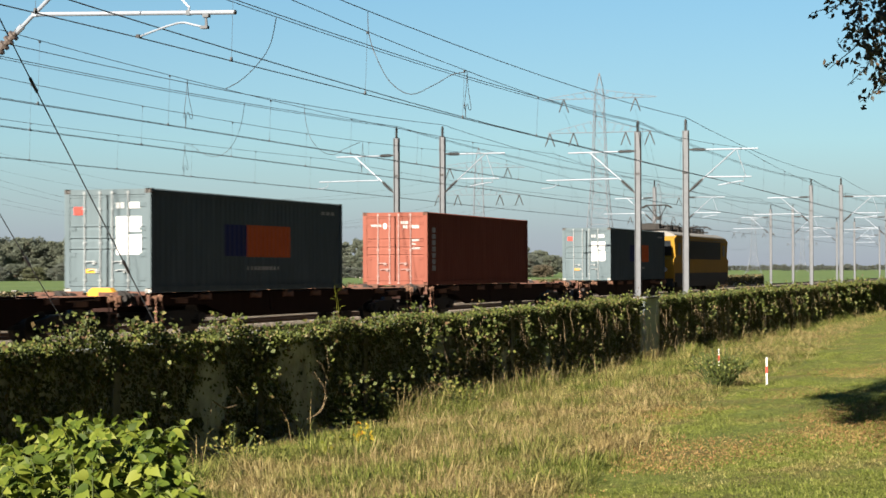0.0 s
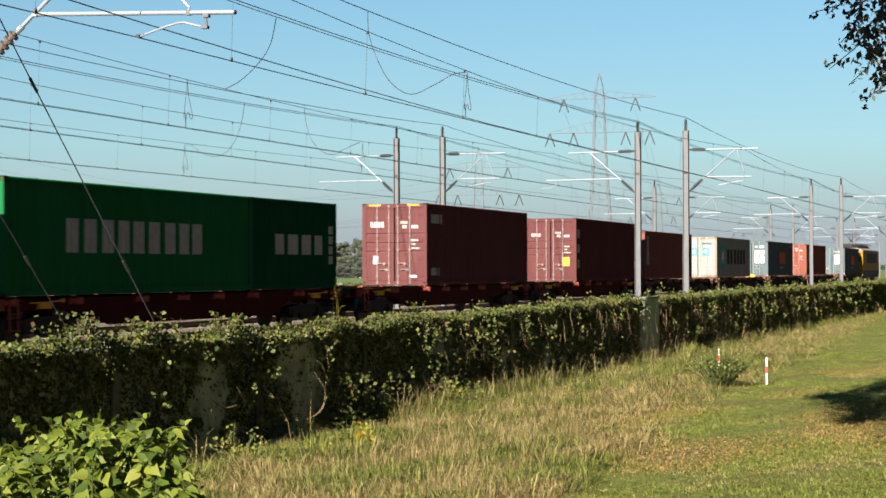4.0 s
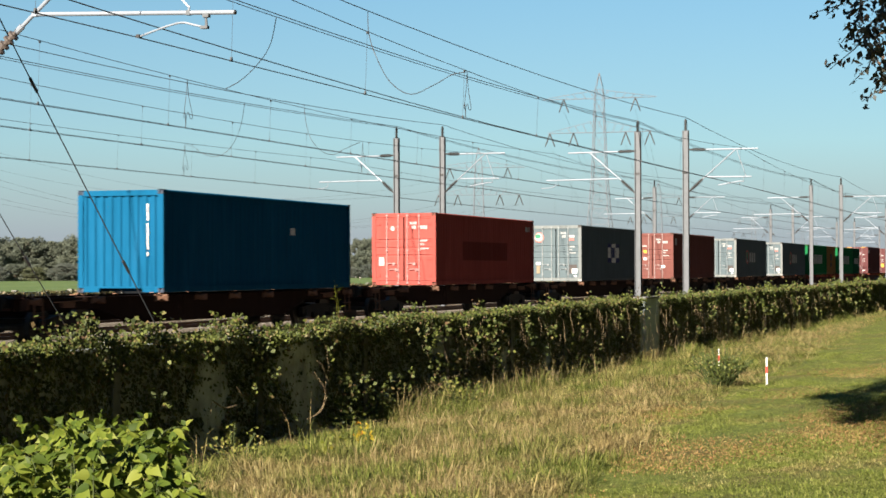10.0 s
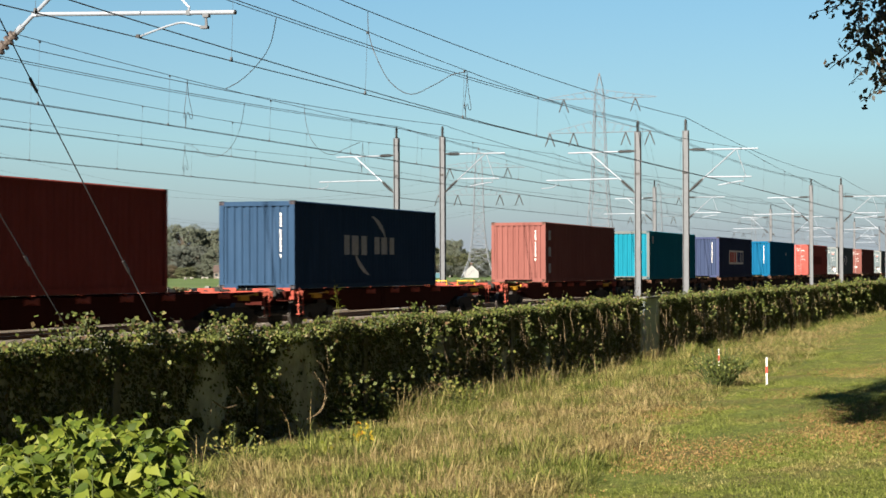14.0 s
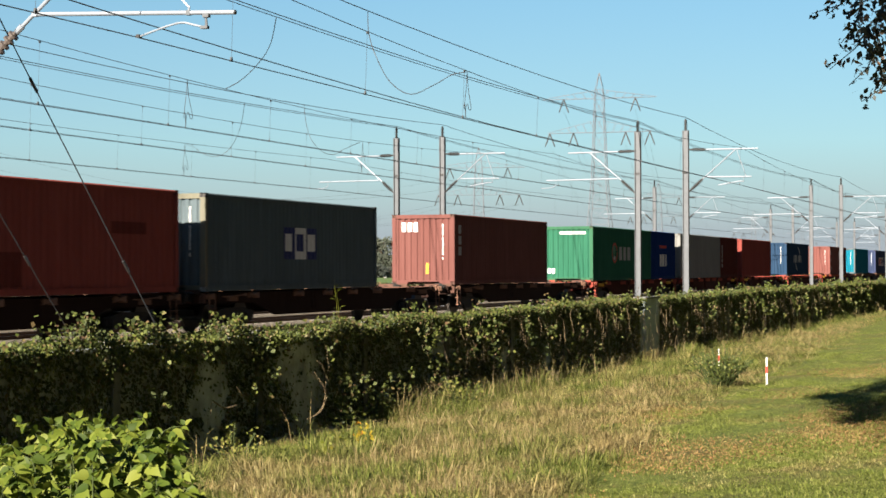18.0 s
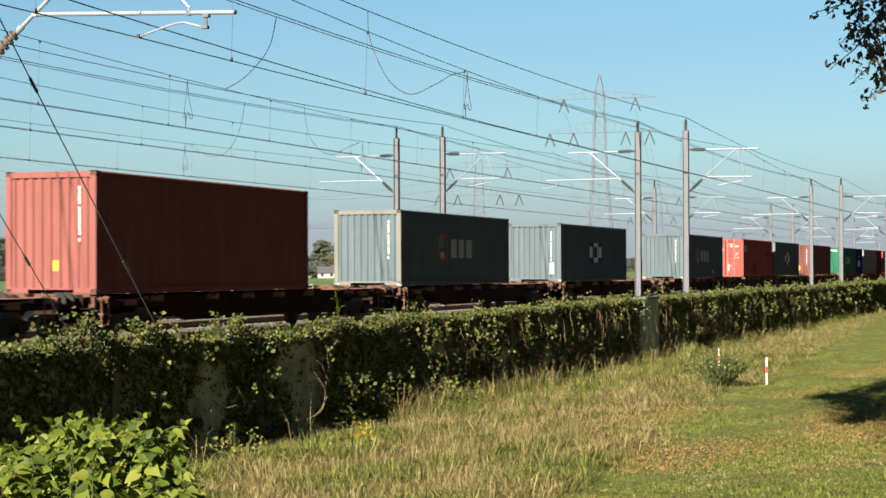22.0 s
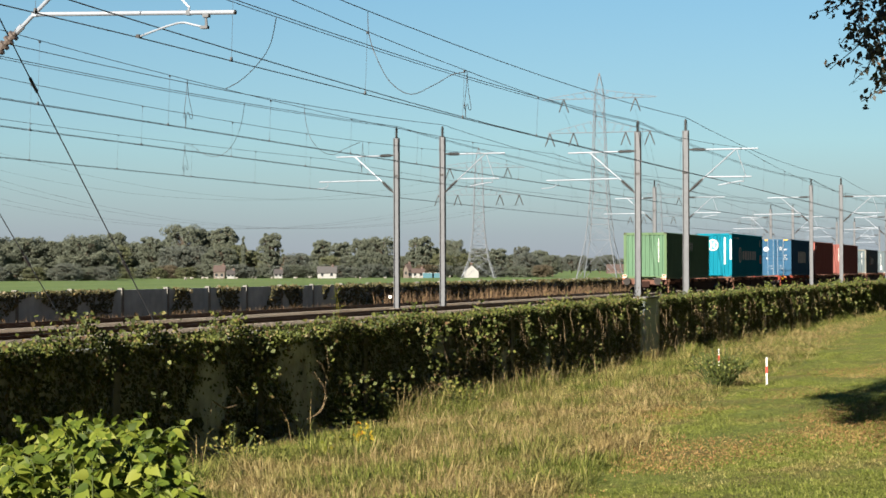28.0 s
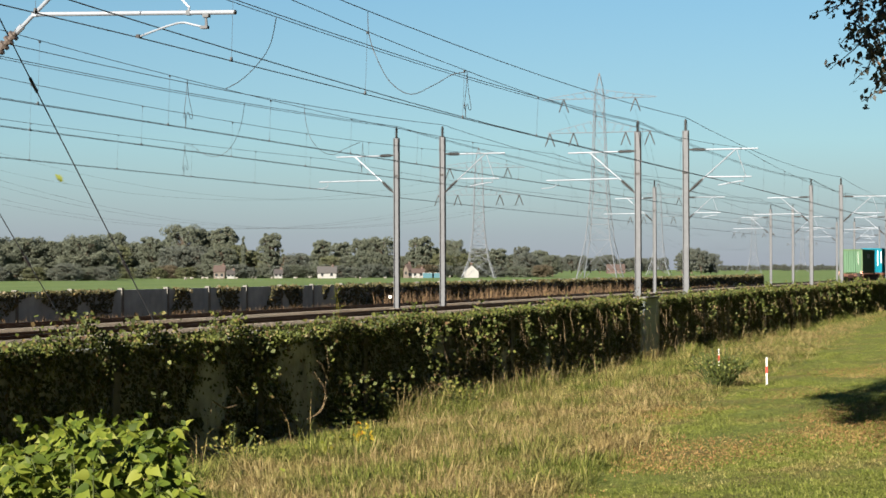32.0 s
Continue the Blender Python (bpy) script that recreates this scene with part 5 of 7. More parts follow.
# ---- the locomotive ----
def build_loco():
    yellow, grey = paint((0.25, 0.145, 0.022), 0.3, 0.5), paint((0.16, 0.155, 0.145), 0.4, 0.6)
    dark, glass = paint((0.03, 0.032, 0.035), 0.2, 0.5), plain("dark_cab_glass", (0.0114, 0.01425, 0.0171), 0.4)
    e = thing("locomotive", "yellow and grey electric locomotive with raised pantograph", "locomotive")
    nose = [(0.75, 1.0), (0.55, 1.3), (0.45, 2.25), (0.95, 2.4), (0.62, 3.42), (1.3, 3.62)]
    outline = nose + [(17.48 - y, z) for y, z in nose[::-1]]
    part("body", prism(bmesh.new(), outline, -1.46, 1.46), yellow, e)
    bm = bmesh.new()
    along(bm, [(-1.475, 3.42), (1.475, 3.42), (1.34, 3.70), (0.8, 3.88), (-0.8, 3.88), (-1.34, 3.70)], 1.15, 16.33)
    part("roof", bm, grey, e, "grey roof")
    for s in (-1, 1):
        bm = bmesh.new()
        box(bm, min(s * 1.461, s * 1.475), max(s * 1.461, s * 1.475), 4.6, 14.3, 2.3, 3.36)
        g = part("side_grille", bm, dark, e, "dark ventilation grille")
        bm = bmesh.new()
        for i in range(9):
            z = 2.4 + i * 0.1
            box(bm, min(s * 1.476, s * 1.5), max(s * 1.476, s * 1.5), 4.7, 14.2, z, z + 0.035)
        part("louvre", bm, dark, g)
        for y in (1.6, 15.05):
            bm = bmesh.new()
            box(bm, min(s * 1.461, s * 1.472), max(s * 1.461, s * 1.472), y, y + 0.7, 2.5, 3.2)
            part("cab_window", bm, glass, e)
        bm = bmesh.new()
        box(bm, min(s * 1.3, s * 1.44), max(s * 1.3, s * 1.44), 1.4, 16.1, 0.72, 1.02)
        part("skirt", bm, dark, e)
        bm = bmesh.new()
        box(bm, min(s * 1.461, s * 1.47), max(s * 1.461, s * 1.47), 0.8, 16.7, 1.0, 1.5)
        part("lower_band", bm, dark, e, "dark blue-grey lower band")
    for d in (0, 1):
        ym = (lambda y: y) if d == 0 else (lambda y: 17.48 - y)
        bm = bmesh.new()
        for x0, x1 in ((-1.25, -0.08), (0.08, 1.25)):
            vs = [bm.verts.new((x, ym(y), z)) for x, y, z in ((x0, 0.915, 2.48), (x1, 0.915, 2.48), (x1, 0.64, 3.32), (x0, 0.64, 3.32))]
            bm.faces.new(vs)
        part("windscreen", bm, glass, e)
        for x in (-0.95, 0.95):
            part("headlamp", tube(bmesh.new(), [(x, ym(0.50), 1.7), (x, ym(0.40), 1.7)], 0.13, 12), M_WHITE, e)
            part("buffer", tube(tube(bmesh.new(), [(x * 0.92, ym(0), 1.05), (x * 0.92, ym(0.08), 1.05)], 0.22, 14), [(x * 0.92, ym(0.05), 1.05), (x * 0.92, ym(0.75), 1.05)], 0.11, 10), M_BLACK, e)
        bm = bmesh.new()
        box(bm, -1.4, 1.4, min(ym(0.6), ym(0.8)), max(ym(0.6), ym(0.8)), 0.75, 1.2)
        part("buffer_beam", bm, dark, e)
    for y in (4.2, 13.3):
        b = part("bogie", box(bmesh.new(), -1.1, 1.1, y - 1.9, y + 1.9, 0.45, 0.75), M_BLACK, e)
        for k in (-1.3, 1.3):
            for s in (-1, 1):
                part("wheel", tube(bmesh.new(), [(s * 0.7, y + k, 0.62), (s * 0.84, y + k, 0.62)], 0.62, 24), M_WHEEL, b)
    bm = bmesh.new()
    for y in (2.3, 3.1, 5.6, 6.6, 7.4, 8.4, 9.6, 10.6, 11.6, 12.6):
        insulator(bm, (0.7, y, 3.86), (0.7, y, 4.15), 0.08, 4)
        box(bm, -0.9, 0.3, y - 0.3, y + 0.25, 3.86, 4.08 + 0.12 * (int(y * 10) % 3))
    tube(bm, [(0.7, 2.3, 4.17), (0.7, 12.6, 4.17)], 0.03, 6)
    tube(bm, [(-0.6, 3, 4.36), (-0.6, 9, 4.36)], 0.03, 6)
    for y in (3.0, 5.0, 7.0, 9.0, 11.2, 12.2):
        tube(bm, [(0.2, y, 3.9), (0.35, y + 0.25, 4.45), (0.6, y + 0.5, 4.18)], 0.025, 5)
    part("roof_equipment", bm, M_BLACK, e)
    for y, up in ((2.8, True), (14.4, False)):
        bm = bmesh.new()
        h = 5.36 if up else 4.35
        mid = (h + 4.0) / 2
        for x in (-1, 1):
            tube(bm, [(x * 0.30, y - 0.5, 4.0), (x * 0.10, y + 0.35, mid), (x * 0.55, y - 0.05, h)], 0.035, 6)
            tube(bm, [(x * 0.10, y + 0.35, mid), (x * 0.16, y - 0.05, h)], 0.025, 6)
        box(bm, -0.16, 0.16, y + 0.25, y + 0.45, mid - 0.12, mid + 0.08)
        tube(bm, [(-0.85, y - 0.9, 4.0), (0.85, y - 0.9, 4.0)], 0.05, 6)
        for d in (-0.25, 0.15):
            tube(bm, [(-0.85, y + d, h - 0.12), (-0.6, y + d, h + 0.03), (0.6, y + d, h + 0.03), (0.85, y + d, h - 0.12)], 0.035, 6)
        part("pantograph", bm, M_BLACK, e)
    CARS.append((e, 90.45, 0.0))


build_loco()

# ---- plants ----
def leaf_size(base, y):
    return base * max(1.0, y / 45.0) ** 0.8


def far_ivy(name, x, y0, y1, step, top, foot, leaf, bare, label, seed, thick=0.2):
    """Ivy on the far wall: leaves over its face, thicker along the top; bare(y, z) leaves patches open."""
    rng = np.random.default_rng(seed)
    pts, y = [], y0
    while y < y1:
        s = leaf_size(leaf, y)
        n = max(4, int(step * (top - foot) / (s * s) * 2.1))
        yy, zz = y + step * rng.random(n), foot + (top - foot) * rng.random(n) ** 0.9
        keep = np.array([not bare(a, b) for a, b in zip(yy, zz)])
        yy, zz = yy[keep], zz[keep]
        bulge = np.array([0.5 + 0.5 * noise.noise(Vector((a * 0.9, b * 1.3, seed))) for a, b in zip(yy, zz)])
        pts.append(np.stack([x + 0.085 + thick * (0.2 + 1.2 * bulge) * (0.25 + 0.75 * rng.random(len(yy))), yy, zz, np.full(len(yy), s)], 1))
        m = max(3, int(step * 0.55 / (s * s) * 2.2))
        yt = y + step * rng.random(m)
        hump = np.array([0.05 + 0.12 * max(-0.4, noise.noise(Vector((a * 0.8, 3.0, seed)))) for a in yt])
        crown = np.stack([x + (rng.random(m) - 0.45) * 0.5, yt, top - 0.14 + (0.14 + np.maximum(hump, 0.02)) * rng.random(m), np.full(m, s)], 1)
        pts.append(crown[[not bare(a, 0.5) for a in yt]])
        y += step
    p = np.concatenate(pts)
    v, f = leaf_quads(p[:, :3], p[:, 3], rng, 0.5, 0.85, (0.45, -0.55, 0.4))
    return tagged(cloud(name, v, f, M_FARIVY), label, "ivy", "", "stuff")


# height of the ivy's crest along the near stretch of wall
CREST_Y = [16.0, 17.2, 17.8, 18.2, 18.6, 19.2, 19.7, 20.3, 21.5, 22.1, 22.6, 23.6, 25.2, 25.7, 26.8, 28.4, 31.0, 37.0]
CREST_Z = [0.97, 0.93, 1.03, 1.34, 0.98, 0.91, 1.14, 0.91, 0.88, 1.20, 0.88, 0.85, 0.88, 1.06, 0.84, 1.02, 0.92, 1.0]


def crest(y):
    wave = 0.30 * max(-0.4, noise.noise(Vector((y * 0.8, 3.0, 4)))) + 0.14 * noise.noise(Vector((y * 2.6, 1.0, 4)))
    return float(np.interp(y, CREST_Y, CREST_Z)) + 0.12 * wave if y < 37 else 0.99 + 0.7 * max(-0.05, wave)


def near_ivy(y0, y1, leaf):
    """Ivy on the near wall: a thin, shaded skin of leaves, a thick fringe over the top, and single sprays that stand out from it."""
    rng = np.random.default_rng(4)
    top, foot, pts, skin, y, step = 0.93, -0.85, [], [], y0, 0.5
    while y < y1:
        s = leaf_size(leaf, y)
        n = max(4, int(step * (top - foot) / (s * s) * 2.6))
        yy, zz = y + step * rng.random(n), foot + (top - foot) * rng.random(n)
        keep = np.array([not near_bare(a, b) for a, b in zip(yy, zz)]) | ((rng.random(n) < 0.10) & ((yy < 46.4) | (yy > 48.75)))
        yy, zz = yy[keep], zz[keep]
        swell = np.array([max(0.0, noise.noise(Vector((a * 1.1, b * 1.4, 4)))) for a, b in zip(yy, zz)])
        skin.append(np.stack([WALL_X + 0.075 + (0.03 + 0.10 * swell) * rng.random(len(yy)), yy, zz, np.full(len(yy), s * 1.1)], 1))
        # the cap along the top and the fringe that hangs from it
        m = max(3, int(step * 0.52 / (s * s) * 3.0))
        yt = y + step * rng.random(m)
        tops = np.array([crest(a) for a in yt])
        drop = np.array([0.10 + 0.42 * max(0.0, 0.35 + noise.noise(Vector((a * 1.25, 7.0, 2)))) + 0.22 * noise.noise(Vector((a * 3.1, 2.0, 6))) for a in yt])
        q = rng.random(m)
        front = rng.random(m) < 0.55
        zt = np.where(front, tops - 0.05 - np.maximum(drop, 0.05) * q ** 1.3, top - 0.14 + (tops - top + 0.14) * q ** 1.2)
        xt = np.where(front, WALL_X + 0.13 + 0.17 * rng.random(m) * (0.45 + 0.55 * (1 - q)), WALL_X + (rng.random(m) - 0.5) * 0.42)
        keep = np.array([not 46.4 < a < 48.75 for a in yt])
        pts.append(np.stack([xt, yt, zt, np.full(m, s)], 1)[keep])
        y += step

    def spray(x, y, z, n, way, spread):
        s = leaf_size(leaf, y)
        c = np.array([x, y, z]) + rng.random(n)[:, None] * np.array(way) + rng.normal(size=(n, 3)) * spread
        pts.append(np.concatenate([c, np.full((n, 1), s * 1.35)], 1))

    # sprigs standing up along the top
    for k in range(170):
        y = y0 + 120 * rng.random() ** 1.5
        spray(WALL_X + (rng.random() - 0.35) * 0.4, y, crest(y) - 0.1, 13, (0.05 * rng.normal(), 0.08 * rng.normal(), 0.1 + 0.24 * rng.random() ** 1.5), 0.045)
    # sprays hanging clear of the face, where the sun catches them
    for k in range(1700):
        y = 15.5 + (11 * rng.random() if k < 130 else 9.5 + 75 * rng.random() ** 1.6)
        z = 0.78 - 1.5 * rng.random() ** 1.1
        if not near_bare(y, z) and noise.noise(Vector((y * 1.1, z * 0.7, 12.0))) > (0.06 if y < 21.5 else -0.10 if y < 28 else 0.0 if y < 34 else 0.12):
            out = 0.27 + 0.20 * rng.random()
            spray(WALL_X + out, y, z, 3 + int(8 * rng.random()), (0.03, 0.03 * rng.normal(), -0.08 - 0.14 * rng.random()), 0.035)
    # the leaves of the skin lie against the wall, those of the fringe and the sprays turn to the light
    n = sum(len(a) for a in skin)
    p = np.concatenate(skin + pts)
    way = np.tile((0.40, -0.40, 0.35), (len(p), 1))
    way[:n] = (1.5, 0.25, 0.45)
    v, f = leaf_quads(p[:, :3], p[:, 3], rng, 0.9, 0.72, way)
    return tagged(cloud("ivy_cover", v, f, M_IVY), "thick dark green ivy hanging over the concrete wall", "ivy", "", "stuff")


# patches where the concrete shows: along the wall, height, half length, half height
BARE = [(21.5, -0.08, 0.56, 0.58), (21.6, -0.60, 0.62, 0.36), (24.35, 0.42, 0.78, 0.42), (24.6, -0.15, 0.55, 0.45), (24.6, -0.68, 0.7, 0.28), (30.8, 0.45, 0.45, 0.32), (34.5, -0.25, 0.4, 0.38), (37.6, -0.25, 0.3, 0.3)]


def near_bare(y, z):
    if 46.4 < y < 48.75:
        return True
    for yc, zc, ry, rz in BARE:
        q = ((y - yc) / ry) ** 2 + ((z - zc) / rz) ** 2
        if q < 3 and q + 1.2 * noise.noise(Vector((y * 2.4, z * 2.2, 5))) + 0.9 * noise.noise(Vector((y * 7, z * 6, 2))) < 0.92:
            return True
    return noise.noise(Vector((y * 0.8, z * 1.4, 9.0))) < -0.66


near_ivy(10, 300, 0.049)


def far_bare(y, z):
    return y < 92 and noise.noise(Vector((y * 0.4, z * 0.25, 1.0))) < 0.10


far_ivy("ivy_cover", FAR_WALL_X, 45, 236, 1.0, 0.88, -0.7, 0.085, far_bare, "patchy dark ivy on the far concrete wall", 7, 0.10)


def twigs():
    """Leafless vine stems hanging on the near wall and straying out from it."""
    rng = np.random.default_rng(21)
    bm = bmesh.new()
    for i in range(480):
        y = 29 + 57 * rng.random() ** 1.2 if i % 60 else 19 + 7 * rng.random()
        z = -0.35 + 1.2 * rng.random()
        out = 0.24 + 0.16 * rng.random()
        pts, a = [(WALL_X + out, y, z)], rng.normal() * 0.6
        for k in range(4 + i % 5):
            a += rng.normal() * 0.7
            px, py, pz = pts[-1]
            pts.append((px + 0.035 * rng.random(), py + 0.13 * math.sin(a), max(-0.78, pz - 0.10 * abs(math.cos(a)))))
        tube(bm, pts, 0.002 + 0.0025 * rng.random(), 4, 0.001)
    # the bowed stems that stand out from the bare concrete
    for d, bow in ((0.0, 0.16), (0.06, 0.10)):
        tube(bm, smooth_curve([(WALL_X + 0.42, 24.0 - d, -0.44), (WALL_X + 0.5, 24.15 + bow, -0.32), (WALL_X + 0.5, 24.3 + bow, -0.05), (WALL_X + 0.42, 24.05 + 2.4 * d, 0.24)]), 0.006, 5, 0.003)
    tube(bm, smooth_curve([(WALL_X + 0.4, 21.0, 0.02), (WALL_X + 0.45, 21.2, -0.07), (WALL_X + 0.45, 21.55, -0.06)]), 0.013, 5, 0.008)
    tube(bm, smooth_curve([(WALL_X + 0.36, 21.75, 0.16), (WALL_X + 0.4, 21.85, 0.04), (WALL_X + 0.42, 22.0, -0.05)]), 0.009, 5, 0.005)
    return tagged(new("vine_stems", to_mesh("vine_stems", bm, M_STALK)), "bare pale vine stems hanging among the ivy", "vines", "", "stuff")


twigs()


def blades(name, pts, height, width, mat, label, seed, lean=0.35):
    """Grass blades: tapering strips in two pieces, leaning at random."""
    rng = np.random.default_rng(seed)
    n = len(pts)
    a = rng.random(n) * 2 * math.pi
    dirs = np.stack([np.cos(a), np.sin(a), np.zeros(n)], 1)
    across = np.stack([-np.sin(a), np.cos(a), np.zeros(n)], 1)
    h = (height * (0.45 + 0.9 * rng.random(n)))[:, None]
    w = (width * (0.6 + 0.8 * rng.random(n)))[:, None]
    ln = (np.abs(rng.normal(size=n)) * lean)[:, None]
    up = np.array([0, 0, 1.0])
    mid = pts + up * h * 0.55 + dirs * ln * h * 0.35
    tip = pts + up * h * (1 - 0.25 * ln) + dirs * ln * h
    v = np.stack([pts - across * w, pts + across * w, mid + across * w * 0.8, mid - across * w * 0.8, tip + across * w * 0.15, tip - across * w * 0.15], 1).reshape(-1, 3)
    i = np.arange(n)[:, None] * 6
    f = np.concatenate([i + np.array([0, 1, 2, 3]), i + np.array([3, 2, 4, 5])], 1).reshape(-1, 4)
    return tagged(cloud(name, v, f, mat), label, "grass", "", "stuff")


def scatter(n, seed, keep, near=13.0, far=140.0):
    """Points on the meadow before the wall, denser near the camera."""
    rng = np.random.default_rng(seed)
    out = []
    while sum(len(o) for o in out) < n:
        d = near * (far / near) ** rng.random(20000)
        a = np.radians(3.0 + 34.0 * rng.random(20000))
        x, y = -np.sin(a) * d, np.cos(a) * d
        k = (x > WALL_X + 0.12) & (x < 1.0)
        x, y = x[k], y[k]
        k = np.array([keep(p, q, rng.random()) for p, q in zip(x, y)], dtype=bool)
        out.append(np.stack([x[k], y[k], np.array([ground_z(p) for p in x[k]]) - 0.02], 1))
    return np.concatenate(out)[:n]


def tall_zone(x, y):
    return float(np.interp(y, (14, 17, 22, 27.5, 33, 50, 91, 150), (-4.7, -4.9, -5.3, -6.2, -6.0, -6.8, -8.9, -10.2))) + 0.5 * noise.noise(Vector((y * 0.25, 0, 1)))


def strawiness(x, y):
    """How withered the rough grass is: two straw-coloured stretches, and a lush one at the foot of the wall."""
    hill = lambda xc, yc, rx, ry: math.exp(-((x - xc) / rx) ** 2 - ((y - yc) / ry) ** 2)
    return 0.36 + 0.50 * hill(-7.0, 28.8, 1.7, 4.6) + 0.5 * hill(-8.4, 64, 2.4, 18) + 0.45 * hill(-6.5, 28.6, 0.9, 2.4) + 0.45 * hill(-7.3, 23.0, 1.5, 3.6) + 0.5 * hill(-7.8, 37.0, 0.9, 3.5) - 0.8 * hill(-8.1, 29.6, 0.5, 1.1) - 0.6 * hill(-9.6, 42, 2.0, 7) - 0.25 * hill(-9.6, 21.0, 1.2, 3.0) + 0.7 * noise.noise(Vector((x * 0.75, y * 0.33, 4))) + 0.35 * noise.noise(Vector((x * 2.1, y * 1.1, 9)))


def rough_at(x, y, r):
    return x < tall_zone(x, y) + 0.6 * (r - 0.5) and not (x < -9.9 and y < 27.5 and r > 0.25)


def dry_at(x, y, r):
    return rough_at(x, y, r) and strawiness(x, y) > 0.2 + 0.4 * r


def green_at(x, y, r):
    return rough_at(x, y, r) and strawiness(x, y) < 0.2 + 0.4 * r


def lawn_at(x, y, r):
    return x > tall_zone(x, y) - 0.6


def tussocks(name, centres, each, height, width, mat, label, seed, spread=0.16, splay=0.9):
    """Grass in clumps whose blades bend outwards and lie over one another."""
    rng = np.random.default_rng(seed)
    n = len(centres) * each
    c = np.repeat(centres, each, 0)
    a = rng.random(n) * 2 * math.pi
    r = spread * rng.random(n) ** 0.7
    dirs = np.stack([np.cos(a), np.sin(a), np.zeros(n)], 1)
    base = c + dirs * r[:, None]
    wind = np.repeat(rng.normal(size=(len(centres), 3)) * np.array([1, 1, 0]) * 0.55, each, 0)
    d = dirs * (0.25 + splay * rng.random(n))[:, None] + wind
    tall = np.repeat(height * (0.45 + 0.95 * rng.random(len(centres))), each)
    h = (tall * (0.5 + 0.7 * rng.random(n)))[:, None]
    b = a + 1.57 + rng.normal(size=n) * 0.5
    w = np.stack([np.cos(b), np.sin(b), np.zeros(n)], 1) * (width * (0.6 + 0.8 * rng.random(n)))[:, None]
    up = np.array([0, 0, 1.0])
    mid = base + up * h * 0.62 + d * h * 0.30
    tip = base + up * h * (1.0 - 0.45 * np.minimum(1.4, np.linalg.norm(d, axis=1)))[:, None] + d * h * 0.95
    tip[:, 2] = np.maximum(tip[:, 2], base[:, 2] + 0.03)
    v = np.stack([base - w, base + w, mid + w * 0.8, mid - w * 0.8, tip + w * 0.2, tip - w * 0.2], 1).reshape(-1, 3)
    i = np.arange(n)[:, None] * 6
    f = np.concatenate([i + np.array([0, 1, 2, 3]), i + np.array([3, 2, 4, 5])], 1).reshape(-1, 4)
    return tagged(cloud(name, v, f, mat), label, "grass", "", "stuff")


tussocks("rough_grass", scatter(3600, 1, green_at), 30, 0.19, 0.004, M_GREENROUGH, "uneven green grass before the wall", 2, 0.22, 1.4)
tussocks("dry_grass", scatter(3000, 3, dry_at), 30, 0.155, 0.0036, M_STRAW, "withered straw-coloured grass in patches before the wall", 4, 0.2, 1.4)
tussocks("matted_grass", scatter(3600, 8, rough_at), 24, 0.10, 0.0045, M_GREENROUGH, "matted grass lying flat before the wall", 9, 0.28, 1.9)
tussocks("tall_dry_grass", scatter(330, 13, dry_at), 20, 0.33, 0.0030, M_DRY, "tufts of taller dry straw-coloured grass before the wall", 14, 0.16, 1.1)
tussocks("tall_green_grass", scatter(420, 15, green_at, 13, 60), 26, 0.34, 0.0038, M_GREENROUGH, "tufts of taller dark green grass before the wall", 16, 0.15, 1.0)
tussocks("lawn_grass", scatter(22000, 5, lawn_at), 16, 0.055, 0.0034, M_LAWN, "short green mown grass with withered patches", 6, 0.16, 1.0)


def foot_at(x, y, r):
    return x < -10.25 + 0.5 * (r - 0.5) and y > 27 and noise.noise(Vector((x, y * 0.45, 21))) > -0.15


tussocks("wall_foot_grass", scatter(520, 17, foot_at, 24, 110), 20, 0.40, 0.0042, M_GREENROUGH, "tall grass and weeds along the foot of the wall", 18, 0.14, 0.8)
tussocks("wall_foot_stalks", scatter(230, 19, foot_at, 24, 110), 9, 0.62, 0.0034, M_DRY, "tall dry stalks along the foot of the wall", 20, 0.16, 0.7)


def litter():
    rng = np.random.default_rng(31)
    p = scatter(30000, 32, lambda x, y, r: x > tall_zone(x, y) - 0.3 and noise.noise(Vector((x * 0.55, y * 0.2, 7))) + 0.35 * r + 0.42 * math.exp(-((x + 3.6) / 1.8) ** 2 - ((y - 22.0) / 5.0) ** 2) > 0.42, 14, 40)
    p[:, 2] += 0.02 + 0.05 * rng.random(len(p))
    v, f = leaf_quads(p, np.full(len(p), 0.019), rng, 0, 0.8, (0, 0, 0.8))
    tagged(cloud("fallen_leaves", v, f, M_LITTER), "brown fallen leaves scattered over the short grass", "leaves", "", "stuff")


litter()
M_STEM = plain("green_stem", (0.0342, 0.0456, 0.0114), 0.8)


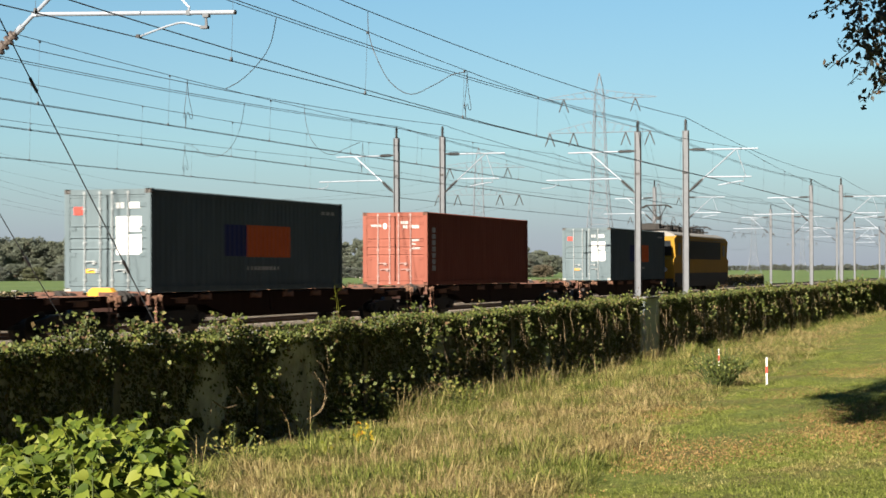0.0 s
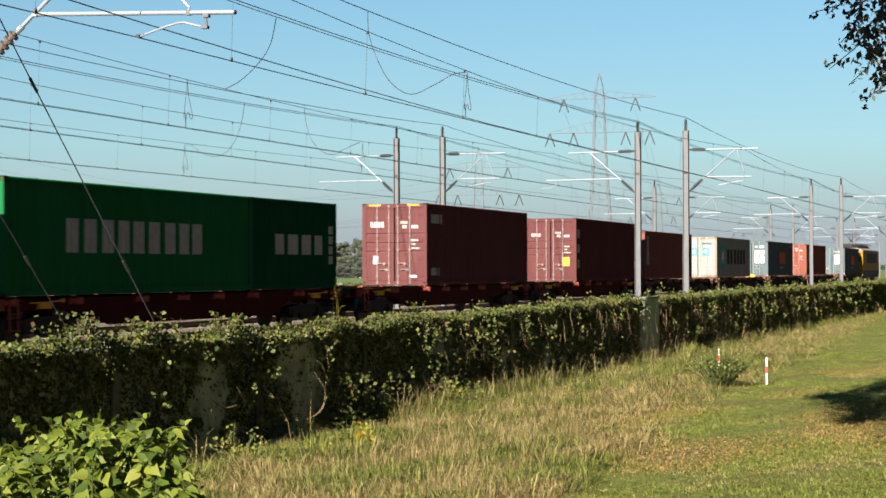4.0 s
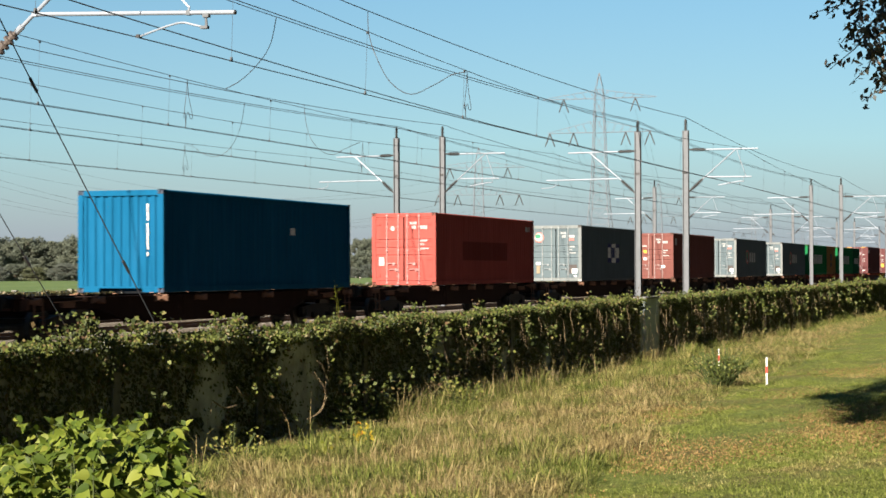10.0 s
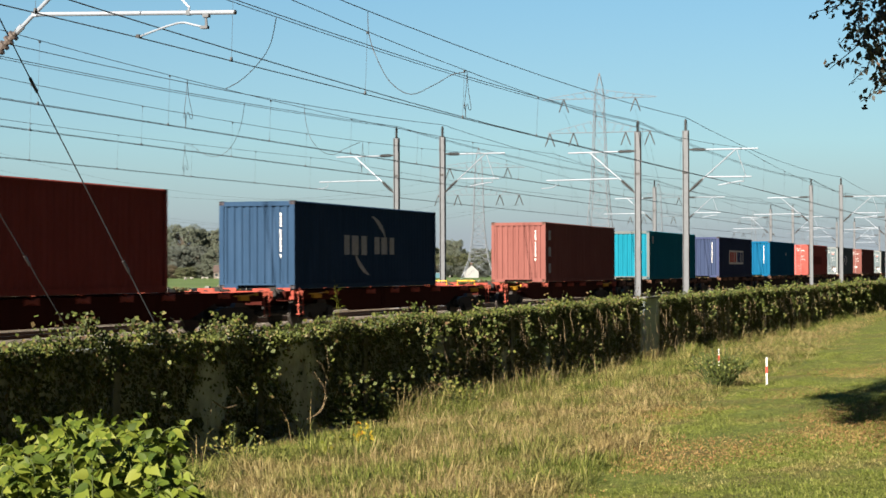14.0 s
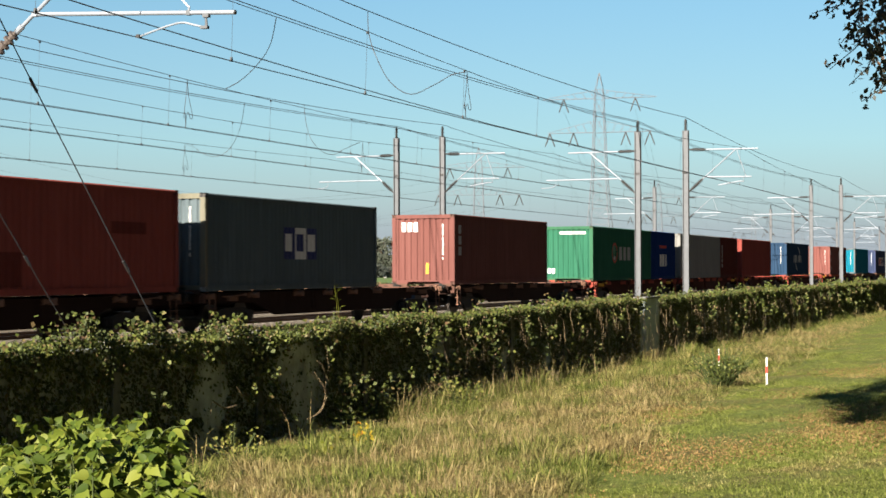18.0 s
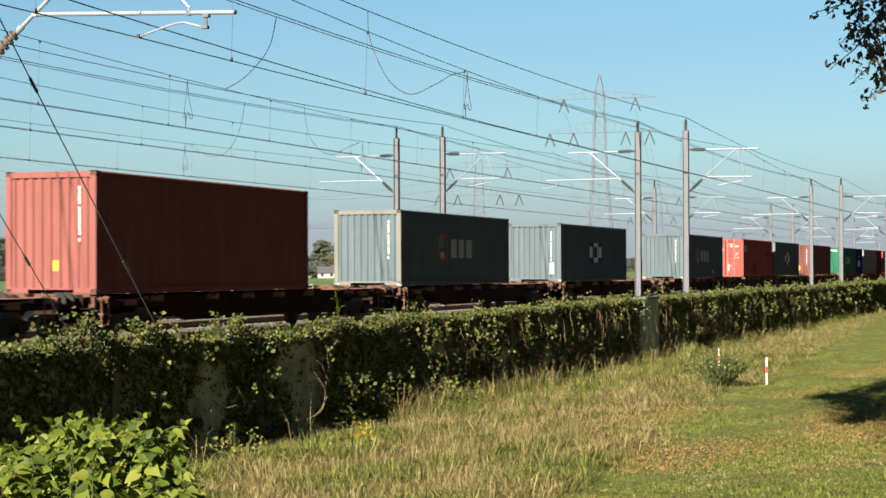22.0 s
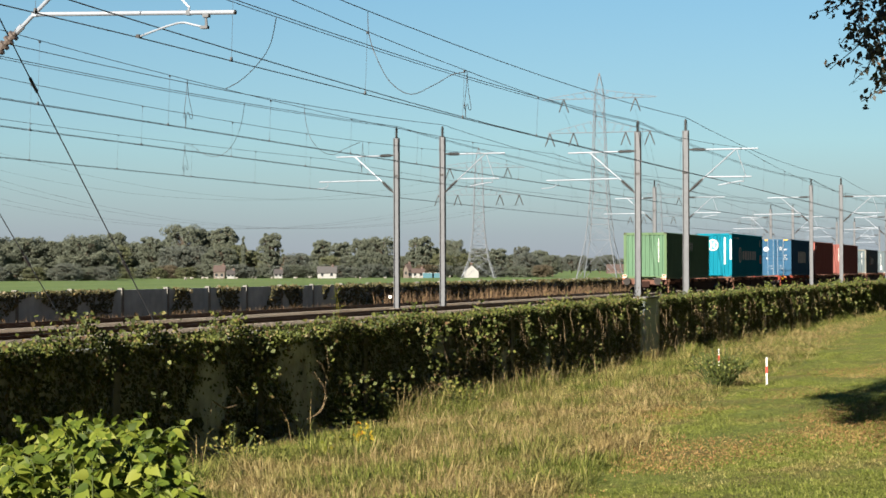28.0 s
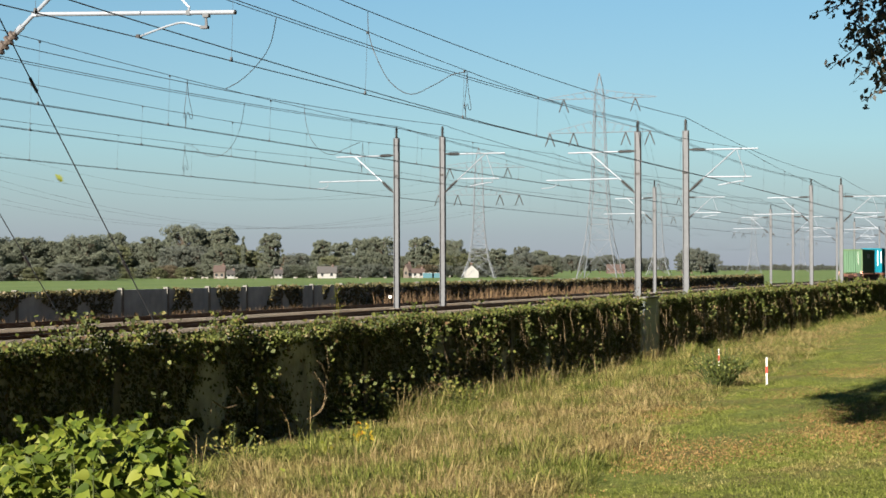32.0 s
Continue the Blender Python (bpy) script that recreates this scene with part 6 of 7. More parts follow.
def bush():
    """Tall broad-leaved weeds before the camera: arching stems with leaves to either side in turn."""
    b = thing("knotweed_bush", "tall bright green broad-leaved weeds growing before the wall", "bush")
    rng = np.random.default_rng(41)
    stems, rows = bmesh.new(), []
    for i in range(215):
        dist = 9.5 + 2.3 * rng.random()
        deg = 27.2 + 8.8 * rng.random()
        a = math.radians(deg)
        x, y = -math.sin(a) * dist, math.cos(a) * dist
        top = float(np.interp(deg, (27.0, 27.5, 28.0, 28.6, 29.4, 30.8, 31.6, 32.4, 33.4, 36), (0.28, 0.50, 0.80, 0.79, 0.72, 0.90, 0.84, 0.74, 0.60, 0.54))) - 0.75 * rng.random() ** 1.3
        base = Vector((x, y, ground_z(x)))
        lean = Vector((0.07 * rng.normal(), 0.09 * rng.normal(), 0))
        line = smooth_curve([base, base + lean * 0.35 + Vector((0, 0, (top - base.z) * 0.6)), base + lean * 1.1 + Vector((0, 0, (top - base.z) * 0.95)), base + lean * 1.9 + Vector((0, 0, top - base.z))], 5)
        tube(stems, line, 0.006, 5, 0.002)
        turn, k0 = rng.random() * 6.28, len(line)
        for k in range(26):
            f = 0.22 + 0.78 * k / 25.0
            q = f * (k0 - 1)
            c = line[int(q)].lerp(line[min(int(q) + 1, k0 - 1)], q % 1)
            turn += math.pi + 0.5 * rng.normal()
            size = (0.096 if f < 0.8 else 0.096 - 0.22 * (f - 0.8)) * (0.65 + 0.6 * rng.random())
            out = Vector((math.cos(turn), math.sin(turn), -0.15 - 0.45 * rng.random() if f < 0.93 else 0.9))
            rows.append((*(c + 0.25 * size * out.normalized()), *out.normalized(), size))
    tagged(part("stem_growth", stems, M_STEM, b), kind="stuff")
    r = np.array(rows)
    n = len(r)
    c, d, s = r[:, :3], r[:, 3:6], r[:, 6:]
    nrm = np.array([0.0, -0.35, 0.8]) + rng.normal(size=(n, 3)) * 0.5
    nrm -= d * np.sum(d * nrm, 1)[:, None]
    nrm /= np.linalg.norm(nrm, axis=1)[:, None]
    w = np.cross(nrm, d)
    # rounded blades, raised to either side of the middle rib and bent down to a drawn-out tip
    P = lambda u, q, lift: c + d * s * u + w * s * q + nrm * s * lift
    side = [(0.02, 0.20, 0.05), (0.20, 0.35, 0.09), (0.42, 0.34, 0.08), (0.66, 0.21, 0.03), (0.86, 0.08, -0.06)]
    pts = [P(0, 0, 0)] + [P(u, q, l) for u, q, l in side] + [P(1.06, 0, -0.16)] + [P(u, -q, l) for u, q, l in side[::-1]] + [P(0.40, 0, 0.0), P(0.72, 0, -0.04)]
    v = np.stack(pts, 1).reshape(-1, 3)
    k = len(pts)
    quads = [(0, 1, 2, 12), (12, 2, 3, 13), (13, 3, 4, 5), (13, 5, 6, 7), (13, 7, 8, 9), (12, 13, 9, 10), (0, 12, 10, 11)]
    f = np.concatenate([np.arange(n)[:, None] * k + np.array(q) for q in quads], 1).reshape(-1, 4)
    cloud("leaves", v, f, M_BUSH, b)
    return b


BUSH = bush()

# ---- the overhanging tree ----
def overhanging_tree():
    t = thing("tree", "broadleaved tree with brown-tinged dark leaves on hanging twigs", "tree", at=(1.6, 14.0, ground_z(1.6)))
    rng = np.random.default_rng(51)
    off = Vector((1.6, 14.0, ground_z(1.6)))
    wood, twig, leaves = bmesh.new(), bmesh.new(), []
    P = lambda *q: [Vector(p) - off for p in q]
    tube(wood, P((1.6, 14, -0.2), (1.55, 14.05, 2.0), (1.4, 14.2, 4.2), (1.2, 14.3, 6.5)), 0.24, 10, 0.12)
    limbs = [P((1.4, 14.2, 4.2), (0.3, 14.8, 5.0), (-0.9, 15.2, 4.9), (-1.75, 15.3, 4.45)), P((1.3, 14.2, 5.4), (0.2, 15.6, 6.2), (-0.8, 16.4, 6.6)),
             P((1.2, 14.3, 6.5), (-0.8, 15.0, 6.9), (-2.6, 16.0, 6.5), (-4.5, 18.4, 6.2)), P((1.3, 14.2, 5.8), (2.8, 15.2, 7.0), (3.8, 15.8, 7.2)), P((1.2, 14.3, 6.5), (1.3, 13.2, 8.4), (1.5, 12.6, 9.6))]
    for l in limbs:
        tube(wood, smooth_curve(l, 4), 0.09, 7, 0.03)

    def spray(a, b, n, spread, size):
        for i in range(n):
            f = rng.random()
            p = a.lerp(b, f)
            leaves.append((*(np.array(p) + rng.normal(size=3) * spread), size))

    # the near spray: a dense body of leaves with loose sprigs hanging from it
    for k in range(225):
        c = Vector((-1.80 + 0.74 * rng.random() ** 0.7, 15.3 + 0.3 * rng.normal(), 4.25 - 0.85 * rng.random() ** 1.2)) - off
        if c.x + off.x < -1.66 and c.z + off.z < 3.6:
            continue
        spray(c, c + Vector((0.12 * rng.normal(), 0.1 * rng.normal(), -0.14)), 8, 0.042, 0.064)
    for (x0, z0), (x1, z1), n in (((-1.6, 3.8), (-1.96, 3.40), 16), ((-1.72, 4.06), (-2.1, 3.88), 13), ((-1.42, 3.40), (-1.70, 3.12), 12), ((-1.55, 3.62), (-1.80, 3.26), 9), ((-1.7, 3.95), (-1.86, 3.62), 10), ((-1.4, 3.6), (-1.55, 3.22), 9), ((-1.8, 4.1), (-1.98, 3.86), 6)):
        a, b = Vector((x0, 15.3, z0)) - off, Vector((x1, 15.25, z1)) - off
        mid = a.lerp(b, 0.5) + Vector((0.03, 0, -0.03))
        tube(twig, [a, mid, b], 0.007, 4, 0.003)
        for i in range(n // 3 + 1):
            q = a.lerp(b, (i + 0.5) / (n // 3 + 1))
            spray(q, q + Vector((0, 0, -0.05)), 5, 0.03, 0.056)
    near = len(leaves)
    for l, n in ((limbs[0][:3], 350), (limbs[1], 400), (limbs[3], 500), (limbs[4], 500)):
        for a, b in zip(l, l[1:]):
            spray(a, b, n // len(l), 0.38, 0.09)
    # unseen bough, added between sun and spray to keep it in shade
    spray(Vector((-2.6, 8.9, 6.9)) - off, Vector((-1.3, 9.9, 6.7)) - off, 1900, 0.48, 0.15)
    tube(wood, P((1.2, 14.3, 6.5), (0.0, 12.2, 6.9), (-2.3, 9.8, 6.9)), 0.07, 6, 0.02)
    # unseen outer boughs, added high up to throw the shade on the grass
    lift = 6.5 / math.tan(SUN_ELEV)
    for gx, gy, sx, sy, n in ((-3.9, 30.2, 0.25, 0.5, 600), (-3.4, 29.4, 0.35, 0.9, 900), (-3.0, 27.8, 0.4, 1.1, 1200), (-2.75, 26.0, 0.3, 1.0, 900), (-3.3, 31.9, 0.28, 0.9, 700), (-3.2, 33.8, 0.22, 0.8, 420), (-2.4, 29.0, 0.4, 1.6, 1000), (-2.85, 24.8, 0.18, 0.4, 260)):
        for i in range(n):
            q = np.array((gx + math.sin(SUN_AZ) * lift, gy + math.cos(SUN_AZ) * lift, 6.15)) + rng.normal(size=3) * np.array((sx, sy, 0.15)) * 0.8
            leaves.append((*(q - np.array(off)), 0.12))
    part("trunk", wood, M_BARK, t)
    p = np.array(leaves)
    v, f = leaf_quads(p[:, :3], p[:, 3], rng, 0.9, 0.6)
    cloud("crown", v[4 * near:], f[near:] - 4 * near, M_TREELEAF, t)
    hanging = part("hanging_bough", twig, M_BARK, t, "thin drooping twigs at the end of a limb")
    cloud("leaves", v[:4 * near], f[:near], M_TREELEAF, hanging)
    return hanging, Vector((-1.75, 15.3, 4.45)) - off


SPRAY, SPRAY_ROOT = overhanging_tree()


# ---- small things on the grass ----
def stake(x, y):
    z = ground_z(x)
    s = thing("marker_stake", "white marker stake with a red band standing in the grass", "stake", "marker stakes", at=(x, y, z))
    part("pole", box(bmesh.new(), -0.015, 0.015, -0.015, 0.015, -0.2, 0.50), M_WHITE, s)
    part("band", box(bmesh.new(), -0.018, 0.018, -0.018, 0.018, 0.21, 0.34), M_RED, s, "red band")
    part("cap", box(bmesh.new(), -0.02, 0.02, -0.02, 0.02, 0.50, 0.512), M_PALE, s)


stake(-7.77, 40.86)
stake(-5.63, 34.47)


def weed(name, x, y, r, h, n, size, mat, label, seed):
    rng = np.random.default_rng(seed)
    w = thing(name, label, "plant", at=(x, y, ground_z(x)))
    st, c = bmesh.new(), []
    for i in range(max(6, n // 14)):
        a, q = rng.random() * 6.28, r * rng.random() ** 0.6
        tip = Vector((q * math.cos(a), q * math.sin(a), h * (0.45 + 0.55 * rng.random())))
        tube(st, [(0.25 * tip.x, 0.25 * tip.y, -0.03), tip * 0.6, tip], 0.006, 4)
        for k in range(14):
            c.append(np.array(tip) * (0.3 + 0.75 * rng.random()) + rng.normal(size=3) * 0.05)
    tagged(part("stem_growth", st, M_STEM, w), kind="stuff")
    c = np.array(c)
    v, f = leaf_quads(c, np.full(len(c), size), rng, 0, 0.7)
    cloud("leaves", v, f, mat, w)


M_SHRUB = leafy("shrub_leaves", [(0.0, (0.035, 0.05, 0.012)), (0.6, (0.075, 0.10, 0.022)), (1.0, (0.13, 0.145, 0.035))], 0.3)
M_LIMELEAF = leafy("lime_leaves", [(0.0, (0.08, 0.10, 0.012)), (0.7, (0.17, 0.18, 0.02)), (1.0, (0.28, 0.24, 0.03))], 0.4)
M_YELLOWLEAF = leafy("yellow_leaves", [(0.0, (0.2554, 0.2067, 0.01824)), (0.7, (0.3192, 0.2584, 0.0266)), (1.0, (0.3648, 0.1581, 0.01824))], 0.4)
weed("low_shrub", -6.38, 33.6, 0.68, 0.78, 1200, 0.05, M_SHRUB, "low dark green shrub beside the marker stakes", 61)
weed("yellow_weed", -8.95, 22.1, 0.12, 0.30, 70, 0.055, M_YELLOWLEAF, "yellow and orange broad-leaved weed in the grass", 62)
weed("yellow_weed", -8.9, 20.6, 0.22, 0.14, 50, 0.06, M_LIMELEAF, "low yellow-green weed in the grass", 65)
weed("yellow_weed", -9.5, 22.4, 0.24, 0.30, 80, 0.05, M_LIMELEAF, "low yellow-green weed in the grass", 66)
weed("low_weed", -9.9, 20.2, 0.35, 0.5, 220, 0.05, M_GRASS, "low green weed at the foot of the wall", 63)
weed("low_weed", -10.1, 29.5, 0.5, 0.6, 320, 0.05, M_GRASS, "low green weed at the foot of the wall", 64)


def tall_weed(x, y, z, h, seed):
    """A single upright weed with long narrow leaves, rooted on the wall's top among the ivy."""
    w = thing("tall_weed", "single pale green weed standing up out of the ivy", "plant", at=(x, y, z))
    rng = np.random.default_rng(seed)
    for d in (0.0, 0.07):
        line = smooth_curve([(0, d, 0), (0.01, d - 0.05, 0.5 * h), (0.02, d - 0.16, (1.0 - 2 * d) * h)], 5)
        stem = part("stem", tube(bmesh.new(), line, 0.005, 5, 0.002), M_LIMELEAF, w)
        for k in range(7):
            c = line[min(len(line) - 1, 4 + k)]
            a, bm = rng.random() * 6.28, bmesh.new()
            out = Vector((math.cos(a), math.sin(a) * 1.2, 0.9)).normalized() * (0.13 + 0.07 * rng.random())
            side = out.cross(Vector((1, 0.2, 0.3))).normalized() * 0.010
            pts = [bm.verts.new(p) for p in (c, c + out * 0.45 + side, c + out - Vector((0, 0, 0.05)), c + out * 0.45 - side)]
            bm.faces.new(pts)
            part("leaf", bm, M_LIMELEAF, stem)


tall_weed(WALL_X + 0.05, 25.95, 0.84, 0.66, 67)


def reeds():
    rng = np.random.default_rng(71)
    ys = np.concatenate([26.5 + 3.4 * rng.random(34), 31 + 20 * rng.random(46), 18.5 + 6 * rng.random(12)])
    p = np.stack([WALL_X + 0.35 + 0.7 * rng.random(len(ys)), ys, np.full(len(ys), -0.76)], 1)
    blades("dry_stalks", p, 0.62, 0.006, M_DRY, "tall dry stalks leaning against the ivy", 72, 0.9)
    ys = 30 + 90 * rng.random(3200)
    ys = ys[[noise.noise(Vector((y * 0.5, 1, 8))) > 0.05 for y in ys]]
    p = np.stack([-17.2 + 0.9 * rng.normal(size=len(ys)) * 0.6, ys, np.full(len(ys), -0.61)], 1)
    blades("track_weeds", p, 0.34, 0.008, M_TANWEED, "tufts of orange-tan weeds beside the track", 74, 0.6)
    ys = 45 + 160 * rng.random(9000)
    p = np.stack([FAR_WALL_X + 0.4 + 0.9 * rng.random(len(ys)) ** 1.5, ys, np.full(len(ys), -0.63)], 1)
    keep = np.array([noise.noise(Vector((y * 0.12, 0, 3))) > -0.25 for y in ys])
    shrub = np.stack([FAR_WALL_X + 0.8 + 1.6 * rng.random(2600), 96 + 62 * rng.random(2600), np.full(2600, -0.63)], 1)
    shrub = shrub[[noise.noise(Vector((q[1] * 0.16, 2, 5))) > -0.12 for q in shrub]]
    blades("bare_shrubs", shrub, 1.0, 0.022, M_WEED, "brown leafless shrubs before the far wall", 75, 0.5)
    blades("trackside_weeds", p[keep], 0.5, 0.009, M_WEED, "brown withered weeds along the far wall", 73, 0.4)


M_TANWEED = leafy("tan_weeds", [(0.0, (0.12, 0.10, 0.03)), (0.6, (0.24, 0.15, 0.06)), (1.0, (0.33, 0.22, 0.09))], 0.3, 0.9)
M_WEED = leafy("withered_weeds", [(0.0, (0.05, 0.034, 0.02)), (0.6, (0.105, 0.068, 0.042)), (1.0, (0.15, 0.105, 0.055))], 0.2, 0.9)
reeds()


M_PIER = plain("pier_concrete", (0.32, 0.365, 0.39), 0.9, 0.0, 0.2, 2.0)


def pier():
    p = tagged(thing("wall_pier", "grey concrete pier closing a gap in the overgrown wall", "pier"), kind="structure")
    bm = bmesh.new()
    box(bm, WALL_X - 0.14, WALL_X + 0.14, 46.75, 48.3, -0.85, 0.93)
    part("slab", bm, M_PIER, p)
    bm = bmesh.new()
    box(bm, WALL_X - 0.17, WALL_X + 0.17, 46.7, 48.35, 0.93, 0.98)
    part("coping", bm, M_POST, p)
    for i in range(4):
        bm = bmesh.new()
        box(bm, WALL_X + 0.14, WALL_X + 0.18, 48.12, 48.27, 0.80 - 0.11 * i, 0.87 - 0.11 * i)
        part("marker_plate", bm, M_WHITE, p)


pier()


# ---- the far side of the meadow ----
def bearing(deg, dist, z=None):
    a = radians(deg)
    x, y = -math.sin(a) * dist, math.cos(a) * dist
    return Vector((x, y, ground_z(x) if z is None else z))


def tree_kind(seed, height, width, low, leaf, n, spire=False):
    rng = np.random.default_rng(seed)
    wood = bmesh.new()
    tube(wood, [(0, 0, -0.3), (0.1, 0, height * 0.3), (0, 0.1, height * 0.75)], 0.03 * height, 7, 0.008 * height)
    lobes = []
    for i in range(170 if not spire else 24):
        z = height * (low + (0.94 - low) * rng.random()) if not spire else height * (low + (0.95 - low) * i / 24)
        a, q = rng.random() * 6.28, width * 0.44 * rng.random() ** 0.5 * (1.0 if spire else (1.0 - ((z / height - 0.5) / 0.56) ** 2) ** 0.5)
        r = width * (0.03 + 0.065 * rng.random()) * (1.0 if not spire else 2.4 - i / 13)
        c = Vector((q * math.cos(a) * (0.3 if spire else 1), q * math.sin(a) * (0.3 if spire else 1), z))
        lobes.append((c, r))
        tube(wood, [(0, 0, z * 0.55), c * 0.6 + Vector((0, 0, z * 0.35)), c], 0.006 * height, 4, 0.002 * height)
    pts, outs = [], []
    for c, r in lobes:
        k = n // len(lobes)
        d = rng.normal(size=(k, 3))
        d /= np.linalg.norm(d, axis=1)[:, None]
        q = r * (1.12 - 0.5 * rng.random(k) ** 2.2)
        pts.append(np.array(c) + d * q[:, None] * np.array([1, 1, 0.85 if not spire else 1.5]))
        outs.append(d)
    p, o = np.concatenate(pts), np.concatenate(outs)
    keep = p[:, 2] > height * 0.04
    p, o = p[keep], o[keep]
    v, f = leaf_quads(p, np.full(len(p), leaf), rng, 0.2, 0.9, o * 0.3)
    return to_mesh("trunk", wood, M_BARK), v, f


def far_tree(kind, at, scale, turn, mat, label):
    trunk, crown = kind
    t = thing("tree", label, "tree", "trees along the meadow", at=at)
    t.scale = scale
    t.rotation_euler = (0, 0, turn)
    part("trunk", trunk, M_BARK, t)
    part("crown", crown, mat, t)


def crown_mesh(v, f):
    ob = cloud("crown", v, f, M_HAZELEAF)
    me = ob.data
    bpy.data.objects.remove(ob)
    return me


KINDS = []
for seed, h, w, low, sp in ((1, 12, 11, 0.12, False), (2, 12, 9, 0.16, False), (3, 12, 13, 0.10, False), (4, 12, 8, 0.15, False), (5, 12, 4.0, 0.1, True), (6, 12, 12, 0.08, False)):
    tr, v, f = tree_kind(seed, h, w, low, 0.32, 17000, sp)
    KINDS.append((tr, crown_mesh(v, f)))
# rusty, olive and grey-green crowns, likewise lightened to imitate haze
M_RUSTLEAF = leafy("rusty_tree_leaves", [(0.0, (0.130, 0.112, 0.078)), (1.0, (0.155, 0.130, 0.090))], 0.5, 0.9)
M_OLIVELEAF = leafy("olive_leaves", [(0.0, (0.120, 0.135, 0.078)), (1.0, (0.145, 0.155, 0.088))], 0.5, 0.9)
M_HAZEGREY = leafy("haze_greyed_leaves", [(0.0, (0.112, 0.128, 0.112)), (1.0, (0.135, 0.150, 0.132))], 0.5, 0.9)


def wood_line():
    rng = np.random.default_rng(81)
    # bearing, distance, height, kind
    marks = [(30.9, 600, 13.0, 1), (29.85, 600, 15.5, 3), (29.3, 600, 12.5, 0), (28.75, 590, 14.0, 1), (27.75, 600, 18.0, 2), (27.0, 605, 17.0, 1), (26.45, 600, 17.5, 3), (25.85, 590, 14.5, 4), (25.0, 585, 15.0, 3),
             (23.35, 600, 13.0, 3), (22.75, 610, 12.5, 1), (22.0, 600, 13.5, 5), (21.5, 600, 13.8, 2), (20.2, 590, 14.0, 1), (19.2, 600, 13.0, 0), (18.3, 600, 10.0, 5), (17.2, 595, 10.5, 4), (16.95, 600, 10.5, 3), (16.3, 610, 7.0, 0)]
    mats = [M_HAZELEAF, M_HAZEGREY, M_HAZELEAF, M_OLIVELEAF, M_HAZEGREY, M_RUSTLEAF]
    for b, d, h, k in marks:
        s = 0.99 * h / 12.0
        far_tree(KINDS[k], bearing(b, d), (s * 0.95, s * 0.95, s), rng.random() * 6, M_HAZELEAF if h > 12 else M_HAZEGREY, "tall broadleaved tree beyond the meadow")
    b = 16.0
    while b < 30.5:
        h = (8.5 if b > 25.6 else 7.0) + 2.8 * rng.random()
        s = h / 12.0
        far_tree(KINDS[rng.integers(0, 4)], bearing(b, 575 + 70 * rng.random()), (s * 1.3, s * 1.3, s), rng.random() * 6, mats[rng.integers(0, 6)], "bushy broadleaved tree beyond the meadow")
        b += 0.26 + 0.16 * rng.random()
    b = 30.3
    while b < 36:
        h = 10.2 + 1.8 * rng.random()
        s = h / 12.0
        far_tree(KINDS[(0, 2, 5)[rng.integers(0, 3)]], bearing(b, 470 + 25 * rng.random()), (s * 1.35, s * 1.35, s), rng.random() * 6, M_HAZELEAF, "dense round-topped tree at the meadow's edge")
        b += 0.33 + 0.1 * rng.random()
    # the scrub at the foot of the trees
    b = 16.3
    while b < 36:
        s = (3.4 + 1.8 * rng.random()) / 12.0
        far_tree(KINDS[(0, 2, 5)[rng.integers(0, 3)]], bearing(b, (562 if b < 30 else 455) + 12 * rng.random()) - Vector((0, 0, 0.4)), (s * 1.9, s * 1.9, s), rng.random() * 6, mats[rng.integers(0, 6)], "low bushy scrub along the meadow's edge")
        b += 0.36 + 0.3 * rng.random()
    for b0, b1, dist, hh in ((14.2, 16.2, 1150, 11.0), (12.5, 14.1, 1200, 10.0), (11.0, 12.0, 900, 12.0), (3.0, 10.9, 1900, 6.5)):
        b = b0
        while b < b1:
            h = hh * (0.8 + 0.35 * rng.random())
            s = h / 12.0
            far_tree(KINDS[rng.integers(0, 4)], bearing(b, dist + 40 * rng.random()), (s * 1.2, s * 1.2, s), rng.random() * 6, M_HAZEGREY, "far broadleaved tree on the horizon")
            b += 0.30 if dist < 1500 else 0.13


def unseen_tree_belt():
    """Unseen row of trees added behind the camera, blocking sky light from the train."""
    rng = np.random.default_rng(99)
    y = -45.0
    while y < 320:
        s = (37 + 6 * rng.random()) / 12.0
        x = 15 + 3 * rng.random()
        far_tree(KINDS[(0, 2, 5)[rng.integers(0, 3)]], (x, y, ground_z(x)), (0.55 * s, 0.55 * s, s), rng.random() * 6, M_TREELEAF, "unseen tall tree added beside the grass verge to block sky light")
        y += 3.2 + 1.2 * rng.random()


wood_line()
unseen_tree_belt()

M_BRICK = plain("house_brick", (0.0798, 0.05415, 0.0456), 0.9)
M_LIME = plain("white_plaster", (0.1824, 0.1824, 0.1786), 0.85, 0.0, 0.08)
M_ROOF = plain("dark_roof_tiles", (0.0342, 0.03135, 0.03135), 0.85)
M_ROOFRED = plain("brown_roof_tiles", (0.04845, 0.0342, 0.03021), 0.85)
M_ROOFGREY = plain("grey_roof_tiles", (0.048, 0.046, 0.046), 0.85)
M_BUFF = plain("buff_brick", (0.092, 0.078, 0.066), 0.9)
M_PANE = plain("window_glass", (0.0171, 0.01995, 0.0228), 0.15)
M_SHED = plain("teal_sheeting", (0.02, 0.068, 0.088), 0.6)


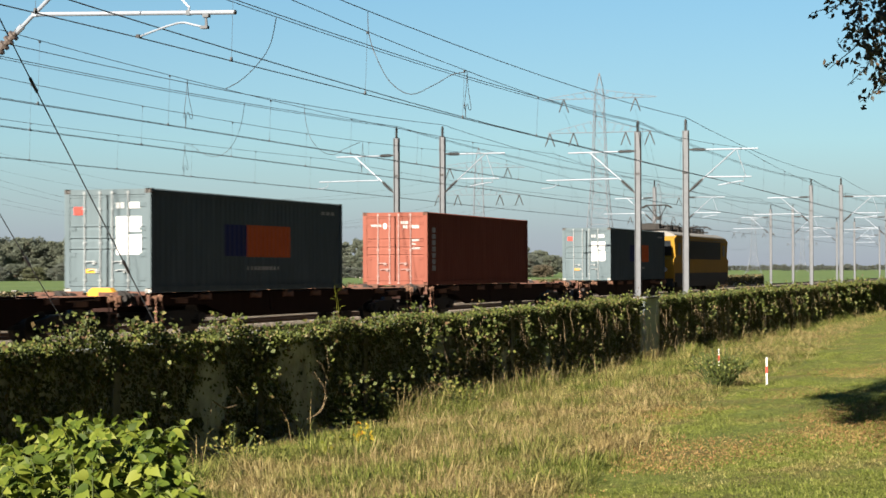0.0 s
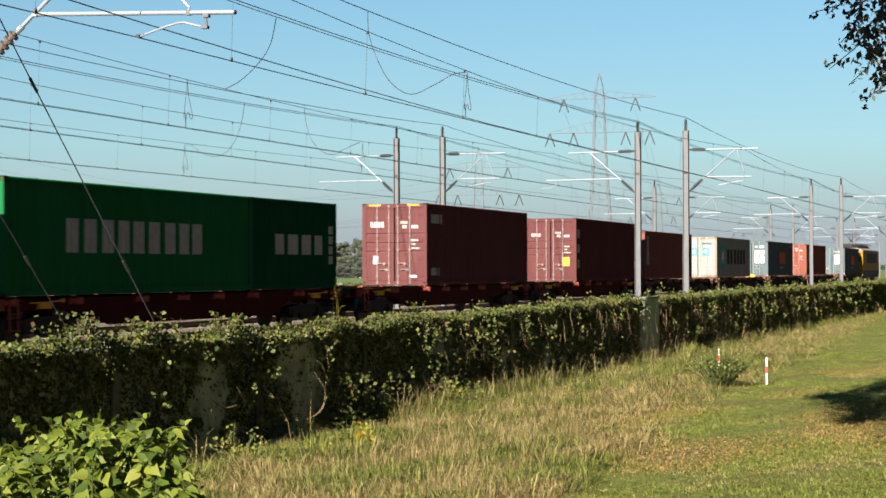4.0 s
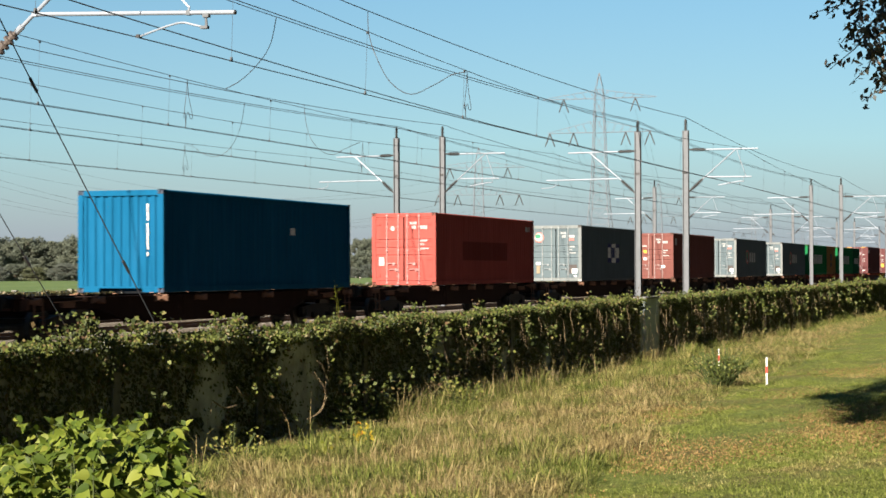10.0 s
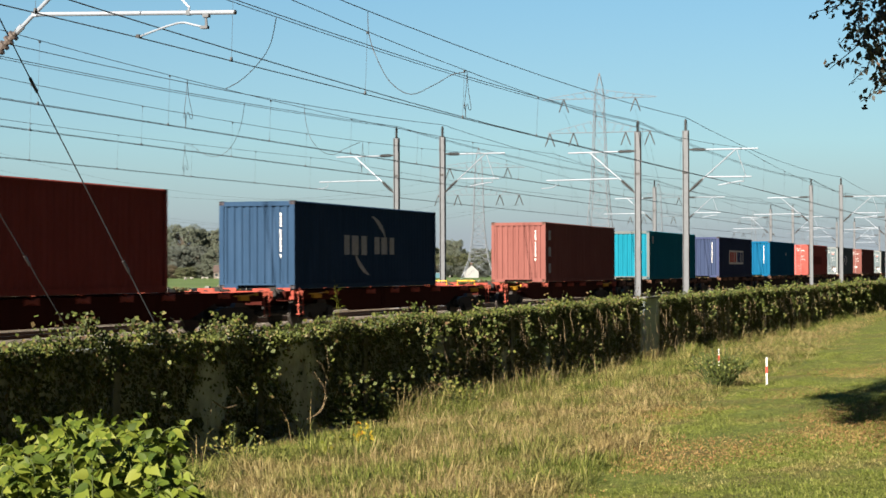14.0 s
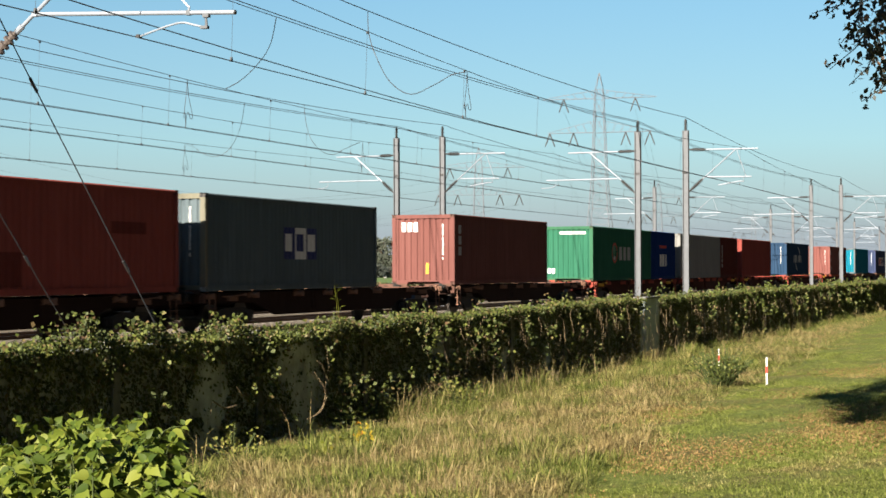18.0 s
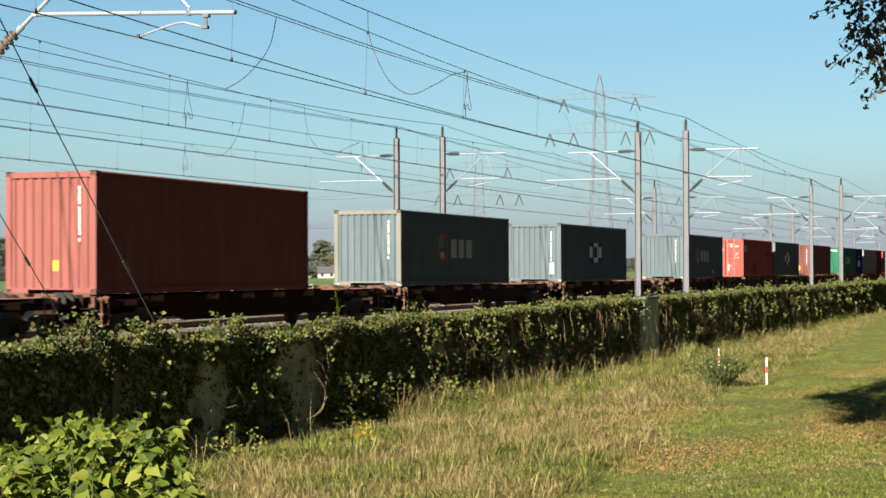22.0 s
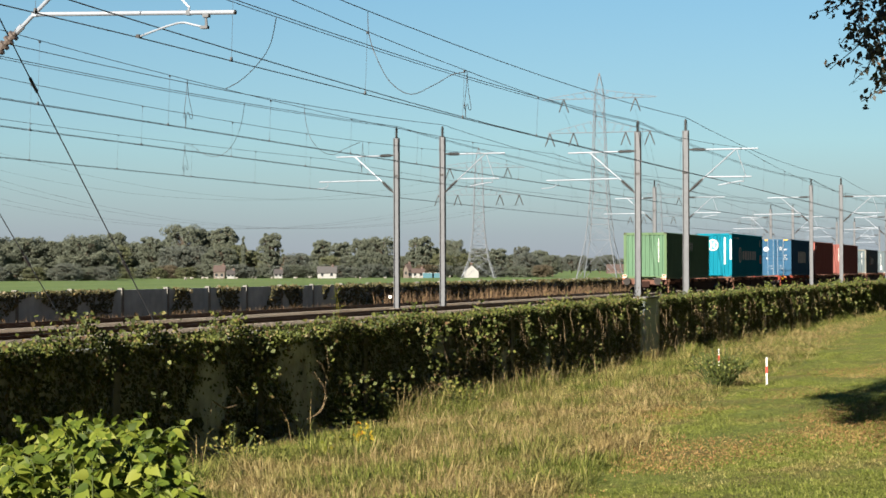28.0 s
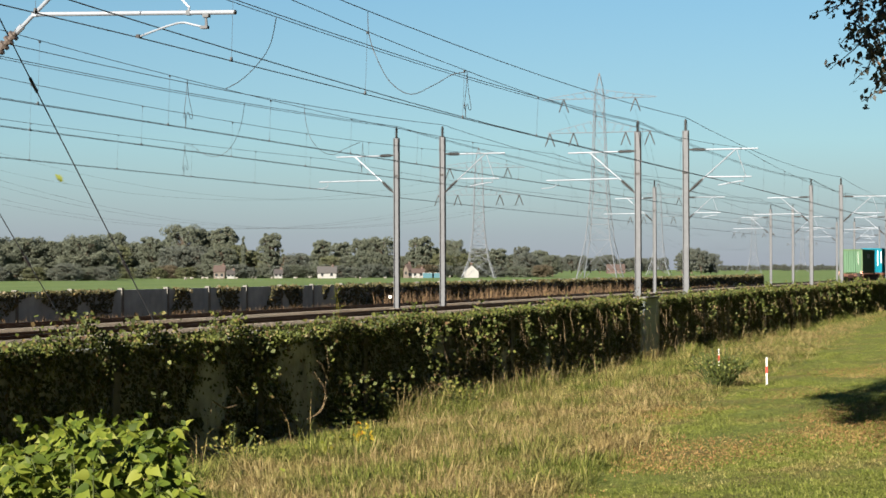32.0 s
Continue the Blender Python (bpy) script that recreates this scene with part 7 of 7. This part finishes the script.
def house(b, dist, w, d, eave, ridge, wall, roof, turn, label, chimney=True):
    h = thing("house", label, "house", "houses beyond the meadow", at=bearing(b, dist))
    h.rotation_euler = (0, 0, radians(turn))
    h.scale = (0.74, 0.74, 0.74)
    bm = bmesh.new()
    prism(bm, [(-d / 2, 0), (d / 2, 0), (d / 2, eave), (0, ridge), (-d / 2, eave)], -w / 2, w / 2)
    part("wall", bm, wall, h)
    r = None
    for s in (-1, 1):
        bm = bmesh.new()
        prism(bm, [(0, ridge + 0.05), (0, ridge + 0.3), (s * (d / 2 + 0.4), eave - 0.05), (s * (d / 2 + 0.4), eave - 0.3)], -w / 2 - 0.3, w / 2 + 0.3)
        r = part("roof", bm, roof, h)
    if chimney:
        part("chimney", box(bmesh.new(), w * 0.25, w * 0.25 + 0.7, -0.4, 0.4, ridge - 0.6, ridge + 1.1), M_BRICK, r)
    n = max(2, int(w / 2.6))
    for i in range(n):
        x = -w / 2 + w * (i + 0.5) / n
        bm = bmesh.new()
        box(bm, x - 0.5, x + 0.5, -d / 2 - 0.04, -d / 2 + 0.05, 0.9, 2.1)
        win = part("window", bm, M_PANE, h)
        part("sill", box(bmesh.new(), x - 0.6, x + 0.6, -d / 2 - 0.12, -d / 2 - 0.04, 0.78, 0.9), M_LIME, win)
    part("window", box(bmesh.new(), -w / 2 - 0.04, -w / 2 + 0.02, -0.6, 0.6, eave * 0.45, eave * 0.45 + 1.2), M_PANE, h)


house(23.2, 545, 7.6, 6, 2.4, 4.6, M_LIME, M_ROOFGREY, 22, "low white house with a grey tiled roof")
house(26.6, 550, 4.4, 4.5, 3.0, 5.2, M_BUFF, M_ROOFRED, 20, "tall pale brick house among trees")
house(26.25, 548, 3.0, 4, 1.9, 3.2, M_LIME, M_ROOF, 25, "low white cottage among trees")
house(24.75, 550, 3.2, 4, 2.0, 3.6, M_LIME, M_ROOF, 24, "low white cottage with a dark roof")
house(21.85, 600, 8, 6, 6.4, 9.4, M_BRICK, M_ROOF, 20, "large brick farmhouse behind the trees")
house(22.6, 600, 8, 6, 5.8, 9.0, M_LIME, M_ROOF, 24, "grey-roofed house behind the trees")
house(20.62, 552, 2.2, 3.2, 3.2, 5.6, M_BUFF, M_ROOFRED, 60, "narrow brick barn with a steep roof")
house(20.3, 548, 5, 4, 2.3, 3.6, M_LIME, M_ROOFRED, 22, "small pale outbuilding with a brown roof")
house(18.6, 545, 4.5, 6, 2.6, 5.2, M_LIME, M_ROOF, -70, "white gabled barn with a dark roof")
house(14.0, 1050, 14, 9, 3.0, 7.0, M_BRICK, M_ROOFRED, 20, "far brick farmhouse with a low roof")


def shed(b):
    s = thing("shed", "teal sheet-clad shed beside the houses", "shed", at=bearing(b, 546))
    part("wall", box(bmesh.new(), -1.5, 1.5, -1.2, 1.2, 0, 1.5), M_SHED, s)
    part("roof", box(bmesh.new(), -1.6, 1.6, -1.3, 1.3, 1.5, 1.58), M_PALE, s)


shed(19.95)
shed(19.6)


def sheep_flock():
    rng = np.random.default_rng(91)
    wool, dark = plain("fleece", (0.1824, 0.1786, 0.1596), 0.95), plain("sheep_face", (0.1995, 0.171, 0.1482), 0.9)
    bm = bmesh.new()
    bmesh.ops.create_icosphere(bm, subdivisions=2, radius=0.5)
    for v in bm.verts:
        v.co = Vector((v.co.x * 0.7, v.co.y * 1.25, 0.62 + v.co.z * 0.66)) * (1 + 0.05 * noise.noise(v.co * 6))
    body = to_mesh("body", bm, wool)
    head = to_mesh("head", prism(bmesh.new(), [(0.55, 0.72), (0.78, 0.55), (0.92, 0.60), (0.80, 0.85), (0.6, 0.95)], -0.1, 0.1), dark)
    leg = to_mesh("leg", tube(bmesh.new(), [(0, 0, 0), (0, 0, 0.4)], 0.04, 5), dark)
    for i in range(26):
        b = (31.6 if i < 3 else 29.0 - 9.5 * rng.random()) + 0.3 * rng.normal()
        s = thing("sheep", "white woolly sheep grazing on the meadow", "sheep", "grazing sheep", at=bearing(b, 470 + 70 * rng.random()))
        s.rotation_euler = (0, 0, rng.random() * 6.28)
        s.scale = (0.72, 0.72, 0.72)
        part("body", body, wool, s)
        part("head", head, dark, s)
        for x in (-0.2, 0.2):
            for y in (-0.38, 0.38):
                part("leg", leg, dark, s, at=(x, y, 0))


sheep_flock()


# ---- leaves blown off the tree ----
def falling_leaf():
    leaf = thing("falling_leaf", "small yellow-green leaf drifting down from the tree", "leaf", "falling leaves")
    bm = bmesh.new()
    o = [(0.0, -0.03), (0.018, -0.012), (0.02, 0.008), (0.0, 0.036), (-0.02, 0.008), (-0.018, -0.012)]
    mid = bm.verts.new((0, 0, -0.006))
    v = [bm.verts.new((x, y, 0.004 if x else 0.0)) for x, y in o]
    for i in range(6):
        bm.faces.new((mid, v[i], v[(i + 1) % 6]))
    part("blade", bm, M_BUSH, leaf)
    part("stalk", tube(bmesh.new(), [(0, -0.028, 0), (0, -0.05, 0.006)], 0.0015, 4), M_STEM, leaf)
    return leaf


LEAF_A, LEAF_B = falling_leaf(), falling_leaf()

# ---- what moves ----
RUN = [(0.0, 7.82), (1.0, 31.15), (2.0, 54.49), (3.0, 77.78), (6.0, 148.07), (7.0, 171.37), (8.0, 194.71), (9.0, 218.14), (10.0, 241.64), (11.0, 265.05),
       (12.0, 288.47), (13.0, 311.87), (14.0, 335.25), (17.0, 405.46), (18.0, 429.02), (19.0, 452.44), (20.0, 475.89), (21.0, 499.30), (22.0, 522.85),
       (23.0, 546.41), (24.0, 569.93), (25.0, 593.42), (28.0, 663.95), (29.0, 687.6), (30.0, 711.6), (31.0, 735.8), (32.0, 760.2)]


def sway(root, much, slow, seconds=32.0, step=0.5):
    """Rows of a slow, uneven rocking in the wind about a root."""
    rows = []
    for i in range(int(seconds / step) + 1):
        t = i * step
        a = much * (math.sin(t * slow) + 0.6 * math.sin(t * slow * 1.73 + 1.0))
        b = much * 0.6 * math.sin(t * slow * 1.31 + 2.0)
        rows.append((t, pose(root[0], root[1], root[2], b, a, 0) @ pose(-root[0], -root[1], -root[2])))
    return rows


def motions():
    walk(BUSH, sway((-5.5, 9.2, -0.45), 0.16, 2.6))
    walk(SPRAY, sway(SPRAY_ROOT, 0.55, 3.1))
    for car, rear, z in CARS:
        walk(car, [(t, pose(TRAIN_X, rear + s, z)) for t, s in RUN])
    walk(LEAF_A, [(0.0, pose(-2.4, 9.8, 6.8)), (28.9, pose(-2.4, 9.8, 6.8)), (29.25, pose(-3.0, 10.8, 4.6, 40, 0, 30)), (29.6, pose(-3.6, 11.33, 3.36, 80, 30, 60)), (30.0, pose(-4.05, 11.25, 2.7, 40, 60, 100)),
                  (30.5, pose(-4.48, 11.13, 1.95, 70, 20, 140)), (31.1, pose(-4.79, 10.99, 1.12, 30, 40, 100)), (32.0, pose(-5.0, 10.9, 0.4, 20, 0, 60))])
    walk(LEAF_B, [(0.0, pose(-2.7, 9.6, 6.7)), (30.9, pose(-2.7, 9.6, 6.7)), (31.2, pose(-4.3, 10.3, 4.6, 30, 20, 40)), (31.5, pose(-5.29, 10.1, 3.22, 60, 20, 80)), (31.8, pose(-5.35, 9.58, 2.54, 40, 60, 110)), (32.0, pose(-5.49, 8.93, 2.26, 60, 40, 150))])


motions()
